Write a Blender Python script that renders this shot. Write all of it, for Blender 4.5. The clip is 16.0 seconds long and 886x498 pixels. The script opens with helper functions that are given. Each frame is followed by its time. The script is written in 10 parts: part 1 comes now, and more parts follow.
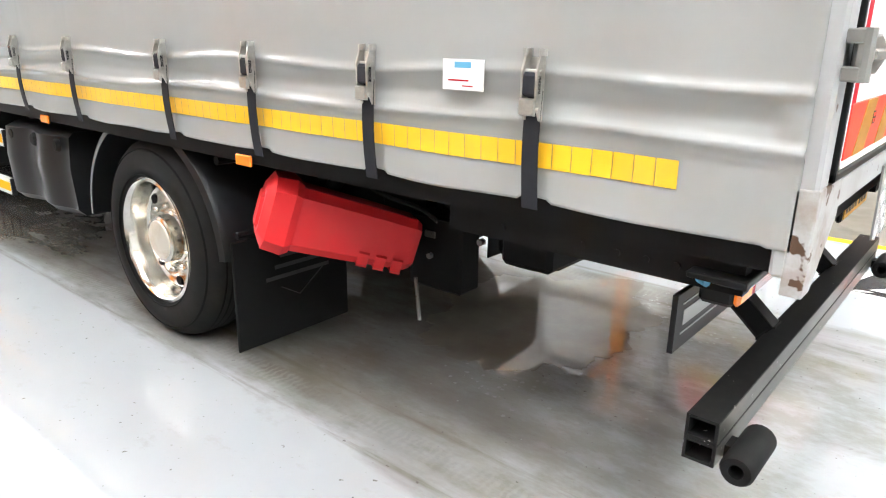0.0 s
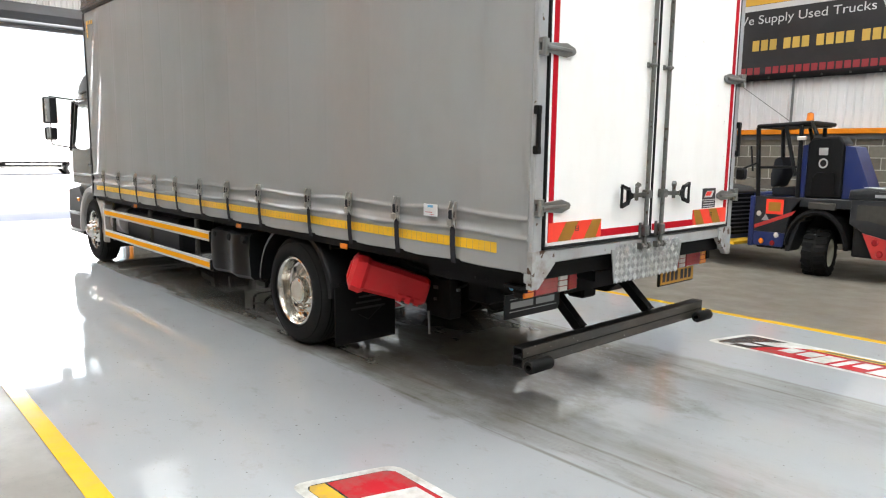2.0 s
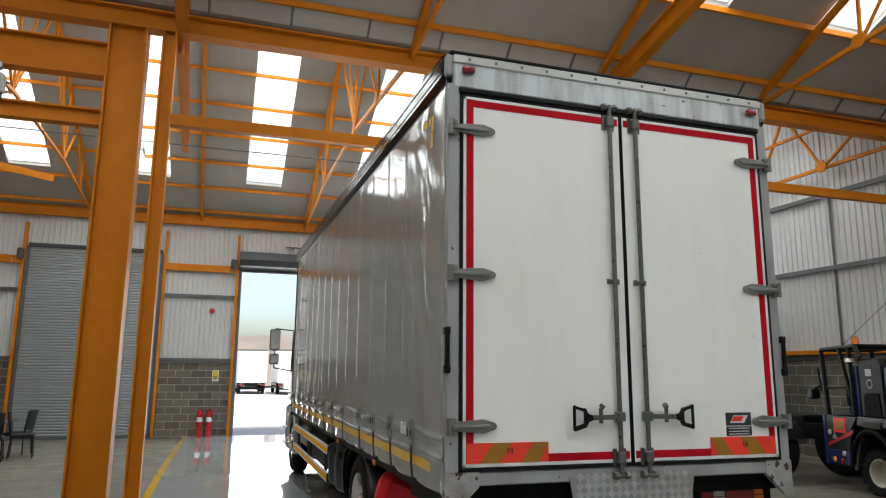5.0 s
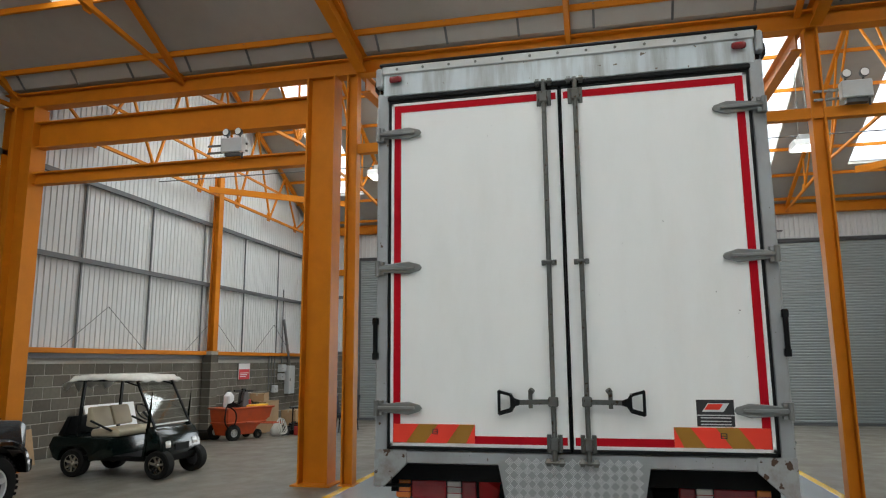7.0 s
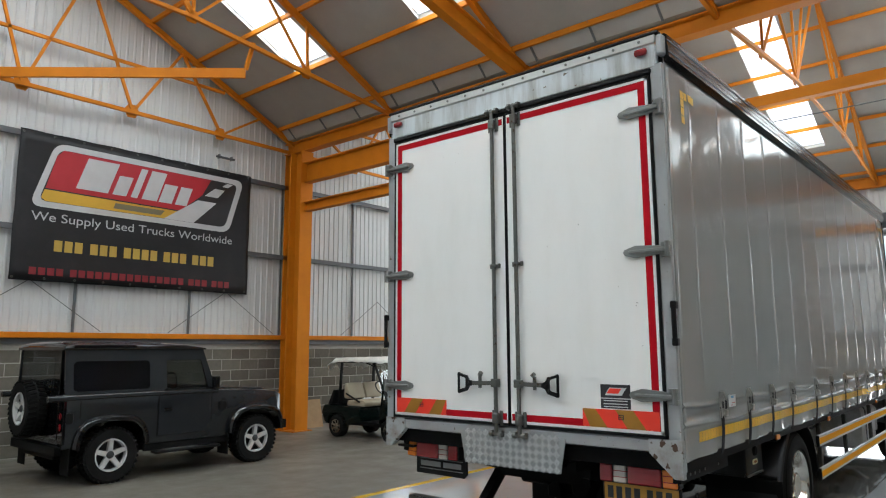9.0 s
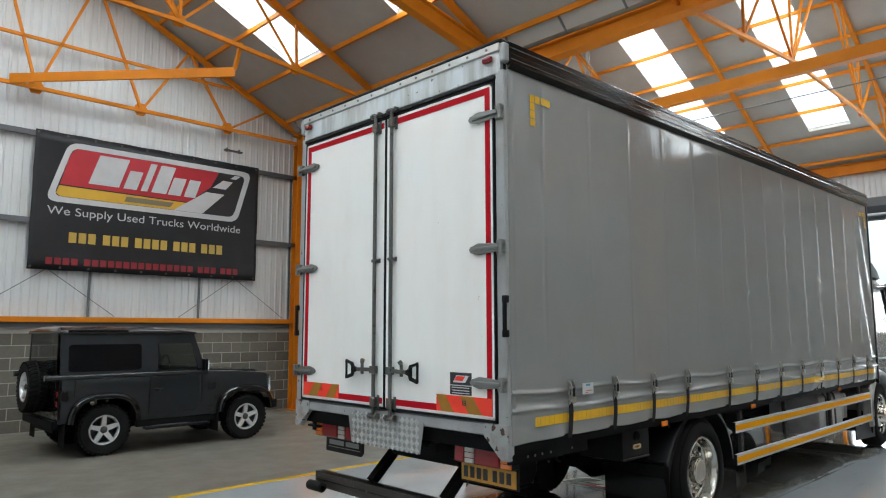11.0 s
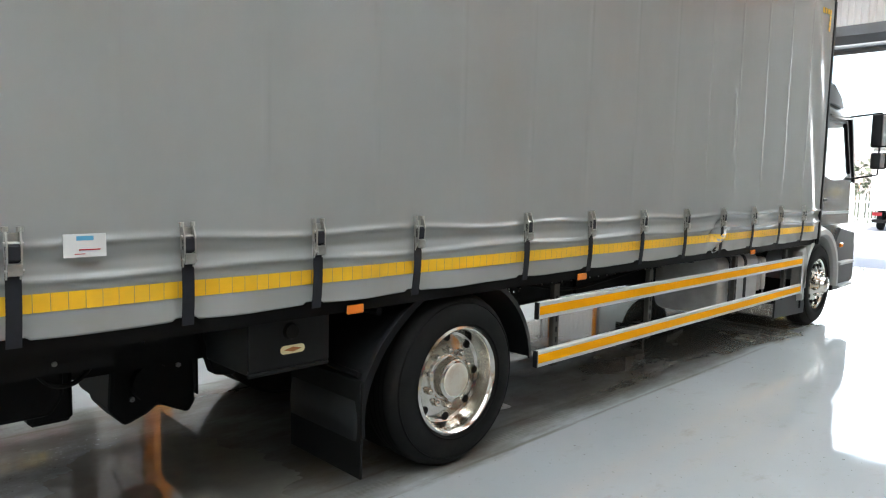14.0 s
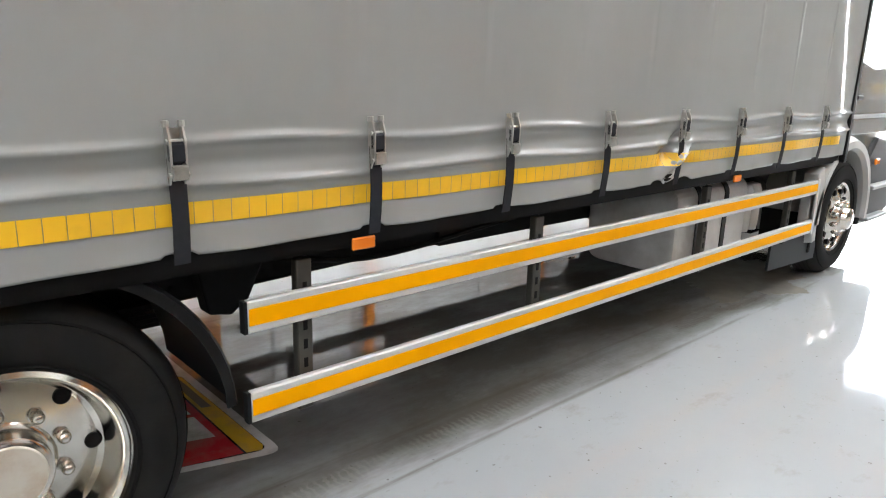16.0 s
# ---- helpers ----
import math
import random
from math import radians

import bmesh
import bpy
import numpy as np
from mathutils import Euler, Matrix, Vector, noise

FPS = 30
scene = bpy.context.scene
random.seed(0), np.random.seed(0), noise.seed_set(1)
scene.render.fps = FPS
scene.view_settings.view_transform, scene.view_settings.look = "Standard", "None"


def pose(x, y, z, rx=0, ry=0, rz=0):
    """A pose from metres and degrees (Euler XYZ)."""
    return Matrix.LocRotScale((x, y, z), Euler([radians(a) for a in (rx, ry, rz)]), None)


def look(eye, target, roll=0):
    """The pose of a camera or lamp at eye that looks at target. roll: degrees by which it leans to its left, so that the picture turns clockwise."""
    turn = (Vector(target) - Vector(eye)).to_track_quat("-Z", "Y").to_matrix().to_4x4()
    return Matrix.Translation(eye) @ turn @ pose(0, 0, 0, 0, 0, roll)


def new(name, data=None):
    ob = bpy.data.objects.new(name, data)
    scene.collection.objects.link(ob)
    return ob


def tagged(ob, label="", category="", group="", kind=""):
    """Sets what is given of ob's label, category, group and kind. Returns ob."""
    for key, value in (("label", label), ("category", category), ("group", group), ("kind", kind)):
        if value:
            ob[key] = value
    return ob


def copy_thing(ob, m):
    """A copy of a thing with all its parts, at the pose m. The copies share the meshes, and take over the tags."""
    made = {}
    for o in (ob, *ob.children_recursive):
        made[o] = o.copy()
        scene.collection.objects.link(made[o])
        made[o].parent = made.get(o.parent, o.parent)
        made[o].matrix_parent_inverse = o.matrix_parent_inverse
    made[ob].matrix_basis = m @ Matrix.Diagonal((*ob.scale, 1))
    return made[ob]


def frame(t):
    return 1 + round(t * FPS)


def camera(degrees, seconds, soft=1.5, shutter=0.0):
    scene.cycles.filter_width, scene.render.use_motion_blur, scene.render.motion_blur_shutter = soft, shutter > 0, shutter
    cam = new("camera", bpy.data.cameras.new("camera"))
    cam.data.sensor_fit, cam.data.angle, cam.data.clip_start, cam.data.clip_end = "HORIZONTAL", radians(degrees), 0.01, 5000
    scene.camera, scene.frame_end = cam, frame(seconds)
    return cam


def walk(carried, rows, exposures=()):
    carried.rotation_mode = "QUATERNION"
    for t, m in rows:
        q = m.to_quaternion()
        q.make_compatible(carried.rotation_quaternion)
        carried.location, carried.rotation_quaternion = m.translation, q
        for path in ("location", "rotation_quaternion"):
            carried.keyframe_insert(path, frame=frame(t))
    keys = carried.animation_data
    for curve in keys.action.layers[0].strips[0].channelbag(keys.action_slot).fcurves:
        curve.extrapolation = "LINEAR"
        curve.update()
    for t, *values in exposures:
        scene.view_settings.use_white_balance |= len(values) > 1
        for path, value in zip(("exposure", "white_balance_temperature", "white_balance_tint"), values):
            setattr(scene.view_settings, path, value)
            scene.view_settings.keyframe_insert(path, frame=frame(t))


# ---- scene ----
cam = camera(65.9, 16.0, soft=1.15)
PATH = [
    (0, (0.297, -2.774, 1.496), (-0.927, -1.308, 0.903), 0.8),
    (0.5, (0.896, -3.324, 1.635), (-0.399, -1.903, 1.085), 0.7),
    (1, (1.48, -3.807, 1.697), (0.138, -2.403, 1.22), 0.7),
    (1.5, (2.061, -4.129, 1.746), (0.649, -2.768, 1.355), 0.6),
    (2, (2.621, -4.334, 1.784), (1.152, -3.006, 1.506), 0.7),
    (2.5, (3.146, -4.443, 1.81), (1.635, -3.138, 1.701), 0.8),
    (3, (3.521, -4.425, 1.843), (1.977, -3.159, 1.955), 0.9),
    (3.5, (3.774, -4.175, 1.839), (2.172, -3.012, 2.121), 0.9),
    (4, (3.83, -3.765, 1.815), (2.144, -2.747, 2.161), 0.9),
    (4.2, (3.85, -3.553, 1.808), (2.125, -2.604, 2.157), 0.9),
    (6.3, (4.248, -0.789, 1.772), (2.278, -0.836, 2.117), -0.2),
    (6.5, (4.306, -0.523, 1.77), (2.339, -0.666, 2.107), -0.2),
    (7, (4.401, 0.18, 1.767), (2.475, -0.25, 2.093), -0.4),
    (7.5, (4.424, 0.863, 1.772), (2.579, 0.159, 2.091), -0.4),
    (8, (4.416, 1.58, 1.755), (2.697, 0.607, 2.067), -0.5),
    (8.5, (4.311, 2.259, 1.768), (2.7, 1.114, 2.07), -0.4),
    (9, (4.201, 2.932, 1.774), (2.694, 1.65, 2.062), -0.3),
    (11.3, (3.278, 4.319, 1.834), (1.893, 2.895, 2.059), -0.0),
    (11.5, (3.094, 4.37, 1.825), (1.706, 2.945, 2.033), 0.1),
    (12, (2.505, 4.412, 1.825), (1.1, 3.0, 2.003), 0.4),
    (12.5, (1.858, 4.311, 1.785), (0.448, 2.901, 1.939), 0.6),
    (13, (1.18, 4.196, 1.712), (-0.236, 2.788, 1.823), 0.6),
    (13.5, (0.549, 4.031, 1.663), (-0.866, 2.619, 1.639), 0.8),
    (14, (-0.106, 3.861, 1.646), (-1.503, 2.444, 1.451), 1.2),
    (14.5, (-0.729, 3.631, 1.602), (-2.099, 2.211, 1.274), 0.9),
    (15, (-1.353, 3.472, 1.602), (-2.7, 2.049, 1.203), 0.9),
    (15.5, (-1.985, 3.322, 1.608), (-3.316, 1.898, 1.158), 1.4),
    (16, (-2.622, 3.162, 1.611), (-3.942, 1.742, 1.118), 1.7),
]
EXPOSE = [
    (0.0, 3.6, 6600, 10), (0.5, 3.3, 6650, 10), (1.0, 3.0, 6650, 10), (2.0, 2.5, 6650, 9), (3.0, 2.0, 6650, 7), (4.0, 1.6, 6650, 6), (6.5, 1.0, 6550, 5), (7.0, 1.3, 6500, 5), (7.5, 1.32, 6450, 5), (8.0, 1.36, 6420, 5),
    (9.0, 1.49, 6300, 5), (12.0, 1.79, 6200, 4), (13.5, 2.25, 6250, 4), (15.0, 2.75, 6500, 9), (16.0, 2.78, 6600, 10),
]
walk(cam, [(t, look(eye, target, roll)) for t, eye, target, roll in PATH], EXPOSE)

# ---- light ----
world = bpy.data.worlds.new("sky")
scene.world = world
world.use_nodes = True
wn = world.node_tree.nodes
sky = wn.new("ShaderNodeTexSky")
sky.sky_type, sky.sun_disc = "NISHITA", False
sky.sun_elevation, sky.sun_rotation = radians(58), radians(66)
sky.air_density, sky.dust_density = 1.0, 4.0
world.node_tree.links.new(sky.outputs[0], wn["Background"].inputs[0])
wn["Background"].inputs[1].default_value = 0.15

sun_data = bpy.data.lights.new("sun", "SUN")
sun_data.energy, sun_data.angle, sun_data.color = 3.0, radians(12), (1.0, 0.97, 0.93)
sun = new("sun", sun_data)
sun.matrix_world = look((0, 0, 30), (-16, -7, 0))

SKYLIGHT_POWER = 6.0     # watts a square metre
DOOR_POWER = 6.0       # watts a square metre


def area_lamp(name, m, sx, sy, watts, colour=(1, 1, 1)):
    data = bpy.data.lights.new(name, "AREA")
    data.shape, data.size, data.size_y, data.energy, data.color = "RECTANGLE", sx, sy, watts, colour
    ob = new(name, data)
    ob.matrix_world = m
    return ob


# ---- materials ----
def material(name, colour, rough=0.6, metal=0.0, vary=0.12, scale=6.0, bump=0.0, bump_scale=60.0, dirt=None, dirt_scale=1.5,
             dirt_amount=0.0, spec=0.5, coat=0.0, rough_vary=0.0, stretch=(1, 1, 1), each=0.0, chips=None, chip_scale=28.0, chip_from=0.64):
    """A procedural surface: base colour with fine and broad variation, optional dirt blotches and relief."""
    m = bpy.data.materials.new(name)
    m.use_nodes = True
    nt = m.node_tree
    n, l = nt.nodes, nt.links
    b = n["Principled BSDF"]
    b.inputs["Roughness"].default_value, b.inputs["Metallic"].default_value = rough, metal
    b.inputs["Specular IOR Level"].default_value, b.inputs["Coat Weight"].default_value = spec, coat
    b.inputs["Coat Roughness"].default_value = 0.08
    tc = n.new("ShaderNodeTexCoord")
    mp = n.new("ShaderNodeMapping")
    mp.inputs["Scale"].default_value = stretch
    l.new(tc.outputs["Object"], mp.inputs["Vector"])
    if each:
        info = n.new("ShaderNodeObjectInfo")
        far = n.new("ShaderNodeMath")
        far.operation = "MULTIPLY"
        far.inputs[1].default_value = 37.0
        l.new(info.outputs["Random"], far.inputs[0])
        l.new(far.outputs[0], mp.inputs["Location"])
    fine = n.new("ShaderNodeTexNoise")
    fine.inputs["Scale"].default_value, fine.inputs["Detail"].default_value = scale, 6
    l.new(mp.outputs[0], fine.inputs["Vector"])
    mix = n.new("ShaderNodeMix")
    mix.data_type = "RGBA"
    mix.inputs["A"].default_value = [c * (1 - vary) for c in colour] + [1]
    mix.inputs["B"].default_value = [min(1, c * (1 + vary)) for c in colour] + [1]
    l.new(fine.outputs["Fac"], mix.inputs["Factor"])
    out = mix.outputs["Result"]
    if each:
        rng = n.new("ShaderNodeMapRange")
        rng.inputs["To Min"].default_value, rng.inputs["To Max"].default_value = 1 - each, 1 + each
        l.new(info.outputs["Random"], rng.inputs["Value"])
        mul = n.new("ShaderNodeMix")
        mul.data_type, mul.blend_type = "RGBA", "MULTIPLY"
        mul.inputs["Factor"].default_value = 1
        l.new(out, mul.inputs["A"])
        l.new(rng.outputs[0], mul.inputs["B"])
        out = mul.outputs["Result"]
    if dirt:
        broad = n.new("ShaderNodeTexNoise")
        broad.inputs["Scale"].default_value, broad.inputs["Detail"].default_value = dirt_scale, 8
        broad.inputs["Roughness"].default_value = 0.65
        l.new(mp.outputs[0], broad.inputs["Vector"])
        ramp = n.new("ShaderNodeMapRange")
        ramp.inputs["From Min"].default_value, ramp.inputs["From Max"].default_value = 0.45, 0.75
        ramp.inputs["To Max"].default_value = dirt_amount
        l.new(broad.outputs["Fac"], ramp.inputs["Value"])
        dm = n.new("ShaderNodeMix")
        dm.data_type = "RGBA"
        dm.inputs["B"].default_value = [*dirt, 1]
        l.new(ramp.outputs[0], dm.inputs["Factor"])
        l.new(out, dm.inputs["A"])
        out = dm.outputs["Result"]
    if chips:
        spots = n.new("ShaderNodeTexNoise")
        spots.inputs["Scale"].default_value, spots.inputs["Detail"].default_value = chip_scale, 3
        l.new(tc.outputs["Object"], spots.inputs["Vector"])
        edge = n.new("ShaderNodeMapRange")
        edge.inputs["From Min"].default_value, edge.inputs["From Max"].default_value = chip_from, chip_from + 0.025
        l.new(spots.outputs["Fac"], edge.inputs["Value"])
        cm = n.new("ShaderNodeMix")
        cm.data_type = "RGBA"
        cm.inputs["B"].default_value = [*chips, 1]
        l.new(edge.outputs[0], cm.inputs["Factor"])
        l.new(out, cm.inputs["A"])
        out = cm.outputs["Result"]
    l.new(out, b.inputs["Base Color"])
    if rough_vary:
        rr = n.new("ShaderNodeMapRange")
        rr.inputs["To Min"].default_value, rr.inputs["To Max"].default_value = max(0.02, rough - rough_vary), min(1, rough + rough_vary)
        l.new(fine.outputs["Fac"], rr.inputs["Value"])
        l.new(rr.outputs[0], b.inputs["Roughness"])
    if bump:
        bn = n.new("ShaderNodeTexNoise")
        bn.inputs["Scale"].default_value, bn.inputs["Detail"].default_value = bump_scale, 4
        l.new(mp.outputs[0], bn.inputs["Vector"])
        bp = n.new("ShaderNodeBump")
        bp.inputs["Strength"].default_value, bp.inputs["Distance"].default_value = bump, 0.01
        l.new(bn.outputs["Fac"], bp.inputs["Height"])
        l.new(bp.outputs[0], b.inputs["Normal"])
    return m


M = {}
M["steel_orange"] = material("orange_steel_paint", (0.56, 0.185, 0.010), 0.5, vary=0.10, scale=3, dirt=(0.34, 0.10, 0.010), dirt_scale=2.2, dirt_amount=0.35, spec=0.13)
M["clad"] = material("white_cladding", (0.55, 0.56, 0.56), 0.5, vary=0.04, scale=1.2, dirt=(0.36, 0.365, 0.36), dirt_scale=0.5, dirt_amount=0.35, stretch=(1, 1, 0.25))
M["seam"] = material("grey_rail", (0.10, 0.105, 0.11), 0.5, vary=0.15)
M["block"] = material("concrete_block", (0.132, 0.121, 0.099), 0.9, vary=0.2, scale=14, bump=0.5, bump_scale=45, each=0.22, spec=0.2)
M["mortar"] = material("mortar", (0.34, 0.325, 0.29), 0.95, vary=0.15, scale=20, spec=0.2)
M["roof_panel"] = material("roof_lining_panel", (0.37, 0.355, 0.325), 0.85, vary=0.06, scale=2, dirt=(0.25, 0.235, 0.21), dirt_scale=0.8, dirt_amount=0.35, spec=0.2)
M["gutter"] = material("gutter_lining", (0.36, 0.345, 0.315), 0.7, vary=0.08, scale=4)
M["black"] = material("black_steel", (0.0045, 0.0045, 0.005), 0.55, vary=0.3, scale=9, dirt=(0.014, 0.012, 0.010), dirt_scale=3, dirt_amount=0.3, spec=0.10)
M["plastic"] = material("black_plastic", (0.0065, 0.007, 0.0078), 0.38, vary=0.2, scale=12, dirt=(0.026, 0.026, 0.026), dirt_scale=4, dirt_amount=0.2, stretch=(1, 1, 0.3), spec=0.2)
M["rubber"] = material("tyre_rubber", (0.009, 0.009, 0.009), 0.72, vary=0.25, scale=12, dirt=(0.028, 0.025, 0.022), dirt_scale=5, dirt_amount=0.3, spec=0.12)
M["chrome"] = material("polished_rim", (0.62, 0.60, 0.55), 0.15, 1.0, vary=0.08, scale=20, dirt=(0.30, 0.24, 0.16), dirt_scale=8, dirt_amount=0.5)
M["galv"] = material("galvanised_steel", (0.145, 0.15, 0.143), 0.36, 0.55, vary=0.25, scale=9, dirt=(0.11, 0.085, 0.058), dirt_scale=3.0, dirt_amount=0.5, chips=(0.06, 0.04, 0.022), chip_scale=40, chip_from=0.63)
M["hinge_steel"] = material("bright_hinge_steel", (0.25, 0.26, 0.255), 0.32, 0.6, vary=0.2, scale=14, dirt=(0.13, 0.11, 0.085), dirt_scale=7, dirt_amount=0.5)
M["frame"] = material("grey_painted_frame", (0.34, 0.355, 0.36), 0.5, 0.1, vary=0.1, scale=5, dirt=(0.20, 0.16, 0.12), dirt_scale=4.0, dirt_amount=0.4, stretch=(1, 1, 0.5), chips=(0.10, 0.065, 0.04), chip_scale=24, chip_from=0.70)
M["frame_rust"] = material("rust_spotted_frame", (0.34, 0.35, 0.35), 0.55, 0.05, vary=0.12, scale=6, dirt=(0.16, 0.10, 0.055), dirt_scale=7.0, dirt_amount=0.8, chips=(0.07, 0.035, 0.018), chip_scale=16, chip_from=0.60)
M["header"] = material("weathered_header", (0.56, 0.61, 0.63), 0.4, 0.15, vary=0.22, scale=5, dirt=(0.15, 0.115, 0.08), dirt_scale=2.6, dirt_amount=0.8, stretch=(1, 2.6, 0.3), chips=(0.14, 0.11, 0.08), chip_scale=20, chip_from=0.70)
M["curtain"] = material("grey_pvc_curtain", (0.295, 0.303, 0.30), 0.10, vary=0.05, scale=1.6, dirt=(0.215, 0.215, 0.205), dirt_scale=0.9, dirt_amount=0.35, stretch=(1, 1, 0.35), bump=0.03, bump_scale=7, rough_vary=0.035, spec=0.28)
M["door"] = material("white_door_panel", (0.87, 0.874, 0.852), 0.33, vary=0.015, scale=1.5, dirt=(0.66, 0.645, 0.59), dirt_scale=2.5, dirt_amount=0.25, stretch=(1, 1, 0.3), chips=(0.25, 0.24, 0.22), chip_scale=30, chip_from=0.765)
M["white"] = material("white_paint", (0.78, 0.78, 0.77), 0.4, vary=0.03)
M["red_tape"] = material("red_reflective_tape", (0.44, 0.007, 0.016), 0.55, vary=0.08, scale=20, spec=0.06)
M["board_red"] = material("fluorescent_red", (0.85, 0.046, 0.022), 0.4, vary=0.06, scale=12)
M["board_yel"] = material("reflective_amber_board", (0.34, 0.165, 0.016), 0.35, vary=0.08, scale=12)
M["tape_yel"] = material("yellow_marker_tape", (0.80, 0.46, 0.02), 0.35, vary=0.12, scale=8, dirt=(0.42, 0.30, 0.08), dirt_scale=3, dirt_amount=0.4)
M["amber_strip"] = material("amber_reflective_strip", (0.80, 0.34, 0.0), 0.6, vary=0.06, scale=14, spec=0.05)
M["alu_white"] = material("white_aluminium_rail", (0.52, 0.53, 0.52), 0.35, 0.2, vary=0.06, dirt=(0.3, 0.285, 0.25), dirt_scale=6, dirt_amount=0.35)
M["strap"] = material("black_strap_webbing", (0.022, 0.023, 0.028), 0.75, vary=0.2, scale=40, spec=0.15)
M["red_lens"] = material("red_lens", (0.26, 0.014, 0.018), 0.18, vary=0.1, coat=0.5)
M["clear_lens"] = material("clear_lens", (0.55, 0.5, 0.46), 0.2, vary=0.1, coat=0.5)
M["amber_lens"] = material("amber_lens", (0.75, 0.20, 0.02), 0.2, vary=0.1, coat=0.5)
M["plate_yel"] = material("yellow_plate", (0.55, 0.28, 0.03), 0.45, vary=0.06, dirt=(0.35, 0.2, 0.05), dirt_scale=9, dirt_amount=0.3)
M["cheq"] = material("aluminium_chequer_plate", (0.36, 0.37, 0.37), 0.4, 0.6, vary=0.08, scale=12)
M["red_plastic"] = material("red_plastic_box", (0.56, 0.018, 0.022), 0.42, vary=0.06, scale=6, dirt=(0.36, 0.05, 0.04), dirt_scale=6, dirt_amount=0.3, spec=0.25)
M["cheq_rib"] = material("worn_bright_ribs", (0.74, 0.75, 0.75), 0.3, 0.8, vary=0.05)
M["ink"] = material("dark_ink", (0.03, 0.03, 0.035), 0.5, vary=0.1)
M["sticker"] = material("white_sticker", (0.62, 0.63, 0.63), 0.4, vary=0.06, scale=20)
M["blue_ink"] = material("blue_ink", (0.10, 0.34, 0.55), 0.4, vary=0.1)
M["grey_text"] = material("worn_grey_lettering", (0.018, 0.018, 0.018), 0.6, vary=0.3, scale=30)
M["silver"] = material("silver_lettering", (0.30, 0.31, 0.31), 0.4, 0.2, vary=0.1)
M["shutter"] = material("galvanised_shutter", (0.30, 0.33, 0.335), 0.42, 0.35, vary=0.08, scale=3, dirt=(0.3, 0.31, 0.3), dirt_scale=1, dirt_amount=0.3)
M["yellow_line"] = material("yellow_floor_line", (0.78, 0.47, 0.02), 0.12, vary=0.08, scale=9, dirt=(0.42, 0.33, 0.16), dirt_scale=3.5, dirt_amount=0.35, coat=0.3)

M["rail_black"] = material("black_gloss_rail", (0.008, 0.008, 0.009), 0.14, vary=0.2, dirt=(0.03, 0.028, 0.026), dirt_scale=3, dirt_amount=0.3, spec=0.4)
M["worn"] = material("chipped_black_paint", (0.006, 0.006, 0.006), 0.5, vary=0.3, scale=14, dirt=(0.12, 0.11, 0.10), dirt_scale=24, dirt_amount=0.06, spec=0.15, chips=(0.34, 0.33, 0.31), chip_scale=42, chip_from=0.705)
M["rubber_dark"] = material("tread_rubber", (0.006, 0.006, 0.006), 0.8, vary=0.2, spec=0.1)
M["galv_dark"] = material("dirty_slotted_steel", (0.06, 0.057, 0.05), 0.6, 0.3, vary=0.3, scale=12, spec=0.2)
M["label_yel"] = material("worn_yellow_label", (0.70, 0.62, 0.35), 0.5, vary=0.1)
M["worn_face"] = material("scuffed_dark_steel", (0.035, 0.032, 0.028), 0.32, vary=0.35, scale=18, dirt=(0.10, 0.085, 0.065), dirt_scale=9, dirt_amount=0.5, spec=0.3, stretch=(1, 0.25, 1), chips=(0.26, 0.25, 0.23), chip_scale=42, chip_from=0.70)
M["rust"] = material("rust_brown", (0.35, 0.13, 0.03), 0.7, vary=0.2)
M["tank"] = material("dull_aluminium", (0.62, 0.61, 0.59), 0.45, 0.35, vary=0.12, scale=5, dirt=(0.22, 0.2, 0.17), dirt_scale=3, dirt_amount=0.5)
M["hub_cap"] = material("hub_face", (0.55, 0.52, 0.45), 0.4, 0.4, vary=0.1, dirt=(0.38, 0.26, 0.14), dirt_scale=14, dirt_amount=0.5)
M["buckle"] = material("tarnished_buckle", (0.46, 0.45, 0.42), 0.34, 0.7, vary=0.2, scale=30, dirt=(0.12, 0.11, 0.09), dirt_scale=18, dirt_amount=0.55)
M["cab"] = material("grey_cab_paint", (0.085, 0.09, 0.09), 0.25, 0.4, vary=0.05, coat=0.6)
M["arch"] = material("grey_arch_plastic", (0.36, 0.36, 0.345), 0.45, vary=0.08)
M["cab_glass"] = material("cab_glass", (0.03, 0.034, 0.036), 0.04, vary=0.05, spec=0.8)
M["mirror"] = material("mirror_glass", (0.8, 0.8, 0.8), 0.03, 1.0, vary=0.01)

def glass_material(name, tint, rough=0.02):
    m = bpy.data.materials.new(name)
    m.use_nodes = True
    b = m.node_tree.nodes["Principled BSDF"]
    b.inputs["Base Color"].default_value = (*tint, 1)
    b.inputs["Transmission Weight"].default_value, b.inputs["Roughness"].default_value, b.inputs["IOR"].default_value = 1.0, rough, 1.45
    return m


M["clear_glass"] = glass_material("clear_glass", (0.80, 0.84, 0.83))
M["smoked_glass"] = glass_material("smoked_glass", (0.34, 0.37, 0.36))
M["cab_side_glass"] = glass_material("cab_side_glass", (0.50, 0.52, 0.52))
M["tinted_glass"] = glass_material("tinted_glass", (0.05, 0.05, 0.055))

# ---- building blocks ----
def thing(name, label="", category="", group="", at=(0, 0, 0), turn=0.0, kind=""):
    ob = new(name)
    ob.matrix_world = pose(*at, 0, 0, turn)
    return tagged(ob, label, category, group, kind)


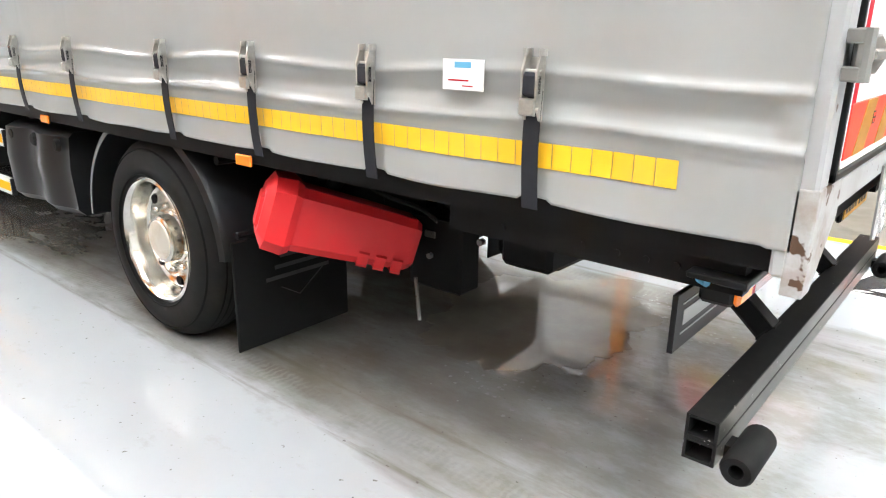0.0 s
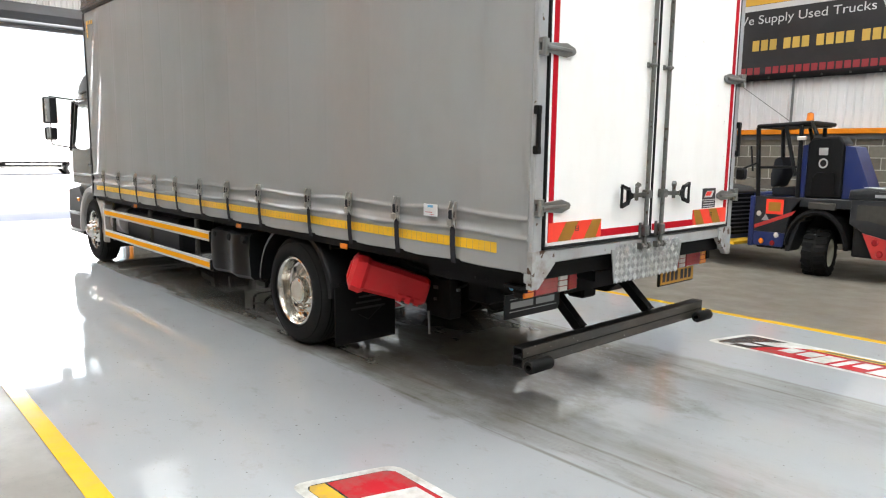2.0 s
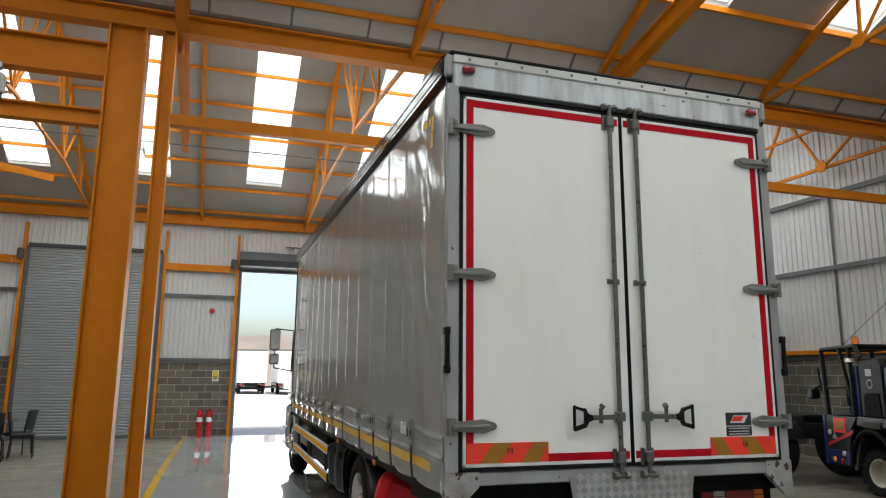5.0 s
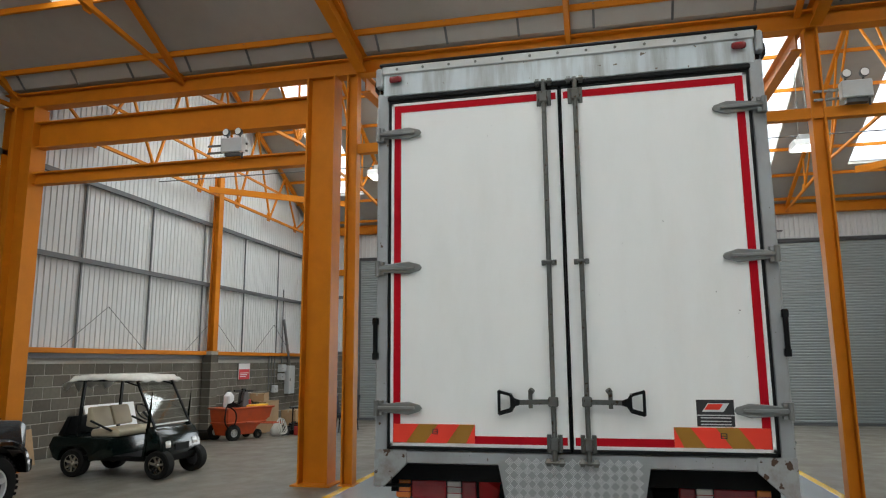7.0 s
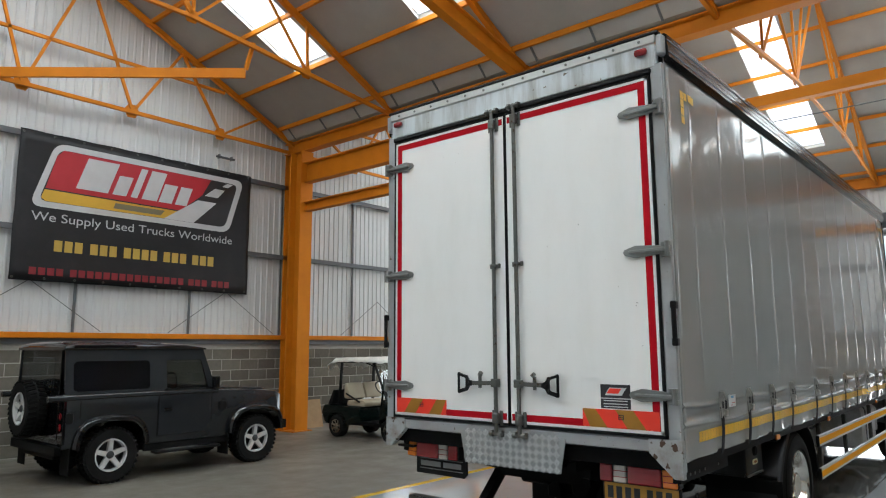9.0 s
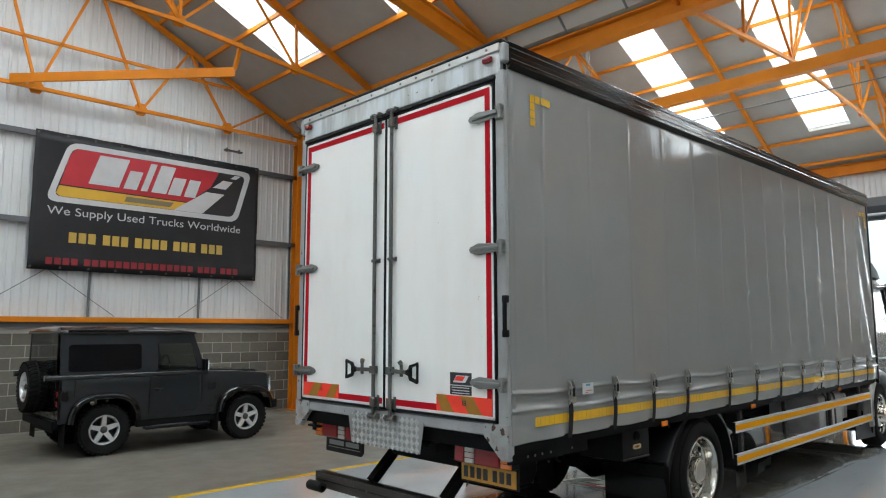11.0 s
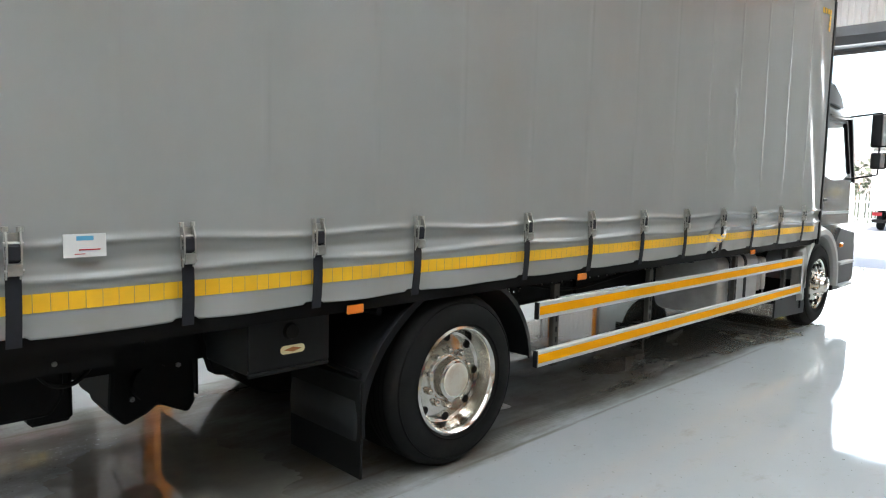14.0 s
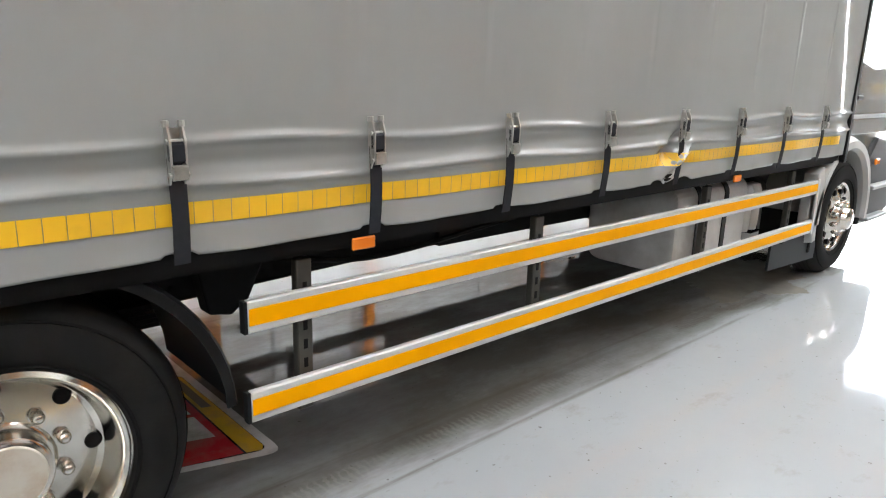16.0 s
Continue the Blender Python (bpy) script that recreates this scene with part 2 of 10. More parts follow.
def part(name, bm, mat, parent=None, label="", smooth=35):
    """Links a bmesh as one mesh object under a thing or a part. Its coordinates are those of the parent."""
    me = bpy.data.meshes.new(name)
    bmesh.ops.recalc_face_normals(bm, faces=bm.faces)
    bm.to_mesh(me)
    bm.free()
    for mm in (mat if isinstance(mat, (list, tuple)) else [mat]):
        me.materials.append(mm)
    if smooth:
        me.shade_smooth()
        me.set_sharp_from_angle(angle=radians(smooth))
    ob = new(name, me)
    if parent is not None:
        ob.parent = parent
    if label:
        ob["label"] = label
    return ob


def box(x0, x1, y0, y1, z0, z1, bevel=0.0, bm=None, seg=1, mi=0):
    own = bm is None
    tmp = bmesh.new()
    bmesh.ops.create_cube(tmp, size=1)
    for v in tmp.verts:
        v.co = Vector(((x0 + x1) / 2 + v.co.x * (x1 - x0), (y0 + y1) / 2 + v.co.y * (y1 - y0), (z0 + z1) / 2 + v.co.z * (z1 - z0)))
    if bevel:
        bmesh.ops.bevel(tmp, geom=tmp.edges[:], offset=bevel, segments=seg, affect="EDGES", profile=0.5)
    for f in tmp.faces:
        f.material_index = mi
    if own:
        return tmp
    return merge(bm, tmp)


def merge(bm, other):
    me = bpy.data.meshes.new("t")
    other.to_mesh(me)
    other.free()
    bm.from_mesh(me)
    bpy.data.meshes.remove(me)
    return bm


def prism(pts, axis, a, b, bevel=0.0, bm=None, mi=0):
    """A flat outline (pairs of the two other axes, in the order x, y, z) drawn out along an axis from a to b."""
    tmp = bmesh.new()
    def put(p, c):
        return {"x": (c, p[0], p[1]), "y": (p[0], c, p[1]), "z": (p[0], p[1], c)}[axis]
    lo = [tmp.verts.new(put(p, a)) for p in pts]
    hi = [tmp.verts.new(put(p, b)) for p in pts]
    tmp.faces.new(lo)
    tmp.faces.new(list(reversed(hi)))
    for i in range(len(pts)):
        j = (i + 1) % len(pts)
        tmp.faces.new((lo[i], lo[j], hi[j], hi[i]))
    bmesh.ops.recalc_face_normals(tmp, faces=tmp.faces)
    if bevel:
        bmesh.ops.bevel(tmp, geom=tmp.edges[:], offset=bevel, segments=2, affect="EDGES", profile=0.5)
    for f in tmp.faces:
        f.material_index = mi
    return tmp if bm is None else merge(bm, tmp)


def tube(p, q, r, sides=10, bm=None, r2=None, mi=0):
    """A round bar from p to q."""
    p, q = Vector(p), Vector(q)
    tmp = bmesh.new()
    bmesh.ops.create_cone(tmp, cap_ends=True, segments=sides, radius1=r, radius2=r if r2 is None else r2, depth=(q - p).length)
    m = Matrix.Translation((p + q) / 2) @ (q - p).to_track_quat("Z", "Y").to_matrix().to_4x4()
    bmesh.ops.transform(tmp, matrix=m, verts=tmp.verts)
    for f in tmp.faces:
        f.material_index = mi
    return tmp if bm is None else merge(bm, tmp)


def bar(p, q, w, h, bm=None, up=(0, 0, 1), bevel=0.0, mi=0):
    """A square-cut bar from p to q, w wide and h high."""
    p, q = Vector(p), Vector(q)
    d = (q - p).normalized()
    side = d.cross(Vector(up))
    side = side.normalized() if side.length > 1e-4 else Vector((1, 0, 0))
    top = side.cross(d).normalized()
    tmp = bmesh.new()
    bmesh.ops.create_cube(tmp, size=1)
    L = (q - p).length
    for v in tmp.verts:
        v.co = (p + q) / 2 + d * (v.co.x * L) + side * (v.co.y * w) + top * (v.co.z * h)
    if bevel:
        bmesh.ops.bevel(tmp, geom=tmp.edges[:], offset=bevel, segments=1, affect="EDGES")
    for f in tmp.faces:
        f.material_index = mi
    return tmp if bm is None else merge(bm, tmp)


def i_beam(p, q, w, h, bm=None, up=(0, 0, 1), web=0.02, flange=0.025):
    """A rolled steel I section from p to q."""
    p, q, u = Vector(p), Vector(q), Vector(up)
    bm = bm or bmesh.new()
    d = (q - p).normalized()
    side = d.cross(u).normalized()
    top = side.cross(d).normalized()
    bar(p, q, web, h - 2 * flange, bm, up)
    for s in (-1, 1):
        o = top * (s * (h - flange) / 2)
        bar(p + o, q + o, w, flange, bm, up)
    return bm


def lathe(profile, axis="y", steps=48, bm=None, centre=(0, 0, 0), mi=0, closed=False):
    """Turns a profile of (radius, along) pairs round an axis through centre."""
    tmp = bmesh.new()
    rings = []
    for k in range(steps):
        a = 2 * math.pi * k / steps
        ring = []
        for r, s in profile:
            c, d = r * math.cos(a), r * math.sin(a)
            co = {"y": (c, s, d), "x": (s, c, d), "z": (c, d, s)}[axis]
            ring.append(tmp.verts.new(Vector(co) + Vector(centre)))
        rings.append(ring)
    n = len(profile)
    for k in range(steps):
        A, B = rings[k], rings[(k + 1) % steps]
        for i in range(n if closed else n - 1):
            j = (i + 1) % n
            tmp.faces.new((A[i], A[j], B[j], B[i]))
    bmesh.ops.remove_doubles(tmp, verts=tmp.verts, dist=1e-5)
    for f in tmp.faces:
        f.material_index = mi
    return tmp if bm is None else merge(bm, tmp)


def sheet(pts, bm=None, mi=0):
    """One flat face through the points."""
    bm = bm or bmesh.new()
    f = bm.faces.new([bm.verts.new(p) for p in pts])
    f.material_index = mi
    return bm

# ---- the shed ----
WALL_N, WALL_S = -10.08, 10.2          # inner faces of the two gable walls
VALLEY, FRONT, BACK = -5.44, -19.2, 8.0
EAVE, PITCH = 6.66, 0.475
RIDGES = ((VALLEY + FRONT) / 2, (VALLEY + BACK) / 2)
LANE = 3.24


def floor_z(x):
    """Height of the floor: level round the truck, falling gently towards the end doors."""
    return -0.025 * max(0.0, -9.4 - x)


def slab(y0, y1, lift, under, x1):
    """A strip of floor that follows the fall; lift is its top above the bare floor."""
    xs = (FRONT - 0.2, -9.4, x1)
    top = [(x, floor_z(x) + lift) for x in xs]
    return prism(top + [(x, z - lift - under) for x, z in reversed(top)], "y", y0, y1)


def roof_z(x):
    """Height of the roof's underside."""
    edge = FRONT if x < VALLEY else BACK
    return EAVE + PITCH * min(abs(x - VALLEY), abs(x - edge))


# floor slab: bare concrete, with the painted lane between the yellow lines
def floor_material(name, painted):
    m = bpy.data.materials.new(name)
    m.use_nodes = True
    nt = m.node_tree
    n, l = nt.nodes, nt.links
    b = n["Principled BSDF"]
    tc = n.new("ShaderNodeTexCoord")

    def nz(scale, detail, stretch=(1, 1, 1), rough=0.6):
        mp = n.new("ShaderNodeMapping")
        mp.inputs["Scale"].default_value = stretch
        l.new(tc.outputs["Object"], mp.inputs["Vector"])
        t = n.new("ShaderNodeTexNoise")
        t.inputs["Scale"].default_value, t.inputs["Detail"].default_value, t.inputs["Roughness"].default_value = scale, detail, rough
        l.new(mp.outputs[0], t.inputs["Vector"])
        return t.outputs["Fac"]

    def ramp(v, a, c, lo=0.0, hi=1.0):
        r = n.new("ShaderNodeMapRange")
        for k, x in zip(("From Min", "From Max", "To Min", "To Max"), (a, c, lo, hi)):
            r.inputs[k].default_value = x
        l.new(v, r.inputs["Value"])
        return r.outputs[0]

    def blend(fac, a, bcol):
        x = n.new("ShaderNodeMix")
        x.data_type = "RGBA"
        l.new(fac, x.inputs["Factor"])
        for key, v in (("A", a), ("B", bcol)):
            if isinstance(v, tuple):
                x.inputs[key].default_value = (*v, 1)
            else:
                l.new(v, x.inputs[key])
        return x.outputs["Result"]

    def mul(a, c):
        x = n.new("ShaderNodeMath")
        x.operation = "MULTIPLY"
        l.new(a, x.inputs[0])
        if isinstance(c, float):
            x.inputs[1].default_value = c
        else:
            l.new(c, x.inputs[1])
        return x.outputs[0]

    if painted:
        base = blend(nz(0.9, 5), (0.31, 0.33, 0.347), (0.375, 0.395, 0.408))
        # tyre-borne dust and wear in streaks along the lane, strongest where wheels run
        sep = n.new("ShaderNodeSeparateXYZ")
        l.new(tc.outputs["Object"], sep.inputs[0])
        absy = n.new("ShaderNodeMath")
        absy.operation = "ABSOLUTE"
        l.new(sep.outputs["Y"], absy.inputs[0])
        shifted = n.new("ShaderNodeMath")
        shifted.operation = "ADD"
        l.new(absy.outputs[0], shifted.inputs[0])
        l.new(ramp(nz(1.7, 10, (0.35, 1, 1), 0.62), 0.25, 0.75, -0.16, 0.16), shifted.inputs[1])
        along = mul(ramp(sep.outputs["X"], 4.8, 0.6, 0.25, 1), ramp(sep.outputs["X"], -11.0, -4.0, 0.35, 1))
        track = mul(mul(ramp(shifted.outputs[0], 0.30, 0.80), ramp(shifted.outputs[0], 1.27, 1.19)), along)
        streak = ramp(nz(3.2, 10, (0.22, 1.6, 1), 0.66), 0.33, 0.66, 0.25, 1)
        base = blend(mul(mul(track, streak), 0.52), base, (0.125, 0.110, 0.075))
        # crisp dark edges of the tyre tracks, broken here and there
        for edge_y in (0.965, 1.245):
            off = n.new("ShaderNodeMath")
            off.operation = "SUBTRACT"
            l.new(absy.outputs[0], off.inputs[0])
            off.inputs[1].default_value = edge_y
            dist = n.new("ShaderNodeMath")
            dist.operation = "ABSOLUTE"
            l.new(off.outputs[0], dist.inputs[0])
            rut = mul(mul(ramp(dist.outputs[0], 0.024, 0.006), along), ramp(nz(2.6, 8, (0.4, 6, 1), 0.65), 0.42, 0.58))
            base = blend(mul(rut, 0.6), base, (0.115, 0.103, 0.072))
        # drying spill between and behind the rear wheels, ragged and speckled
        vs = n.new("ShaderNodeMapping")
        vs.inputs["Location"].default_value, vs.inputs["Scale"].default_value = (0.80, 0.0, 0), (0.50, 0.80, 0)
        l.new(tc.outputs["Object"], vs.inputs["Vector"])
        ln = n.new("ShaderNodeVectorMath")
        ln.operation = "LENGTH"
        l.new(vs.outputs[0], ln.inputs[0])
        rag = n.new("ShaderNodeMath")
        rag.operation = "ADD"
        l.new(ln.outputs["Value"], rag.inputs[0])
        l.new(ramp(nz(1.5, 10, (0.6, 1, 1), 0.66), 0.2, 0.8, -0.55, 0.55), rag.inputs[1])
        speck = ramp(nz(9.0, 8, (0.5, 1, 1), 0.7), 0.36, 0.56, 0.35, 1)
        base = blend(mul(mul(ramp(rag.outputs[0], 0.98, 0.80), speck), 0.46), base, (0.140, 0.124, 0.080))
        # wet brown dirt along under the parked truck, with the truck's shade painted in
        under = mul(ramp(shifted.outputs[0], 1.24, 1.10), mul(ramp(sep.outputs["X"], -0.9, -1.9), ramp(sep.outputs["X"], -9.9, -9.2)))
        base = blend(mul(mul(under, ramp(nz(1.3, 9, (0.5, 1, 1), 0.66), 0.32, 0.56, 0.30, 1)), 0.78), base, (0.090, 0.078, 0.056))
        # pale tread prints pressed into the dirt of the tracks
        print_wave = n.new("ShaderNodeTexWave")
        print_wave.bands_direction = "X"
        print_wave.inputs["Scale"].default_value, print_wave.inputs["Distortion"].default_value = 9.0, 5.0
        print_wave.inputs["Detail"].default_value, print_wave.inputs["Detail Scale"].default_value = 3, 2.5
        l.new(tc.outputs["Object"], print_wave.inputs["Vector"])
        strip = mul(ramp(absy.outputs[0], 1.02, 1.05), ramp(absy.outputs[0], 1.17, 1.14))
        strip = mul(mul(strip, along), ramp(nz(0.9, 6), 0.42, 0.58))
        base = blend(mul(mul(strip, ramp(print_wave.outputs["Fac"], 0.45, 0.75)), 0.22), base, (0.34, 0.34, 0.31))
        crust = mul(track, ramp(nz(7.0, 9, (0.45, 1, 1), 0.72), 0.52, 0.68, 0, 0.4))
        base = blend(crust, base, (0.125, 0.117, 0.098))
        spots = ramp(nz(5.5, 8, (0.6, 1, 1), 0.7), 0.58, 0.72, 0, 0.5)
        base = blend(spots, base, (0.25, 0.245, 0.22))
        grit = ramp(nz(34, 2), 0.70, 0.76, 0, 0.8)
        base = blend(grit, base, (0.10, 0.09, 0.08))
        rough = ramp(nz(3.0, 6, (0.5, 1, 1)), 0.35, 0.75, 0.025, 0.11)
        b.inputs["Specular IOR Level"].default_value = 0.5
        b.inputs["Coat Weight"].default_value = 0.2
        b.inputs["Coat Roughness"].default_value = 0.025
        strength, bscale = 0.025, 9
    else:
        base = blend(nz(0.7, 8), (0.108, 0.098, 0.079), (0.182, 0.168, 0.141))
        base = blend(ramp(nz(2.3, 9, rough=0.7), 0.52, 0.74, 0, 0.6), base, (0.085, 0.077, 0.063))
        base = blend(ramp(nz(26, 3), 0.66, 0.76, 0, 0.7), base, (0.07, 0.064, 0.053))
        rough = ramp(nz(2.0, 6), 0.3, 0.8, 0.32, 0.62)
        strength, bscale = 0.12, 30
    l.new(base, b.inputs["Base Color"])
    l.new(rough, b.inputs["Roughness"])
    bn = n.new("ShaderNodeTexNoise")
    bn.inputs["Scale"].default_value = bscale
    l.new(tc.outputs["Object"], bn.inputs["Vector"])
    bp = n.new("ShaderNodeBump")
    bp.inputs["Strength"].default_value, bp.inputs["Distance"].default_value = strength, 0.004
    l.new(bn.outputs["Fac"], bp.inputs["Height"])
    l.new(bp.outputs[0], b.inputs["Normal"])
    return m


M["concrete"] = floor_material("worn_concrete", False)
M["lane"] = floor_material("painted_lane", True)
tagged(part("floor", slab(WALL_N - 0.3, WALL_S + 0.3, 0.0, 0.2, BACK + 0.2), M["concrete"], smooth=0),
       "bare worn grey concrete warehouse floor", "floor", kind="structure")
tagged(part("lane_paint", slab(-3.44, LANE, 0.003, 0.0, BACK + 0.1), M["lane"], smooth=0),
       "glossy pale blue-grey painted floor lane, streaked with dirt, truck shade painted in", "floor", kind="structure")
for s in (-1, 1):
    mid = -3.415 if s < 0 else LANE - 0.03
    tagged(part("floor_line", slab(mid - 0.055, mid + 0.055, 0.005, 0.0, BACK), M["yellow_line"], smooth=0),
           "worn yellow line painted on the floor", "floor line", kind="structure")


# gable walls: concrete blocks below, ribbed white cladding above, closed to the roof
def ribbed(x0, x1, y, z0, ztop, out, pitch=0.15, depth=0.017):
    """A ribbed sheet in the plane y; the ribs stand towards +out. ztop gives the upper edge."""
    bm = bmesh.new()
    xs, x = [], x0
    while x < x1:
        for dx, d in ((0, 0), (pitch * 0.62, 0), (pitch * 0.72, 1), (pitch * 0.90, 1), (pitch, 0)):
            if x + dx <= x1 + 1e-6 and (not xs or x + dx > xs[-1][0] + 1e-6):
                xs.append((x + dx, d))
        x += pitch
    prev = None
    for x, d in xs:
        cur = [bm.verts.new((x, y + out * depth * d, z)) for z in (z0, ztop(x))]
        if prev:
            bm.faces.new((prev[0], cur[0], cur[1], prev[1]))
        prev = cur
    return bm


for wname, wy, out, SILL in (("wall_north", WALL_N, 1, 1.99), ("wall_south", WALL_S, -1, 2.24)):
    lab = "gable wall of ribbed white cladding over grey concrete blocks"
    # solid core behind everything
    outline = [(FRONT - 0.2, -0.5), (BACK + 0.2, -0.5), (BACK + 0.2, EAVE), (RIDGES[1], roof_z(RIDGES[1]) + 0.2), (VALLEY, EAVE + 0.2),
               (RIDGES[0], roof_z(RIDGES[0]) + 0.2), (FRONT - 0.2, EAVE)]
    wall = tagged(part(wname, prism(outline, "y", wy - out * 0.06, wy - out * 0.30), M["mortar"], smooth=0), lab, "wall", kind="structure")
    clad = part("cladding", ribbed(FRONT, BACK, wy - out * 0.045, SILL + 0.08, roof_z, out), M["clad"], wall, "ribbed white steel cladding", smooth=0)
    bm = bmesh.new()
    for z in (SILL + 1.88, SILL + 3.53):
        bar((FRONT, wy + out * 0.04, z), (BACK, wy + out * 0.04, z), 0.07, 0.10, bm)
    part("cladding_rail", bm, M["seam"], wall, "grey steel rail across the cladding", smooth=0)
    for x in [v for v in np.arange(-18.62, BACK, 2.22)]:
        part("joint_strip", bar((x, wy + out * 0.002, SILL + 0.1), (x, wy + out * 0.002, SILL + 3.5), 0.045, 0.02, up=(0, 1, 0)), M["seam"], wall, smooth=0)
    part("sill_rail", box(FRONT, BACK, wy - 0.1 if out > 0 else wy - 0.10, wy + 0.1, SILL, SILL + 0.10, 0.006), M["steel_orange"], wall, "orange steel sill rail", smooth=0)
    part("flashing", box(FRONT, BACK, min(wy + out * 0.03, wy - out * 0.1), max(wy + out * 0.03, wy - out * 0.1), SILL - 0.10, SILL - 0.002), M["seam"], wall, smooth=0)

# far wall with three roller shutter doors, the middle one open; and an added closing wall behind
DOORS = ((-8.15, -4.5), (-2.0, 2.3), (4.68, 9.15))
DOOR_H, DOOR_TOPS, SILL_Z = 5.08, (5.45, 5.08, 5.5), floor_z(FRONT)
bm = bmesh.new()
edges = [WALL_N - 0.3] + [v for d in DOORS for v in d] + [WALL_S + 0.3]
for a, b in zip(edges[::2], edges[1::2]):
    box(FRONT - 0.2, FRONT - 0.04, a, b, -0.5, EAVE + 0.1, bm=bm)
for (a, b), h in zip(DOORS, DOOR_TOPS):
    box(FRONT - 0.2, FRONT - 0.04, a, b, h, EAVE + 0.1, bm=bm)
wall_w = tagged(part("wall_west", bm, M["mortar"], smooth=0), "end wall with roller shutter doors", "wall", kind="structure")


def ribbed_x(y0, y1, x, z0, z1):
    b = ribbed(y0, y1, 0, z0, lambda v: z1, 1)
    for v in b.verts:
        v.co = Vector((x + v.co.y, v.co.x, v.co.z))
    return b


for a, b in zip(edges[::2], edges[1::2]):
    part("cladding", ribbed_x(a, b, FRONT - 0.035, 2.1, 5.5), M["clad"], wall_w, "ribbed white steel cladding", smooth=0)
part("cladding", ribbed_x(WALL_N, WALL_S, FRONT - 0.035, 5.5, EAVE), M["clad"], wall_w, "ribbed white steel cladding", smooth=0)
bm = bmesh.new()
for z in (4.12,):
    for a, b in zip(edges[::2], edges[1::2]):
        bar((FRONT + 0.04, a, z), (FRONT + 0.04, b, z), 0.07, 0.10, bm)
part("cladding_rail", bm, M["seam"], wall_w, "grey steel rail across the cladding", smooth=0)
# never in view: added to shut the shed and return its light
tagged(part("wall_east", box(BACK, BACK + 0.2, WALL_N - 0.3, WALL_S + 0.3, -0.2, EAVE + 0.1), M["clad"], smooth=0), "plain white wall, unseen, added to close the shed", "wall", kind="structure")


def roller_shutter(y0, y1, z_low, name, DOOR_H):
    """A slatted steel curtain in its guides under a barrel hood."""
    t = tagged(new(name), "galvanised slatted roller shutter door, " + ("rolled up" if z_low > 1 else "closed"), "shutter door", kind="structure")
    bm = bmesh.new()
    z, h = z_low, 0.085
    x = FRONT + 0.02
    pts = []
    while z < DOOR_H + 0.05:
        pts += [(x, z), (x + 0.018, z + h * 0.25), (x + 0.018, z + h * 0.75)]
        z += h
    pts.append((x, z))
    prev = None
    for px, pz in pts:
        cur = [bm.verts.new((px, yy, pz)) for yy in (y0, y1)]
        if prev:
            bm.faces.new((prev[0], prev[1], cur[1], cur[0]))
        prev = cur
    part("shutter_curtain", bm, M["shutter"], t, smooth=0)
    part("bottom_rail", box(FRONT - 0.01, FRONT + 0.05, y0, y1, z_low, z_low + 0.09), M["seam"], t, smooth=0)
    if z_low > 1:
        hood = prism([(FRONT + 0.02, DOOR_H), (FRONT + 0.42, DOOR_H + 0.05), (FRONT + 0.48, DOOR_H + 0.25), (FRONT + 0.42, DOOR_H + 0.5), (FRONT + 0.02, DOOR_H + 0.58)], "y", y0 - 0.1, y1 + 0.1)
        part("barrel_hood", hood, M["hood"], t, "dark grey barrel hood", smooth=0)
    else:
        part("barrel_hood", box(FRONT, FRONT + 0.10, y0 - 0.06, y1 + 0.06, DOOR_H - 0.03, DOOR_H + 0.09, 0.01), M["hood"], t, "dark grey barrel cover", smooth=0)
    for y in (y0 - 0.05, y1 + 0.05):
        part("guide", box(FRONT - 0.03, FRONT + 0.06, y - 0.05, y + 0.05, SILL_Z, DOOR_H), M["seam"], t, smooth=0)
        if name == "door_3" and y > y1:
            continue
        part("door_post", box(FRONT - 0.03, FRONT + 0.16, y - 0.14 if y < (y0 + y1) / 2 else y + 0.06, y - 0.06 if y < (y0 + y1) / 2 else y + 0.14, SILL_Z, EAVE - 0.5), M["steel_orange"], t, "orange steel door post", smooth=0)
    return t


M["hood"] = material("dark_hood", (0.035, 0.038, 0.043), 0.45, vary=0.1)
roller_shutter(*DOORS[0], SILL_Z, "door_1", DOOR_TOPS[0])
roller_shutter(*DOORS[1], DOOR_H - 0.12, "door_2", DOOR_H)
roller_shutter(*DOORS[2], SILL_Z, "door_3", DOOR_TOPS[2])

# daylight from the yard through the open door
wide, tall = DOORS[1][1] - DOORS[1][0], DOOR_H - 0.12
area_lamp("door_daylight", look((FRONT - 0.12, 0, tall / 2), (0, 0, tall / 2)), wide, tall, DOOR_POWER * wide * tall, (0.96, 0.98, 1.0))

# roof: lining panels between purlins, with strips of rooflight left open to the sky
LIGHTS_FRONT = (-8.0, -4.8, -1.55, 1.75, 5.0, 8.2)
LIGHTS_BACK = (-7.4, -4.0, 0.0, 4.05, 6.85)
LIGHT_W = 1.06


SLOPES = ((FRONT, RIDGES[0], 0.255, 0.955, LIGHTS_FRONT), (VALLEY, RIDGES[0], 0.255, 0.955, LIGHTS_FRONT), (VALLEY, RIDGES[1], 0.22, 0.95, LIGHTS_BACK), (BACK, RIDGES[1], 0.155, 0.95, LIGHTS_BACK))
bm = bmesh.new()


def roof_piece(xa, xb, y0, y1, th=0.10):
    a, b = sorted((xa, xb))
    pts = [(a, roof_z(a) + 1e-3), (b, roof_z(b) + 1e-3), (b, roof_z(b) + th), (a, roof_z(a) + th)]
    prism(pts, "y", y0, y1, bm=bm)


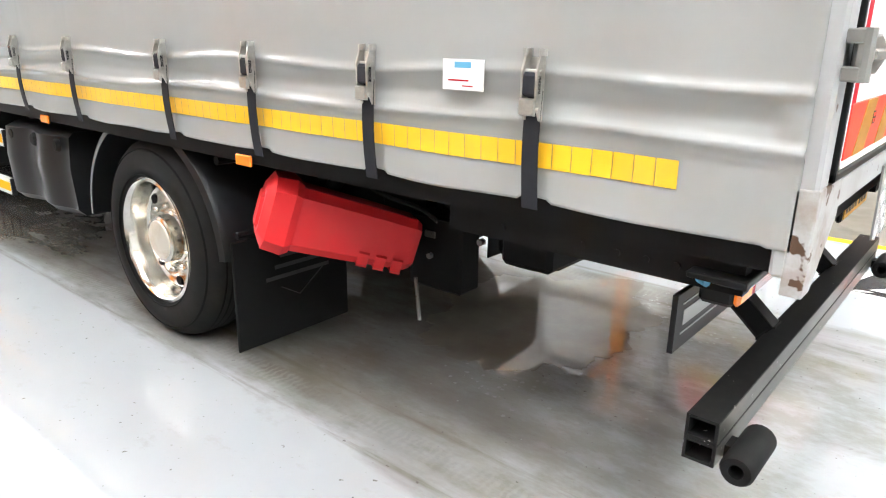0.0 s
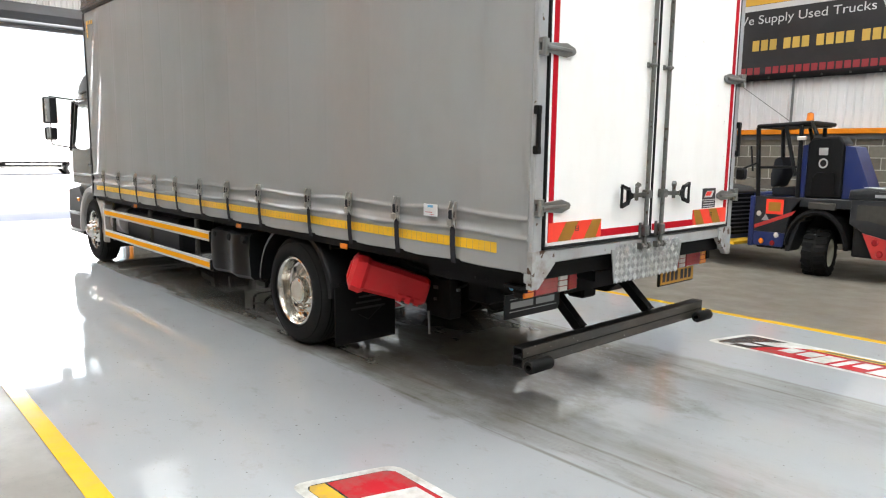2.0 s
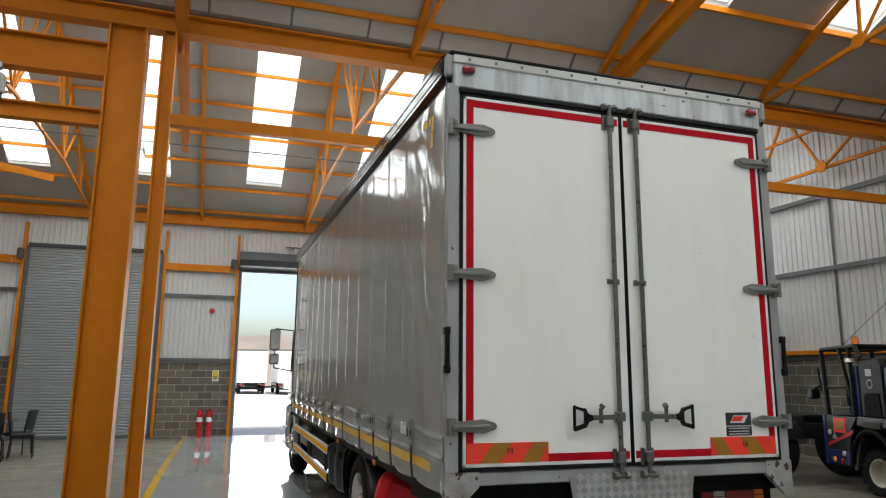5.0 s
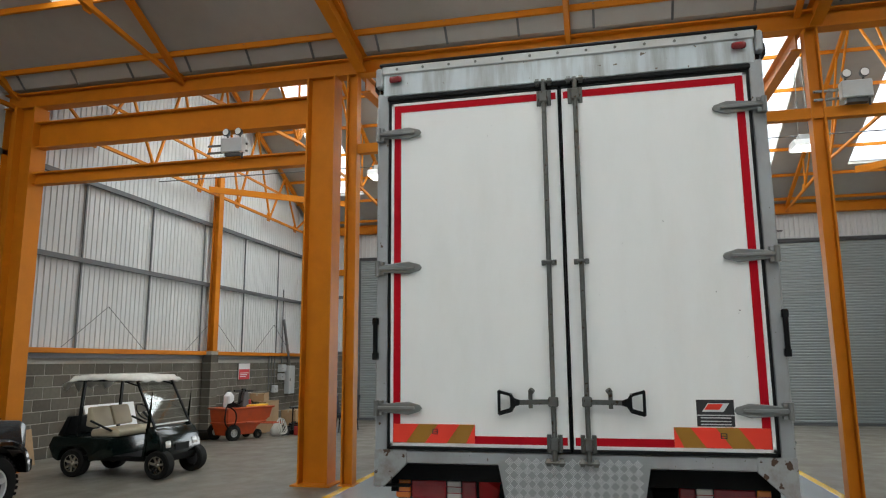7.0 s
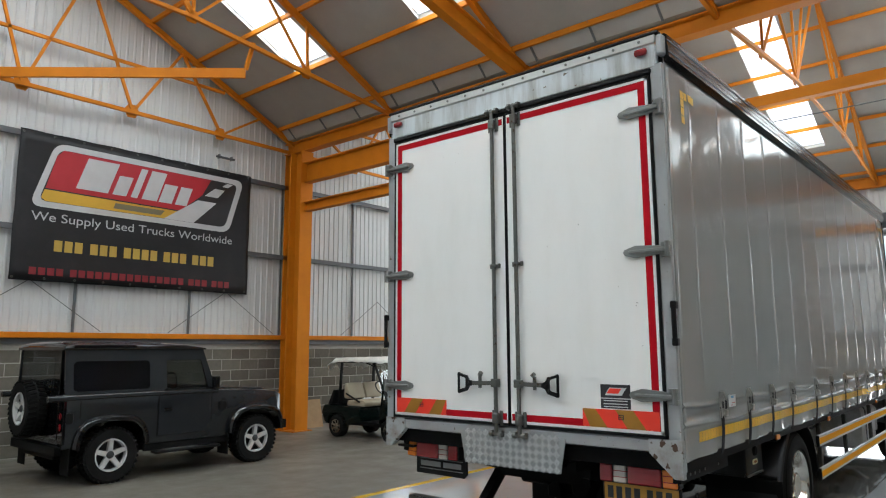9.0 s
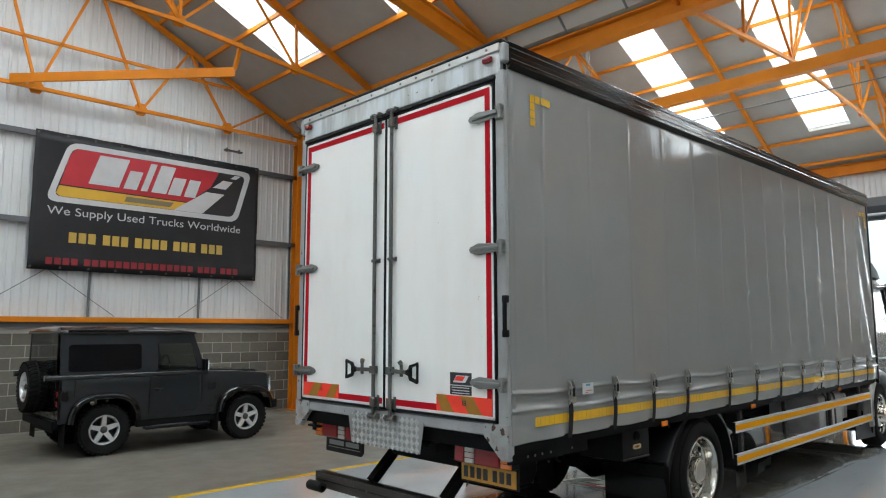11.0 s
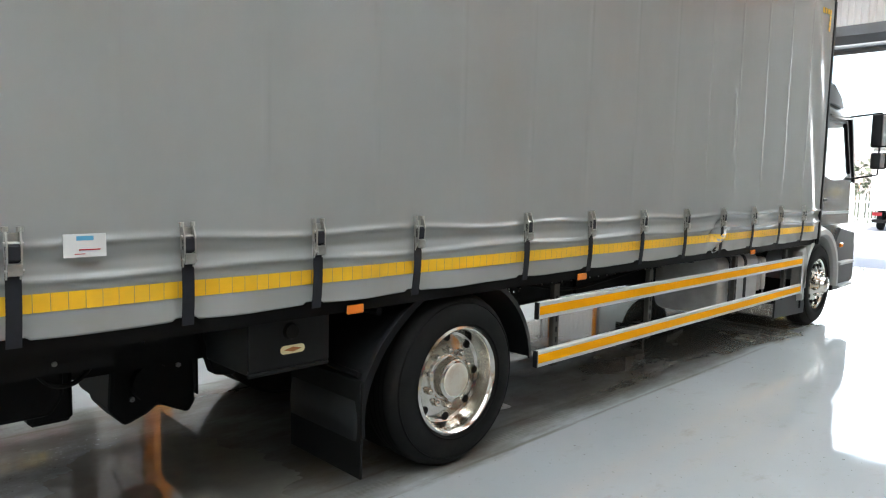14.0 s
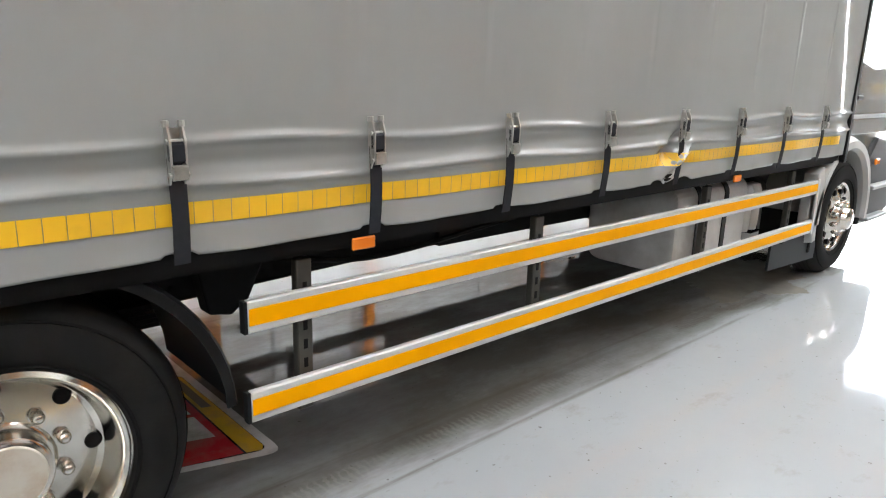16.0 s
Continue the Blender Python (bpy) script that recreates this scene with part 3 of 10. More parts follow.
lamps = 0
for low, ridge, s0, s1, LIGHTS_Y in SLOPES:
    xs = lambda s: low + (ridge - low) * s
    e = 0.02 if ridge > low else -0.02
    ys = [WALL_N - 0.3]
    for c in LIGHTS_Y:
        ys += [c - LIGHT_W / 2, c + LIGHT_W / 2]
    ys.append(WALL_S + 0.3)
    for a, b in zip(ys[::2], ys[1::2]):
        roof_piece(low + e, ridge - e * 0.001, a, b)
    for c in LIGHTS_Y:
        y0, y1 = c - LIGHT_W / 2, c + LIGHT_W / 2
        roof_piece(low + e, xs(s0), y0, y1)
        roof_piece(xs(s1), ridge - e * 0.001, y0, y1)
        xm = xs((s0 + s1) / 2)
        p = Vector((xm, c, roof_z(xm) + 0.06))
        run = abs(xs(s1) - xs(s0)) * math.hypot(1, PITCH)
        inward = Vector((-PITCH if ridge < low else PITCH, 0, -1)) if True else None
        m = look(p, p + inward)
        m = Matrix.Translation(p) @ (-inward).to_track_quat("Z", "Y").to_matrix().to_4x4()
        # the lamp's long side follows the slope
        long_axis = Vector((xs(s1) - xs(s0), 0, roof_z(xs(s1)) - roof_z(xs(s0)))).normalized()
        zax = -Vector(inward).normalized()
        zax = (zax - long_axis * zax.dot(long_axis)).normalized()
        yax = zax.cross(long_axis)
        rot = Matrix((long_axis, yax, zax)).transposed().to_4x4()
        area_lamp("rooflight", Matrix.Translation(p) @ rot, run, LIGHT_W, SKYLIGHT_POWER * run * LIGHT_W, (0.94, 0.985, 0.985))
tagged(part("ceiling", bm, M["roof_panel"], smooth=0), "off-white roof lining panels with strips of rooflight", "ceiling", kind="structure")

# purlins along the shed, one object each
PURLINS = (0.065, 0.22, 0.375, 0.53, 0.685, 0.84, 0.97)
for low, ridge, *_ in SLOPES:
    for s in PURLINS:
        x = low + (ridge - low) * s
        z = roof_z(x) - 0.05
        tagged(part("purlin", bar((x, WALL_N, z), (x, WALL_S, z), 0.05, 0.09), M["steel_orange"], smooth=0), "orange steel roof purlin", "purlin", "roof purlins", "structure")

# valley beam, gutter above it, eave beams
tagged(part("valley_beam", i_beam((VALLEY, WALL_N, 6.44), (VALLEY, WALL_S, 6.44), 0.22, 0.28), M["steel_orange"], smooth=0), "orange steel valley beam", "beam", kind="structure")
gut = [(VALLEY + a, EAVE + b) for a, b in ((-0.40, 0.17), (-0.2, -0.05), (0.2, -0.05), (0.45, 0.19), (0.43, 0.25), (0.0, 0.09), (-0.38, 0.23))]
tagged(part("valley_gutter", prism(gut, "y", WALL_N, WALL_S), M["gutter"], smooth=0), "pale lined valley gutter with dark straps", "gutter", kind="structure")
bm = bmesh.new()
for y in np.arange(WALL_N + 0.5, WALL_S, 1.1):
    bar((VALLEY + 0.19, y, EAVE - 0.065), (VALLEY + 0.46, y, EAVE + 0.185), 0.035, 0.02, bm)
tagged(part("gutter_strap", bm, M["seam"], smooth=0), "dark straps under the valley gutter", "strap", kind="structure")
for x in (FRONT + 0.14, BACK - 0.14):
    tagged(part("eave_beam", i_beam((x, WALL_N, 6.56), (x, WALL_S, 6.56), 0.2, 0.32), M["steel_orange"], smooth=0), "orange steel eave beam", "beam", kind="structure")


# roof trusses across each bay
def truss(y, x0, x1, ridge):
    """Angle-steel truss: rafters, a raised tie, two lower nodes with fans of web members."""
    t = thing("roof_truss", "orange painted steel angle roof truss", "truss", "roof trusses", kind="structure")
    zt = lambda x: EAVE - 0.13 + PITCH * min(abs(x - x0), abs(x - x1))
    tie_z = 6.93
    at = lambda f: x0 + (x1 - x0) * f
    for a in (x0, x1):
        part("top_chord", bar((a, y, zt(a)), (ridge, y, zt(ridge)), 0.09, 0.10), M["steel_orange"], t, smooth=0)
    nodes = [(at(0.335), tie_z), (at(0.665), tie_z)]
    for a, (nx, nz) in zip((x0, x1), nodes):
        part("tie", bar((a, y, zt(a) - 0.05), (nx, y, nz), 0.06, 0.07), M["steel_orange"], t, smooth=0)
    part("tie", bar((nodes[0][0], y, tie_z), (nodes[1][0], y, tie_z), 0.06, 0.06), M["steel_orange"], t, smooth=0)
    for k, (nx, nz) in enumerate(nodes):
        fan = (0.17, 0.25, 0.335, 0.42, 0.5) if k == 0 else (0.83, 0.75, 0.665, 0.58, 0.5)
        for f in fan[1:]:
            part("web_member", bar((nx, y, nz), (at(f), y, zt(at(f)) - 0.03), 0.045, 0.045), M["steel_orange"], t, smooth=0)
        f = fan[0]
        half = (x0 if k == 0 else x1, zt(x0) - 0.05)
        mx, mz = (half[0] + nx) / 2, (half[1] + nz) / 2
        part("web_member", bar((mx, y, mz), (at(f), y, zt(at(f)) - 0.03), 0.045, 0.045), M["steel_orange"], t, smooth=0)
        part("web_member", bar((mx, y, mz), (at(fan[1]), y, zt(at(fan[1])) - 0.03), 0.04, 0.04), M["steel_orange"], t, smooth=0)
        for gx, gz in ((nx, nz), (mx, mz)):
            part("gusset", prism([(gx - 0.13, gz + 0.02), (gx - 0.07, gz - 0.08), (gx + 0.07, gz - 0.08), (gx + 0.13, gz + 0.02), (gx + 0.08, gz + 0.13), (gx - 0.08, gz + 0.13)], "y", y - 0.05, y - 0.036), M["steel_orange"], t, smooth=0)
    return t


def gable_truss(y, x0, x1, ridge):
    """The lattice against a gable wall: rafters, a low tie and zigzag web."""
    t = thing("gable_truss", "orange steel lattice against the gable wall", "truss", "gable trusses", kind="structure")
    zt = lambda x: EAVE - 0.13 + PITCH * min(abs(x - x0), abs(x - x1))
    zb = 6.34
    for a in (x0, x1):
        part("top_chord", bar((a, y, zt(a)), (ridge, y, zt(ridge)), 0.09, 0.11), M["steel_orange"], t, smooth=0)
    part("bottom_chord", bar((x0, y, zb), (x1, y, zb), 0.06, 0.07), M["steel_orange"], t, smooth=0)
    part("middle_rail", bar((x0 + (ridge - x0) * 0.28, y, zb + 0.95), (x1 + (ridge - x1) * 0.28, y, zb + 0.95), 0.05, 0.06), M["steel_orange"], t, smooth=0)
    n = 7
    xs = [x0 + (x1 - x0) * k / n for k in range(n + 1)]
    for k in range(1, n):
        x = xs[k]
        for d in (-0.5, 0.5):
            xx = x + d * (x1 - x0) / n
            part("web_member", bar((x, y, zb), (xx, y, zt(xx) - 0.04), 0.05, 0.05), M["steel_orange"], t, smooth=0)
        part("gusset", prism([(x - 0.15, zb + 0.03), (x - 0.07, zb - 0.10), (x + 0.07, zb - 0.10), (x + 0.15, zb + 0.03), (x + 0.07, zb + 0.16), (x - 0.07, zb + 0.16)], "y", y - 0.052, y - 0.036), M["steel_orange"], t, smooth=0)
    return t


for x0, x1, ridge in ((VALLEY, FRONT, RIDGES[0]), (VALLEY, BACK, RIDGES[1])):
    for y in (-6.55, -0.06, 6.3):
        truss(y, x0, x1, ridge)
    for y in (WALL_N + 0.2, WALL_S - 0.2):
        gable_truss(y, x0, x1, ridge)
    # plain rafters between the trusses
    for y in (-3.35, 3.1):
        for a in (x0, x1):
            tagged(part("rafter", bar((a, y, EAVE - 0.12), (ridge, y, roof_z(ridge) - 0.12), 0.09, 0.11), M["steel_orange"], smooth=0), "orange steel rafter", "rafter", "roof rafters", "structure")
# deep beams beside the columns, rising from the valley
for y in (-3.3, 3.3):
    tagged(part("raking_beam", i_beam((VALLEY + 0.1, y, 6.46), (RIDGES[1] - 0.6, y, 7.6), 0.16, 0.30), M["steel_orange"], smooth=0), "deep orange steel beam above the lane", "beam", "raking beams", "structure")


for s, y0 in ((-1, -3.3), (1, 3.1)):
    tagged(part("raking_beam", i_beam((VALLEY - 0.1, y0, 6.20), (RIDGES[0] - 0.4, s * 3.6, 7.0), 0.16, 0.26), M["steel_orange"], smooth=0), "deep orange steel beam above the lane", "beam", "raking beams", "structure")


def column(x, y, w, d, h, label="orange painted steel column", foot=0.0):
    bm = i_beam((x, y, foot + 0.012), (x, y, h), w, d, up=(0, 1, 0))
    t = thing("column", label, "column", "steel columns", kind="structure")
    part("stanchion", bm, M["steel_orange"], t, smooth=0)
    part("base_plate", box(x - w * 0.75, x + w * 0.75, y - d * 0.65, y + d * 0.65, foot, foot + 0.02), M["steel_orange"], t, smooth=0)
    return t


column(VALLEY, -3.46, 0.18, 0.18, 6.30)
column(VALLEY, 3.24, 0.18, 0.18, 6.30)
column(VALLEY, -3.96, 0.34, 0.47, 6.30)
column(VALLEY, -9.56, 0.34, 0.40, 6.30)
column(VALLEY, -9.92, 0.24, 0.22, 6.30)
column(VALLEY, 9.98, 0.24, 0.22, 6.30)
# wall columns that stand on block piers
for y, top in ((WALL_N + 0.16, 2.09), (WALL_S - 0.16, 2.34)):
    column(RIDGES[0], y, 0.22, 0.18, 6.9, foot=top)
    pier = tagged(part("block_pier", box(RIDGES[0] - 0.17, RIDGES[0] + 0.17, *sorted((y - math.copysign(0.09, y), y + math.copysign(0.16, y))), -0.2, top), M["mortar"], smooth=0), "grey concrete block pier under the wall column", "pier", kind="structure")
    z = 0.0
    while z + 0.2 < top:
        part("block", box(RIDGES[0] - 0.178, RIDGES[0] + 0.178, *sorted((y - math.copysign(0.098, y), y + math.copysign(0.16, y))), z + 0.006, z + 0.215, 0.004), M["block"], pier, smooth=0)
        z += 0.2232
    column(FRONT + 0.22, y, 0.16, 0.16, 6.2, foot=top)
# crane beams between the two stout columns, tie beam across the lane
tagged(part("crane_beam", i_beam((VALLEY, -9.36, 5.78), (VALLEY, -4.20, 5.78), 0.2, 0.47), M["steel_orange"], smooth=0), "deep orange steel beam", "beam", kind="structure")
tagged(part("lower_beam", i_beam((VALLEY, -9.36, 4.99), (VALLEY, -4.20, 4.99), 0.16, 0.22), M["steel_orange"], smooth=0), "orange steel beam", "beam", kind="structure")
tagged(part("tie_beam", bar((VALLEY, -3.37, 5.08), (VALLEY, 9.84, 5.08), 0.12, 0.15), M["steel_orange"], smooth=0), "orange steel tie beam across the lane", "beam", kind="structure")
tagged(part("side_brace", bar((-11.72, WALL_N + 0.2, 6.40), (-14.45, -6.7, 6.40), 0.05, 0.17), M["steel_orange"], smooth=0), "flat orange brace beam", "beam", kind="structure")
tagged(part("side_brace", bar((-10.85, WALL_S - 0.2, 6.40), (-13.85, 6.6, 6.40), 0.05, 0.17), M["steel_orange"], smooth=0), "flat orange brace beam", "beam", kind="structure")
for (ax, ay), (bx, by), z in (((-2.05, -6.76), (0.75, WALL_N + 0.2), 6.41), ((-1.79, 6.08), (2.2, WALL_S - 0.2), 6.55)):
    tagged(part("side_brace", bar((ax, ay, z), (bx, by, z), 0.05, 0.17), M["steel_orange"], smooth=0), "flat orange brace beam", "beam", kind="structure")
    tagged(part("hanger", bar((ax, ay, z + 0.06), (ax, ay + (0.2 if ay < 0 else 0.22), 6.90), 0.06, 0.06), M["steel_orange"], smooth=0), "orange hanger", "beam", "truss hangers", "structure")

# rooflight panes: pale translucent sheet over each opening
pane_m = bpy.data.materials.new("translucent_sheet")
pane_m.use_nodes = True
pn = pane_m.node_tree.nodes
tr = pn.new("ShaderNodeBsdfTranslucent")
tr.inputs[0].default_value = (0.92, 0.95, 0.97, 1)
pane_m.node_tree.links.new(tr.outputs[0], pn["Material Output"].inputs[0])
M["pane"] = pane_m
for low, ridge, s0, s1, ly in SLOPES:
    xs = lambda s: low + (ridge - low) * s
    for c in ly:
        bm = bmesh.new()
        a, bb = sorted((xs(s0), xs(s1)))
        prism([(a, roof_z(a) + 0.105), (bb, roof_z(bb) + 0.105), (bb, roof_z(bb) + 0.11), (a, roof_z(a) + 0.11)], "y", c - LIGHT_W / 2 - 0.03, c + LIGHT_W / 2 + 0.03, bm=bm)
        tagged(part("rooflight_pane", bm, M["pane"], smooth=0), "bright translucent rooflight strip", "rooflight", "rooflights", "structure")

M["wet"] = material("wet_dirty_concrete", (0.20, 0.19, 0.162), 0.05, vary=0.3, scale=5, dirt=(0.15, 0.137, 0.11), dirt_scale=3, dirt_amount=0.6, spec=0.6, rough_vary=0.03)


def puddle(name, label, cx, cy, rx, ry, seed, mat, z, ragged=0.5):
    """A flat spill with a ragged outline."""
    n = 640
    pts = []
    for k in range(n):
        a = 2 * math.pi * k / n
        r = 1 + ragged * noise.fractal(Vector((math.cos(a) * 1.7 + seed, math.sin(a) * 1.7, seed)), 0.85, 2.0, 7)
        pts.append((cx + rx * r * math.cos(a), cy + ry * r * math.sin(a)))
    tagged(part(name, prism(pts, "z", z - 0.0012, z), mat, smooth=0), label, "spill", kind="structure")


puddle("wet_puddle", "shallow glossy puddle on the dirty floor", -1.55, 0.35, 0.62, 0.72, 7.1, M["wet"], 0.0056, 0.32)
puddle("wet_puddle", "shallow glossy puddle on the dirty floor", -8.3, 0.75, 0.7, 0.4, 5.9, M["wet"], 0.0052, 0.5)

# beads of water round the edge of the largest puddle
M["beads"] = material("water_on_paint", (0.27, 0.275, 0.27), 0.04, vary=0.1, spec=0.6)
rng_w = random.Random(61)
bm = bmesh.new()
for k in range(220):
    a, d = rng_w.uniform(-1.6, 1.2), abs(rng_w.gauss(0, 0.22))
    cx, cy, r = -1.55 + (0.66 + d) * math.cos(a), 0.30 + (0.66 + d) * math.sin(a), rng_w.uniform(0.003, 0.012)
    sx = rng_w.uniform(0.7, 1.5)
    ring = [bm.verts.new((cx + r * sx * math.cos(q) * (1 + 0.2 * math.sin(3 * q + k)), cy + r * math.sin(q), 0.0034)) for q in np.arange(8) * math.pi / 4]
    mid = bm.verts.new((cx, cy, 0.0062))
    for q in range(8):
        bm.faces.new((ring[q], ring[(q + 1) % 8], mid))
tagged(part("water_beads", bm, M["beads"], None), "scattered beads of water beside the puddle", "water", kind="stuff")

# ---- the curtain-sided truck; it faces -x, its rear frame stands at x = 0 ----
HALF = 1.262
HEM, TOP_REAR, TOP_FRONT = 1.09, 3.87, 4.0
BODY_FRONT = -8.80
BUCKLES = (-0.66, -1.255, -1.855, -2.46, -3.36, -4.045, -4.73, -5.42, -6.11, -6.80, -7.49, -8.18)
top_z = lambda x: TOP_REAR + (TOP_FRONT - TOP_REAR) * min(1, max(0, -x / 9.0))
truck = thing("truck", "grey curtain-sided rigid truck with white rear doors on painted lane", "truck")
frame_m, black = M["frame"], M["black"]
bump_fn = lambda v, c, w: math.exp(-((v - c) / w) ** 2)


def curtain_y(x, z, side):
    """How far the curtain stands out at a place."""
    d = 0.0
    near = min(abs(x - b) for b in BUCKLES)
    pull = max(0, 1 - near / 0.3)
    d += 0.017 * bump_fn(z, 1.415 + 0.010 * math.sin(x * 5 + side), 0.013) * (1 - 0.5 * pull)
    d += 0.018 * bump_fn(z, 1.295 + 0.008 * math.sin(x * 4.1 + 2 * side), 0.013) * (1 - 0.3 * pull)
    d -= 0.013 * bump_fn(z, 1.355, 0.030)
    d -= 0.014 * pull * bump_fn(z, 1.18, 0.14)
    if z < 1.2:
        d += 0.012 * math.sin(x * 9 + side) * (1.2 - z) / 0.11 * (1 - pull)
    # vertical pole lines
    for i in range(15):
        xp = -0.42 - i * 0.595
        d += (0.003 if side < 0 else 0.0055) * bump_fn(x, xp, 0.016 if side < 0 else 0.012) * min(1, max(0, (z - 1.45) / 0.4))
    # slack towards the rear corner and shallow waves elsewhere
    d += (0.006 if side < 0 else 0.003) * noise.noise(Vector((x * 0.9, z * 0.7, 7 * side)))
    d += 0.002 * noise.noise(Vector((x * 3.5, z * 1.2, 3 + side)))
    # slanting folds pulled towards the rear corner
    k = max(0, 1 - abs(x + 0.75) / 0.95) * min(1, max(0, (z - 1.5) / 0.5)) * min(1, max(0, (3.55 - z) / 0.4))
    fold = math.sin((z * 0.85 + side * -1.7 * x) * 8.5 + 2.2 * noise.noise(Vector((x * 1.3, z * 1.1, 11 * side))))
    d += (0.0036 if side < 0 else 0.0016) * k * fold * abs(fold)
    k = max(0, 1 - abs(x + 0.42) / 0.36)
    d += (0.010 if side < 0 else 0.003) * k * math.sin((z * 2.3 + x * 3.0) * 3.1)
    k = max(0, 1 - abs(x - BODY_FRONT - 0.35) / 0.4)
    d += 0.014 * k * math.sin((z * 1.5 - x * 4.0) * 3.0)
    if side > 0:
        k = bump_fn(x, -6.10, 0.13) * bump_fn(z, 1.22, 0.12)
        d += 0.07 * k * math.sin(z * 30 + x * 17)
        d += 0.014 * bump_fn(x, -6.28, 0.03) * (1 if 2.0 < z < 2.5 else 0)
    return max(d, 0.004) if x > -0.07 else d


def curtain(side):
    bm = bmesh.new()
    xs = np.linspace(-0.022, BODY_FRONT, 560)
    rows = list(np.linspace(0, 0.17, 54)) + list(np.linspace(0.19, 1, 46))
    grid = []
    for x in xs:
        zt = top_z(x) - 0.17
        near = min(abs(x - b) for b in BUCKLES)
        hem = HEM + 0.010 * (1 if near < 0.05 else 0) - 0.008 * math.sin(min(1, near / 0.3) * math.pi / 2)
        if side > 0 and -6.3 < x < -5.9:
            hem += 0.02 * math.sin((x + 6.3) * 22)
        col = []
        for r in rows:
            z = hem + (zt - hem) * r
            col.append(bm.verts.new((x, side * (HALF + curtain_y(x, z, side) * min(1, (1 - r) * 25)), z)))
        grid.append(col)
    for a, b in zip(grid, grid[1:]):
        for i in range(len(rows) - 1):
            bm.faces.new((a[i], a[i + 1], b[i + 1], b[i]))
    ob = part("side_curtain", bm, M["curtain"], truck, "grey PVC side curtain, creased along its lower edge", smooth=180)
    # thickness inwards
    md = ob.modifiers.new("thick", "SOLIDIFY")
    md.thickness, md.offset = 0.004, -1
    return ob


def dash_tape(side, c):
    """The yellow marker tape: short dashes stuck along the curtain."""
    tape = part("marker_tape", bmesh.new(), M["tape_yel"], c, "dashed yellow reflective tape")
    x, pitch = -0.275, 0.056
    while x > BODY_FRONT + 0.22:
        bm = bmesh.new()
        gap = 0.0022
        prev = None
        for k in range(3):
            xx = x - (pitch - gap) * k / 2
            cur = [bm.verts.new((xx, side * (HALF + curtain_y(xx, z, side) + 0.0035), z)) for z in (1.18, 1.213, 1.246)]
            if prev:
                bm.faces.new((prev[0], prev[1], cur[1], cur[0]))
                bm.faces.new((prev[1], prev[2], cur[2], cur[1]))
            prev = cur
        part("dash", bm, M["tape_yel"], tape, smooth=0)
        x -= pitch


def corner_marks(side, c):
    """Yellow corner marks near the top of the curtain."""
    for x0, d in ((-0.27, -1), (BODY_FRONT + 0.12, 1)):
        zt = top_z(x0) - 0.33
        mark = part("corner_mark", bmesh.new(), M["tape_yel"], c, "yellow reflective corner mark")
        for k in range(4):
            pts = [(x0, zt - 0.06 * k), (x0 + d * 0.055, zt - 0.06 * k - 0.054)]
            for (a, z1), (b, z0) in ((pts[0], pts[1]), ((x0 + d * 0.06 * k, zt), (x0 + d * (0.06 * k + 0.054), zt - 0.055))):
                y = side * (HALF + curtain_y((a + b) / 2, (z0 + z1) / 2, side) + 0.006)
                part("mark_dash", sheet([(a, y, z0), (b, y, z0), (b, y, z1), (a, y, z1)]), M["tape_yel"], mark, smooth=0)


def strap_mesh(side):
    bm = bmesh.new()
    n = 8
    prev = None
    for k in range(n + 1):
        z = -0.02 + (1.40 - HEM) * k / n
        y = 0.012 + 0.010 * math.sin(k / n * math.pi) + 0.012 * (k / n)
        cur = [bm.verts.new((dx, side * y, z)) for dx in (-0.024, 0.024)]
        cur2 = [bm.verts.new((dx, side * (y + 0.004), z)) for dx in (-0.024, 0.024)]
        if prev:
            bm.faces.new((prev[0][0], prev[0][1], cur[1], cur[0]))
            bm.faces.new((prev[1][0], prev[1][1], cur2[1], cur2[0]))
            for i in (0, 1):
                bm.faces.new((prev[0][i], cur[i], cur2[i], prev[1][i]))
        prev = (cur, cur2)
    return bm


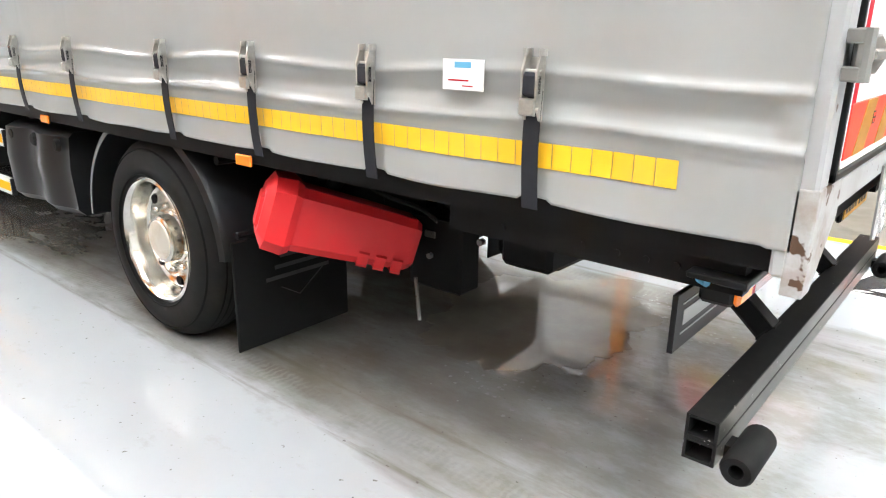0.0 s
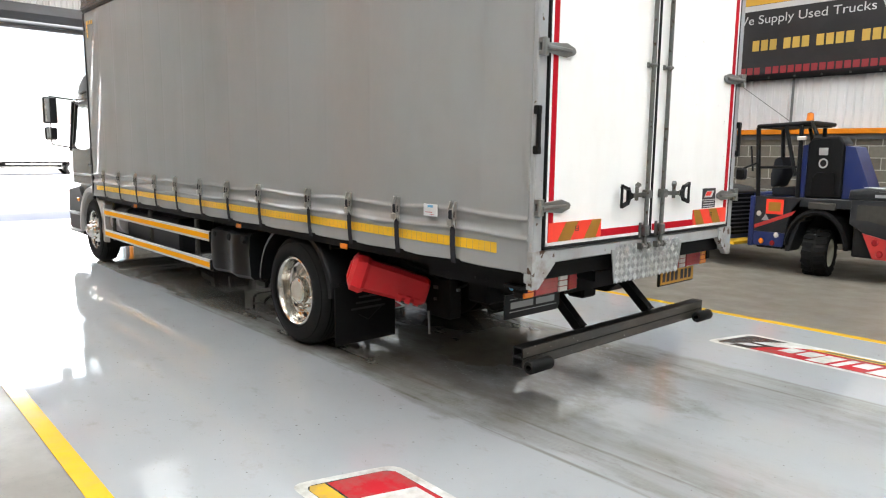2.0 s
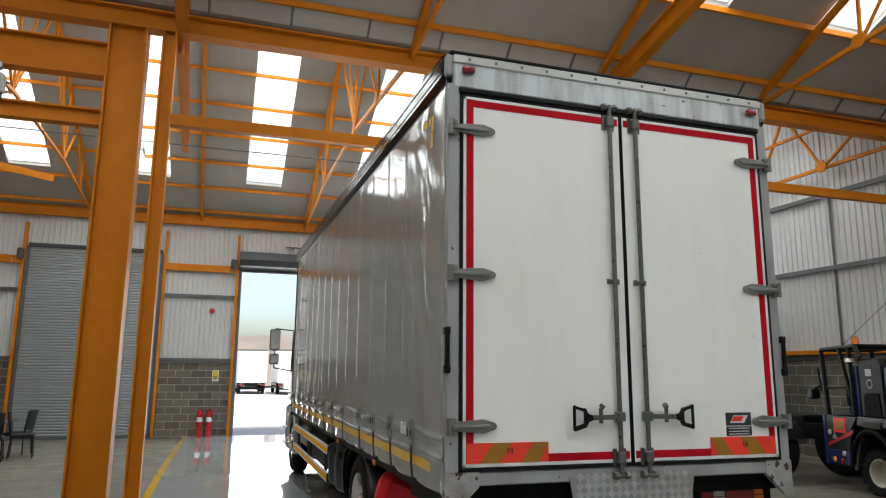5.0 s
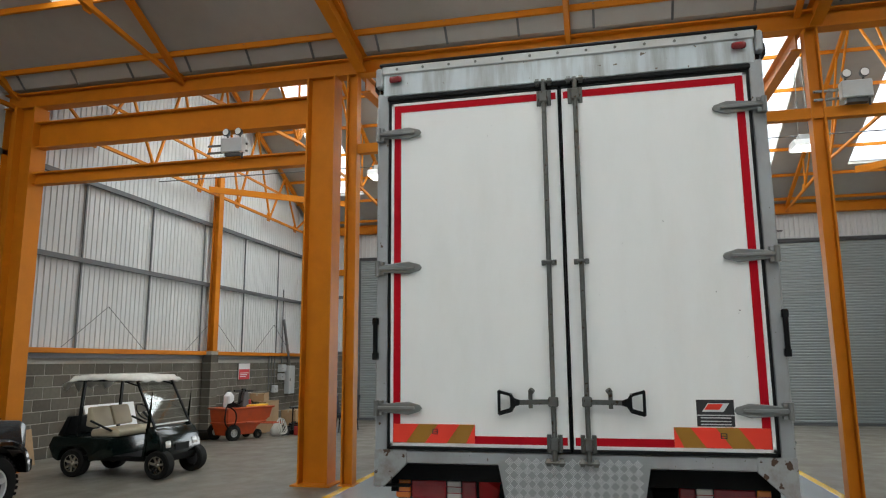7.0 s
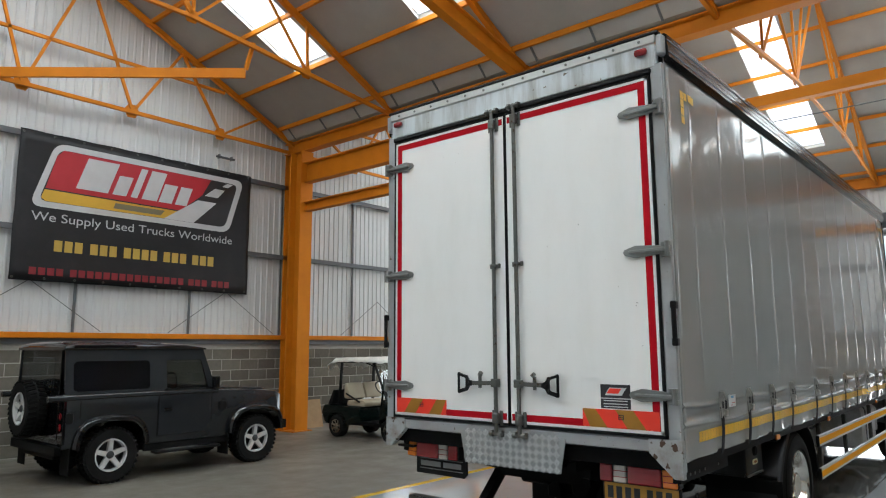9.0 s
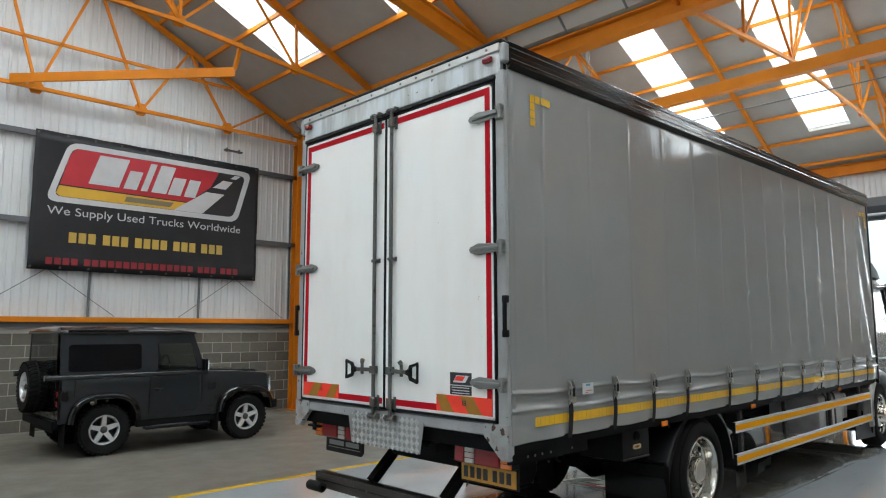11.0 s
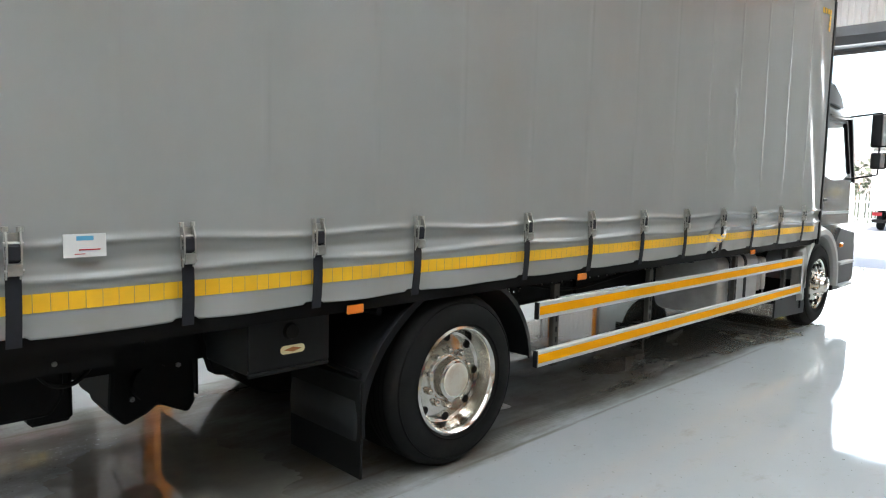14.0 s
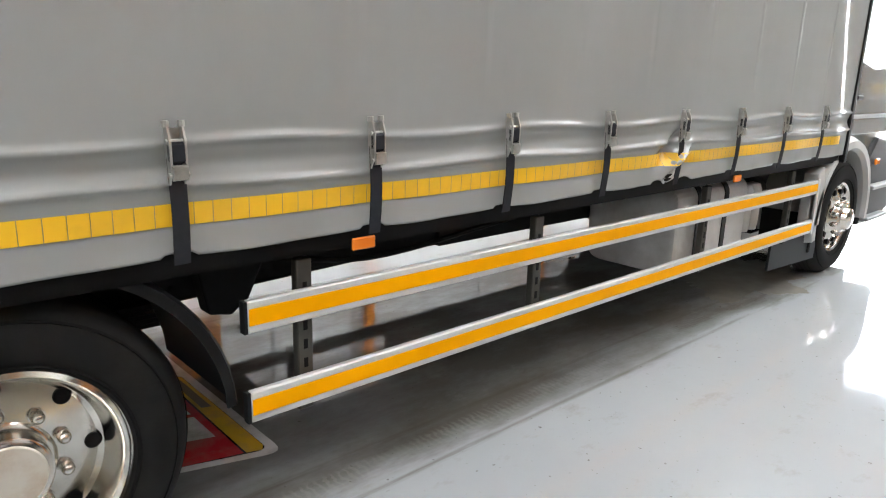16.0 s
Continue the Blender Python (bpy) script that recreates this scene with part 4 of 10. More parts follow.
def make_straps(side, c):
    """Tensioner straps with over-centre buckles."""
    first = None
    for b in BUCKLES:
        if first is None:
            st = part("strap", strap_mesh(side), M["strap"], truck, "black webbing tensioner strap", smooth=0)
            s = side
            bk = bmesh.new()
            # side plates of the buckle
            for dx in (-0.021, 0.021):
                pl = [(0.022, 0.215), (0.030, 0.21), (0.055, 0.27), (0.058, 0.36), (0.045, 0.405), (0.022, 0.405)]
                prism([(s * y, z) for y, z in pl], "x", dx - 0.003, dx + 0.003, bm=bk)
            box(-0.023, 0.023, min(s * 0.020, s * 0.026), max(s * 0.020, s * 0.026), 0.215, 0.40, bm=bk)
            tube((-0.029, s * 0.042, 0.36), (0.029, s * 0.042, 0.36), 0.007, 8, bk)
            tube((-0.029, s * 0.045, 0.25), (0.029, s * 0.045, 0.25), 0.008, 8, bk)
            tube((-0.022, s * 0.032, 0.405), (-0.022, s * 0.032, 0.425), 0.011, 8, bk)
            tube((0.022, s * 0.032, 0.405), (0.022, s * 0.032, 0.425), 0.011, 8, bk)
            for v in bk.verts:
                v.co.z = 0.215 + (v.co.z - 0.215) * 0.84
            bko = part("buckle", bk, M["buckle"], st, "galvanised over-centre buckle", smooth=0)
            lv = bmesh.new()
            prism([(s * 0.050, 0.228), (s * 0.062, 0.232), (s * 0.064, 0.268), (s * 0.052, 0.272)], "x", -0.021, 0.021, bm=lv)
            part("lever", lv, M["buckle"], st, smooth=0)
            part("wound_webbing", box(-0.024, 0.024, min(s * 0.03, s * 0.058), max(s * 0.03, s * 0.058), 0.275, 0.335, 0.008), M["strap"], st, smooth=0)
            st.location = (b, s * (HALF - 0.004), HEM)
            first = st
        else:
            st = copy_thing(first, Matrix.Translation((b, side * (HALF - 0.004), HEM)))
        st.rotation_euler = (0, radians(random.uniform(-1.5, 1.5)), 0)


for side in (-1, 1):
    c = curtain(side)
    dash_tape(side, c)
    corner_marks(side, c)
    make_straps(side, c)
    # sticker on the curtain between the first buckles
    bm = bmesh.new()
    xs, zs, w, h = -0.885, 1.408, 0.14, 0.082
    y = side * (HALF + 0.022)
    st = part("sticker", box(xs - w / 2, xs + w / 2, y - 0.002, y + 0.002, zs - h / 2, zs + h / 2), M["sticker"], truck, "small white printed sticker", smooth=0)
    bm = bmesh.new()
    box(xs - 0.028, xs + 0.028, y + side * 0.002 - 0.001, y + side * 0.002 + 0.001, zs + 0.018, zs + 0.034, bm=bm)
    part("sticker_print", bm, M["blue_ink"], st, smooth=0)
    bm = bmesh.new()
    box(xs - 0.05, xs + 0.02, y + side * 0.002 - 0.001, y + side * 0.002 + 0.001, zs - 0.017, zs - 0.013, bm=bm)
    box(xs + 0.0, xs + 0.035, y + side * 0.002 - 0.001, y + side * 0.002 + 0.001, zs - 0.031, zs - 0.028, bm=bm)
    part("sticker_text", bm, M["red_tape"], st, smooth=0)
    # black cant rail with a bright edge above the curtain
    s = side
    bm = bmesh.new()
    sec = [(HALF - 0.09, -0.20), (HALF + 0.010, -0.20), (HALF + 0.036, -0.165), (HALF + 0.036, -0.10), (HALF + 0.028, -0.085), (HALF + 0.028, -0.012), (HALF + 0.012, 0.0), (HALF - 0.09, 0.0)]
    A = [bm.verts.new((-0.03, s * p, top_z(0) + q)) for p, q in sec]
    B = [bm.verts.new((BODY_FRONT - 0.02, s * p, top_z(BODY_FRONT) + q)) for p, q in sec]
    for i in range(len(sec)):
        j = (i + 1) % len(sec)
        bm.faces.new((A[i], A[j], B[j], B[i]))
    bm.faces.new(A), bm.faces.new(B)
    part("cant_rail", bm, M["rail_black"], truck, "black weather rail along the roof edge", smooth=0)
    bm = bmesh.new()
    for q, wdt in ((-0.05, 0.007), (-0.135, 0.005)):
        off = 0.028 if q > -0.08 else 0.036
        bar((-0.03, s * (HALF + off), top_z(0) + q), (BODY_FRONT - 0.02, s * (HALF + off), top_z(BODY_FRONT) + q), 0.008, wdt, bm)
    part("bright_strip", bm, M["galv"], truck, "bright aluminium strip", smooth=0)
    # front corner post
    part("front_post", box(BODY_FRONT - 0.06, BODY_FRONT + 0.0, min(s * (HALF - 0.12), s * (HALF + 0.012)), max(s * (HALF - 0.12), s * (HALF + 0.012)), 1.02, top_z(BODY_FRONT) - 0.2, 0.008), M["plastic"], truck, smooth=0)

# roof, front wall, deck
bm = prism([(-0.02, top_z(0) - 0.03), (-0.02, top_z(0) + 0.004), (BODY_FRONT, top_z(BODY_FRONT) + 0.004), (BODY_FRONT, top_z(BODY_FRONT) - 0.03)], "y", -HALF + 0.05, HALF - 0.05)
part("body_roof", bm, M["white"], truck, "white translucent body roof", smooth=0)
part("front_bulkhead", box(BODY_FRONT - 0.03, BODY_FRONT + 0.03, -HALF + 0.1, HALF - 0.1, 1.0, top_z(BODY_FRONT) - 0.02), M["door"], truck, smooth=0)
part("deck", box(BODY_FRONT, -0.06, -HALF + 0.035, HALF - 0.035, 1.02, 1.12), M["black"], truck, "black steel body deck", smooth=0)
for s in (-1, 1):
    part("side_rave", box(BODY_FRONT, -0.06, min(s * 1.19, s * 1.235), max(s * 1.19, s * 1.235), 1.035, 1.10), M["black"], truck, smooth=0)
for x in np.arange(-0.6, BODY_FRONT, -0.62):
    part("cross_bearer", box(x - 0.03, x + 0.03, -1.0, 1.0, 0.955, 1.02), M["black"], truck, smooth=0)

# rear frame
for s in (-1, 1):
    o, i = s * 1.263, s * 1.178
    part("rear_post", box(-0.058, 0.012, min(o, i), max(o, i), 1.02, 3.66, 0.008), frame_m, truck, "grey steel rear corner post", smooth=0)
    g = [(s * 1.266, 1.219), (s * 1.266, 0.985), (s * 1.205, 0.985), (s * 1.05, 1.131), (s * 1.05, 1.219)]
    part("corner_gusset", prism(g, "x", -0.03, 0.016, 0.004), M["frame_rust"], truck, "rust-spotted corner plate", smooth=0)
    lamp = part("marker_lamp", box(0.014, 0.05, s * 1.13 - 0.045, s * 1.13 + 0.045, 3.73, 3.778, 0.018, seg=3), M["red_lens"], truck, "small red marker lamp")
    part("header_end", box(-0.08, 0.022, min(s * 1.228, s * 1.278), max(s * 1.228, s * 1.278), 3.71, 3.855, 0.012), frame_m, truck, "grey steel header corner", smooth=0)
part("rear_header", box(-0.09, 0.014, -1.225, 1.225, 3.632, 3.845, 0.012), M["header"], truck, "weathered grey rear header with drip stains", smooth=0)
part("header_strip", box(-0.02, 0.026, -1.23, 1.23, 3.80, 3.86, 0.006), M["alu_white"], truck, smooth=0)
part("roof_lip", box(-0.10, 0.03, -1.25, 1.25, 3.862, 3.882, 0.004), M["plastic"], truck, smooth=0)
bm = bmesh.new()
for y in np.linspace(-1.12, 1.12, 13):
    part("header_rivet", tube((0.024, y, 3.83), (0.032, y, 3.83), 0.010, 8), M["galv"], truck, smooth=0)
part("header_seal", box(-0.03, 0.03, -1.19, 1.19, 3.598, 3.634, 0.008), M["plastic"], truck, "black rubber rain seal", smooth=0)
part("rear_sill", box(-0.09, 0.010, -1.178, 1.178, 1.135, 1.215, 0.008), frame_m, truck, "grey steel rear sill, chipped", smooth=0)

# rear doors
for s in (-1, 1):
    y0, y1 = sorted((s * 0.003, s * 1.178))
    z0, z1 = 1.222, 3.592
    dr = part("rear_door", box(-0.04, 0.016, y0 + (0.016 if s < 0 else 0.008), y1 - (0.008 if s < 0 else 0.016), z0 + 0.018, z1 - 0.012, 0.004), M["door"], truck, "white rear door", smooth=0)
    bm = bmesh.new()
    wl, wr = (0.018, 0.009) if s < 0 else (0.009, 0.018)
    for a, b, c, d in ((y0, y1, z0, z0 + 0.02), (y0, y1, z1 - 0.014, z1), (y0, y0 + wl, z0, z1), (y1 - wr, y1, z0, z1)):
        box(-0.03, 0.022, a, b, c, d, 0.003, bm=bm)
    part("door_seal", bm, M["plastic"], dr, "black rubber door seal", smooth=0)
    # white edging, then red reflective tape round the outside
    bm = bmesh.new()
    bz0, bz1 = z0 + 0.024, z1 - 0.016
    outer = y0 + 0.02 if s < 0 else y1 - 0.02
    e = 0.018
    box(0.016, 0.020, *sorted((outer, outer - s * e)), bz0, bz1, bm=bm)
    box(0.016, 0.020, y0 + 0.02, y1 - 0.02, bz0, bz0 + e, bm=bm)
    box(0.016, 0.020, y0 + 0.02, y1 - 0.02, bz1 - e, bz1, bm=bm)
    part("white_edging", bm, M["white"], dr, smooth=0)
    bm = bmesh.new()
    t = 0.048
    ro = outer - s * (e + 0.002)
    box(0.0162, 0.0192, *sorted((ro, ro - s * t)), bz0 + e, bz1 - e, bm=bm)
    inner = s * 0.024
    box(0.0162, 0.0192, *sorted((ro - s * t, inner)), bz1 - e - t - 0.002, bz1 - e - 0.002, bm=bm)
    box(0.0162, 0.0192, *sorted((s * 0.60, inner)), bz0 + e, bz0 + e + t, bm=bm)
    part("reflective_tape", bm, M["red_tape"], dr, "red reflective tape border", smooth=0)
    # hazard board with slanting stripes
    by0, by1 = sorted((s * 0.60, s * 1.135))
    hz0, hz1 = bz0 + e + 0.002, 1.383
    brd = part("hazard_board", box(0.0165, 0.0225, by0, by1, hz0, hz1), M["board_red"], dr, "red and amber striped hazard board", smooth=0)
    bm = bmesh.new()
    h = hz1 - hz0
    for k in (0.16, 0.66) if s < 0 else (0.10, 0.60):
        wdt = 0.125
        a = by0 + (by1 - by0) * k
        sl = -0.085 if s < 0 else 0.085
        pts = [(a, hz0), (a + wdt, hz0), (a + wdt - sl, hz1), (a - sl, hz1)]
        pts = [(min(max(p, by0), by1), q) for p, q in pts]
        prism(pts, "x", 0.0225, 0.0240, bm=bm)
    part("board_stripe", bm, M["board_yel"], brd, smooth=0)
    bm = bmesh.new()
    yc = (by0 + by1) / 2 + 0.01
    for dy in (-0.016, 0.016):
        box(0.0240, 0.0246, yc + dy - 0.0025, yc + dy + 0.0025, hz0 + 0.055, hz0 + 0.085, bm=bm)
    for dz in (0.055, 0.068, 0.082):
        box(0.0240, 0.0246, yc - 0.018, yc + 0.018, hz0 + dz, hz0 + dz + 0.004, bm=bm)
    part("board_mark", bm, M["ink"], brd, smooth=0)
    # locking bar with its cams, guides and handle
    yb = s * 0.102
    rod = part("locking_bar", tube((0.045, yb, 1.15), (0.045, yb, 3.64), 0.0155, 14), M["galv"], dr, "galvanised locking bar")
    bm = bmesh.new()
    for z, hh in ((1.275, 0.055), (2.405, 0.018), (3.52, 0.055)):
        for k in (-1, 1):
            box(0.018, 0.028, yb + k * 0.034 - 0.014, yb + k * 0.034 + 0.014, z - hh, z + hh, 0.003, bm=bm)
        box(0.022, 0.066, yb - 0.027, yb + 0.027, z - hh * 0.7, z + hh * 0.7, 0.008, bm=bm)
        part("bar_guide", bm, M["galv"], dr, smooth=0)
        bm = bmesh.new()
    for z in (1.165, 3.625):
        for k in (-1, 1):
            prism([(0.015, z - 0.022), (0.055, z - 0.022), (0.07, z), (0.055, z + 0.022), (0.015, z + 0.022)], "y", yb + k * 0.040 - 0.013, yb + k * 0.040 + 0.013, 0.002, bm=bm)
        tube((0.05, yb - 0.06, z), (0.05, yb + 0.06, z), 0.011, 8, bm)
        part("bar_cam", bm, M["galv"], dr, smooth=0)
        bm = bmesh.new()
    bar((0.055, yb, 1.53), (0.058, yb + s * 0.24, 1.525), 0.03, 0.014, bm, up=(1, 0, 0))
    box(0.02, 0.07, yb - 0.03, yb + 0.03, 1.50, 1.56, 0.006, bm=bm)
    tube((0.05, yb + s * 0.14, 1.49), (0.05, yb + s * 0.14, 1.585), 0.013, 10, bm)
    tube((0.05, yb + s * 0.14, 1.585), (0.058, yb + s * 0.125, 1.605), 0.018, 10, bm)
    part("handle_arm", bm, M["galv"], dr, smooth=0)
    # black D grip
    bm = bmesh.new()
    ya, yo = yb + s * 0.235, yb + s * 0.335
    yi = ya + s * 0.028
    for (p, q) in (((0.06, ya, 1.525), (0.061, yi, 1.572)), ((0.06, ya, 1.525), (0.061, yi, 1.478)), ((0.061, yi, 1.572), (0.062, yo, 1.592)), ((0.061, yi, 1.478), (0.062, yo, 1.458)), ((0.062, yo, 1.60), (0.062, yo, 1.45))):
        bar(p, q, 0.018, 0.016, bm, up=(1, 0, 0), bevel=0.004)
    prism([(ya - s * 0.03, 1.510), (ya - s * 0.03, 1.540), (ya + s * 0.03, 1.560), (ya + s * 0.03, 1.490)], "x", 0.048, 0.070, 0.003, bm=bm)
    part("grip", bm, M["plastic"], dr, "black plastic handle grip", smooth=0)
    # strap hinges
    for z in (3.349, 2.405, 1.483):
        bm = bmesh.new()
        yh = s * 1.235
        pts = [(yh, z - 0.024), (s * 1.13, z - 0.034), (s * 1.03, z - 0.042), (s * 0.955, z - 0.020), (s * 0.942, z), (s * 0.955, z + 0.020), (s * 1.03, z + 0.042), (s * 1.13, z + 0.034), (yh, z + 0.024)]
        prism(pts, "x", 0.022, 0.036, 0.004, bm=bm)
        bar((0.052, yh, z), (0.038, s * 0.99, z), 0.022, 0.022, bm, up=(1, 0, 0), bevel=0.004)
        tube((0.044, yh + s * 0.012, z - 0.05), (0.044, yh + s * 0.012, z + 0.05), 0.017, 10, bm)
        for k in (-1, 1):
            box(0.012, 0.045, yh - 0.03, yh + 0.03, z + k * 0.035 - 0.014, z + k * 0.035 + 0.014, 0.003, bm=bm)
        part("hinge", bm, M["hinge_steel"], dr, "galvanised strap hinge", smooth=0)
    # black retaining hook on the post
    bm = bmesh.new()
    bar((0.03, s * 1.262, 1.82), (0.03, s * 1.262, 2.06), 0.022, 0.03, bm, bevel=0.006)
    for z in (1.82, 2.05):
        box(0.0, 0.04, s * 1.262 - 0.02, s * 1.262 + 0.02, z - 0.025, z + 0.025, 0.006, bm=bm)
    part("door_retainer", bm, M["plastic"], dr, "black door retainer", smooth=0)
# dealer sticker on one door, its lettering reduced to bars
st = part("door_sticker", box(0.0165, 0.0185, 0.735, 0.945, 1.39, 1.545), M["ink"], truck, "black dealer sticker with a red and white mark", smooth=0)
part("sticker_divider", box(0.0185, 0.0192, 0.735, 0.945, 1.452, 1.458), M["sticker"], st, smooth=0)
bm = bmesh.new()
prism([(0.765, 1.475), (0.885, 1.475), (0.92, 1.525), (0.80, 1.525)], "x", 0.0185, 0.0192, bm=bm)
part("sticker_mark", bm, M["sticker"], st, smooth=0)
bm = bmesh.new()
prism([(0.778, 1.487), (0.862, 1.487), (0.885, 1.52), (0.802, 1.52)], "x", 0.0192, 0.0197, bm=bm)
part("sticker_logo", bm, M["board_red"], st, smooth=0)
bm = bmesh.new()
for z in (1.44, 1.42, 1.402):
    box(0.0185, 0.0192, 0.755, 0.925, z - 0.003, z + 0.003, bm=bm)
part("sticker_text", bm, M["sticker"], st, smooth=0)

# chequer plate flap under the sill
bm = prism([(-0.46, 1.165), (0.46, 1.165), (0.415, 0.93), (-0.415, 0.93)], "x", 0.012, 0.018)
fl = part("tread_flap", bm, M["cheq"], truck, "aluminium chequer plate flap", smooth=0)
bm = bmesh.new()
for i in range(17):
    for j in range(5):
        y, z = -0.44 + i * 0.055, 0.952 + j * 0.052
        if abs(y) + 0.02 > 0.415 + (z - 0.93) * 0.19:
            continue
        d = 1 if (i + j) % 2 else -1
        u, w = Vector((0, 0.707, 0.707 * d)), Vector((0, -0.707 * d, 0.707))
        for k in range(-2, 3):
            c = Vector((0.0185, y, z)) + w * (k * 0.0088)
            bar(c - u * 0.019, c + u * 0.019, 0.004, 0.0045, bm, up=(1, 0, 0))
part("raised_bar", bm, M["cheq_rib"], fl, smooth=0)
tagged(bpy.data.objects["raised_bar"], kind="stuff")

# tail lamps, plates
for s in (-1, 1):
    y0, y1 = sorted((s * 0.62, s * 1.165))
    lampb = part("tail_lamp", box(-0.23, -0.145, y0, y1, 0.888, 1.016, 0.01), M["plastic"], truck, "red and clear tail lamp cluster", smooth=0)
    cuts = [0.62, 0.72, 0.82, 1.06, 1.165]
    for k, mm in enumerate(("red_lens", "clear_lens", "red_lens", "amber_lens")):
        a, b = sorted((s * (cuts[k] + 0.004), s * (cuts[k + 1] - 0.004)))
        part("lens", box(-0.15, -0.130, a, b, 0.894, 1.010, 0.008), M[mm], lampb, smooth=0)
    bm = bmesh.new()
    for z in (0.933, 0.972):
        box(-0.131, -0.126, y0 + 0.01, y1 - 0.01, z - 0.0025, z + 0.0025, bm=bm)
    part("lens_rib", bm, M["red_lens"], lampb, smooth=0)
y0, y1 = -1.18, -0.63
mb = part("maker_panel", prism([(y0, 0.735), (y1 - 0.03, 0.735), (y1, 0.765), (y1, 0.895), (y0, 0.895)], "x", -0.285, -0.27, 0.002), M["plastic"], truck, "black plastic panel with silver lettering bars", smooth=0)
bm = bmesh.new()
box(-0.27, -0.2685, y0 + 0.05, y0 + 0.27, 0.800, 0.842, bm=bm)
box(-0.27, -0.2685, y0 + 0.30, y0 + 0.49, 0.800, 0.842, bm=bm)
box(-0.27, -0.2685, y0 + 0.04, y1 - 0.04, 0.777, 0.782, bm=bm)
box(-0.27, -0.2685, y0 + 0.04, y1 - 0.04, 0.860, 0.864, bm=bm)
part("panel_lettering", bm, M["silver"], mb, smooth=0)
pl = part("plate_holder", box(-0.255, -0.23, 0.595, 1.145, 0.735, 0.885, 0.008), M["plastic"], truck, "black number plate holder", smooth=0)
part("number_plate", box(-0.23, -0.224, 0.61, 1.13, 0.75, 0.872, 0.002), M["plate_yel"], pl, "yellow number plate, its characters as plain bars", smooth=0)
for k in range(7):
    y = 0.635 + k * 0.064 + (0.025 if k > 3 else 0)
    part("plate_bar", box(-0.224, -0.2225, y, y + 0.042, 0.772, 0.852), M["ink"], pl, smooth=0)

# underrun bar: two hollow box sections, rubber buffers, raking struts
ur = part("underrun_bar", bmesh.new(), M["worn"], truck, "worn black steel underrun bar")
for z0, z1 in ((0.44, 0.503), (0.505, 0.572)):
    bm = bmesh.new()
    rings = []
    for y in (-1.15, 1.15):
        for d in (0.0, 0.008):
            rings.append([bm.verts.new((x, y, z)) for x, z in ((-0.222 + d, z0 + d), (-0.138 - d, z0 + d), (-0.138 - d, z1 - d), (-0.222 + d, z1 - d))])
    for a, b in ((0, 2), (2, 3), (3, 1), (1, 0)):
        for k in range(4):
            bm.faces.new((rings[a][k], rings[a][(k + 1) % 4], rings[b][(k + 1) % 4], rings[b][k]))
    bmesh.ops.recalc_face_normals(bm, faces=bm.faces)
    part("box_section", bm, M["worn"], ur, smooth=0)
    part("face_plate", box(-0.138, -0.1365, -1.149, 1.149, z0 + 0.004, z1 - 0.004), M["worn_face"], ur, "scuffed outer face", smooth=0)
for s in (-1, 1):
    prof = [(0.020, -0.105), (0.038, -0.105), (0.044, -0.095), (0.044, 0.095), (0.038, 0.105), (0.020, 0.105)]
    part("rubber_buffer", lathe(prof, "y", 20, centre=(-0.08, s * 1.055, 0.46), closed=True), M["rubber"], ur, "black rubber buffer roller")
    part("bracket", box(-0.135, -0.07, s * 1.055 - 0.03, s * 1.055 + 0.03, 0.44, 0.48), M["worn"], ur, smooth=0)
    part("strut", bar((-0.62, s * 0.44, 0.93), (-0.22, s * 0.44, 0.57), 0.06, 0.07, bevel=0.006), black, ur, "black steel strut", smooth=0)

# chassis
def pierced_web(x0, x1, y, levels, pitch, r):
    """An upright plate with square-cut panels round rows of round holes."""
    bm = bmesh.new()
    n = int(round((x1 - x0) / pitch))
    for low, high in zip(levels, levels[1:]):
        for i in range(n):
            a, b = x0 + (x1 - x0) * i / n, x0 + (x1 - x0) * (i + 1) / n
            cx, cz = (a + b) / 2, (low + high) / 2
            if (i // 4) % 3 == 2:
                bm.faces.new([bm.verts.new(p) for p in ((a, y, low), (b, y, low), (b, y, high), (a, y, high))])
                continue
            ring, hole = [], []
            for k in range(8):
                c, d = math.cos((k + 0.5) * math.pi / 4), math.sin((k + 0.5) * math.pi / 4)
                f = 1 / max(abs(c), abs(d))
                ring.append(bm.verts.new((cx + c * f * (b - a) / 2, y, cz + d * f * (high - low) / 2)))
                hole.append(bm.verts.new((cx + r * c, y, cz + r * d)))
            for k in range(8):
                bm.faces.new((ring[k], ring[(k + 1) % 8], hole[(k + 1) % 8], hole[k]))
            for k in (0, 2, 4, 6):
                p, q = ring[k].co, ring[k + 1].co
                corner = bm.verts.new((cx + math.copysign((b - a) / 2, p.x + q.x - 2 * cx), y, cz + math.copysign((high - low) / 2, p.z + q.z - 2 * cz)))
                bm.faces.new((ring[k], corner, ring[k + 1]))
    return bm


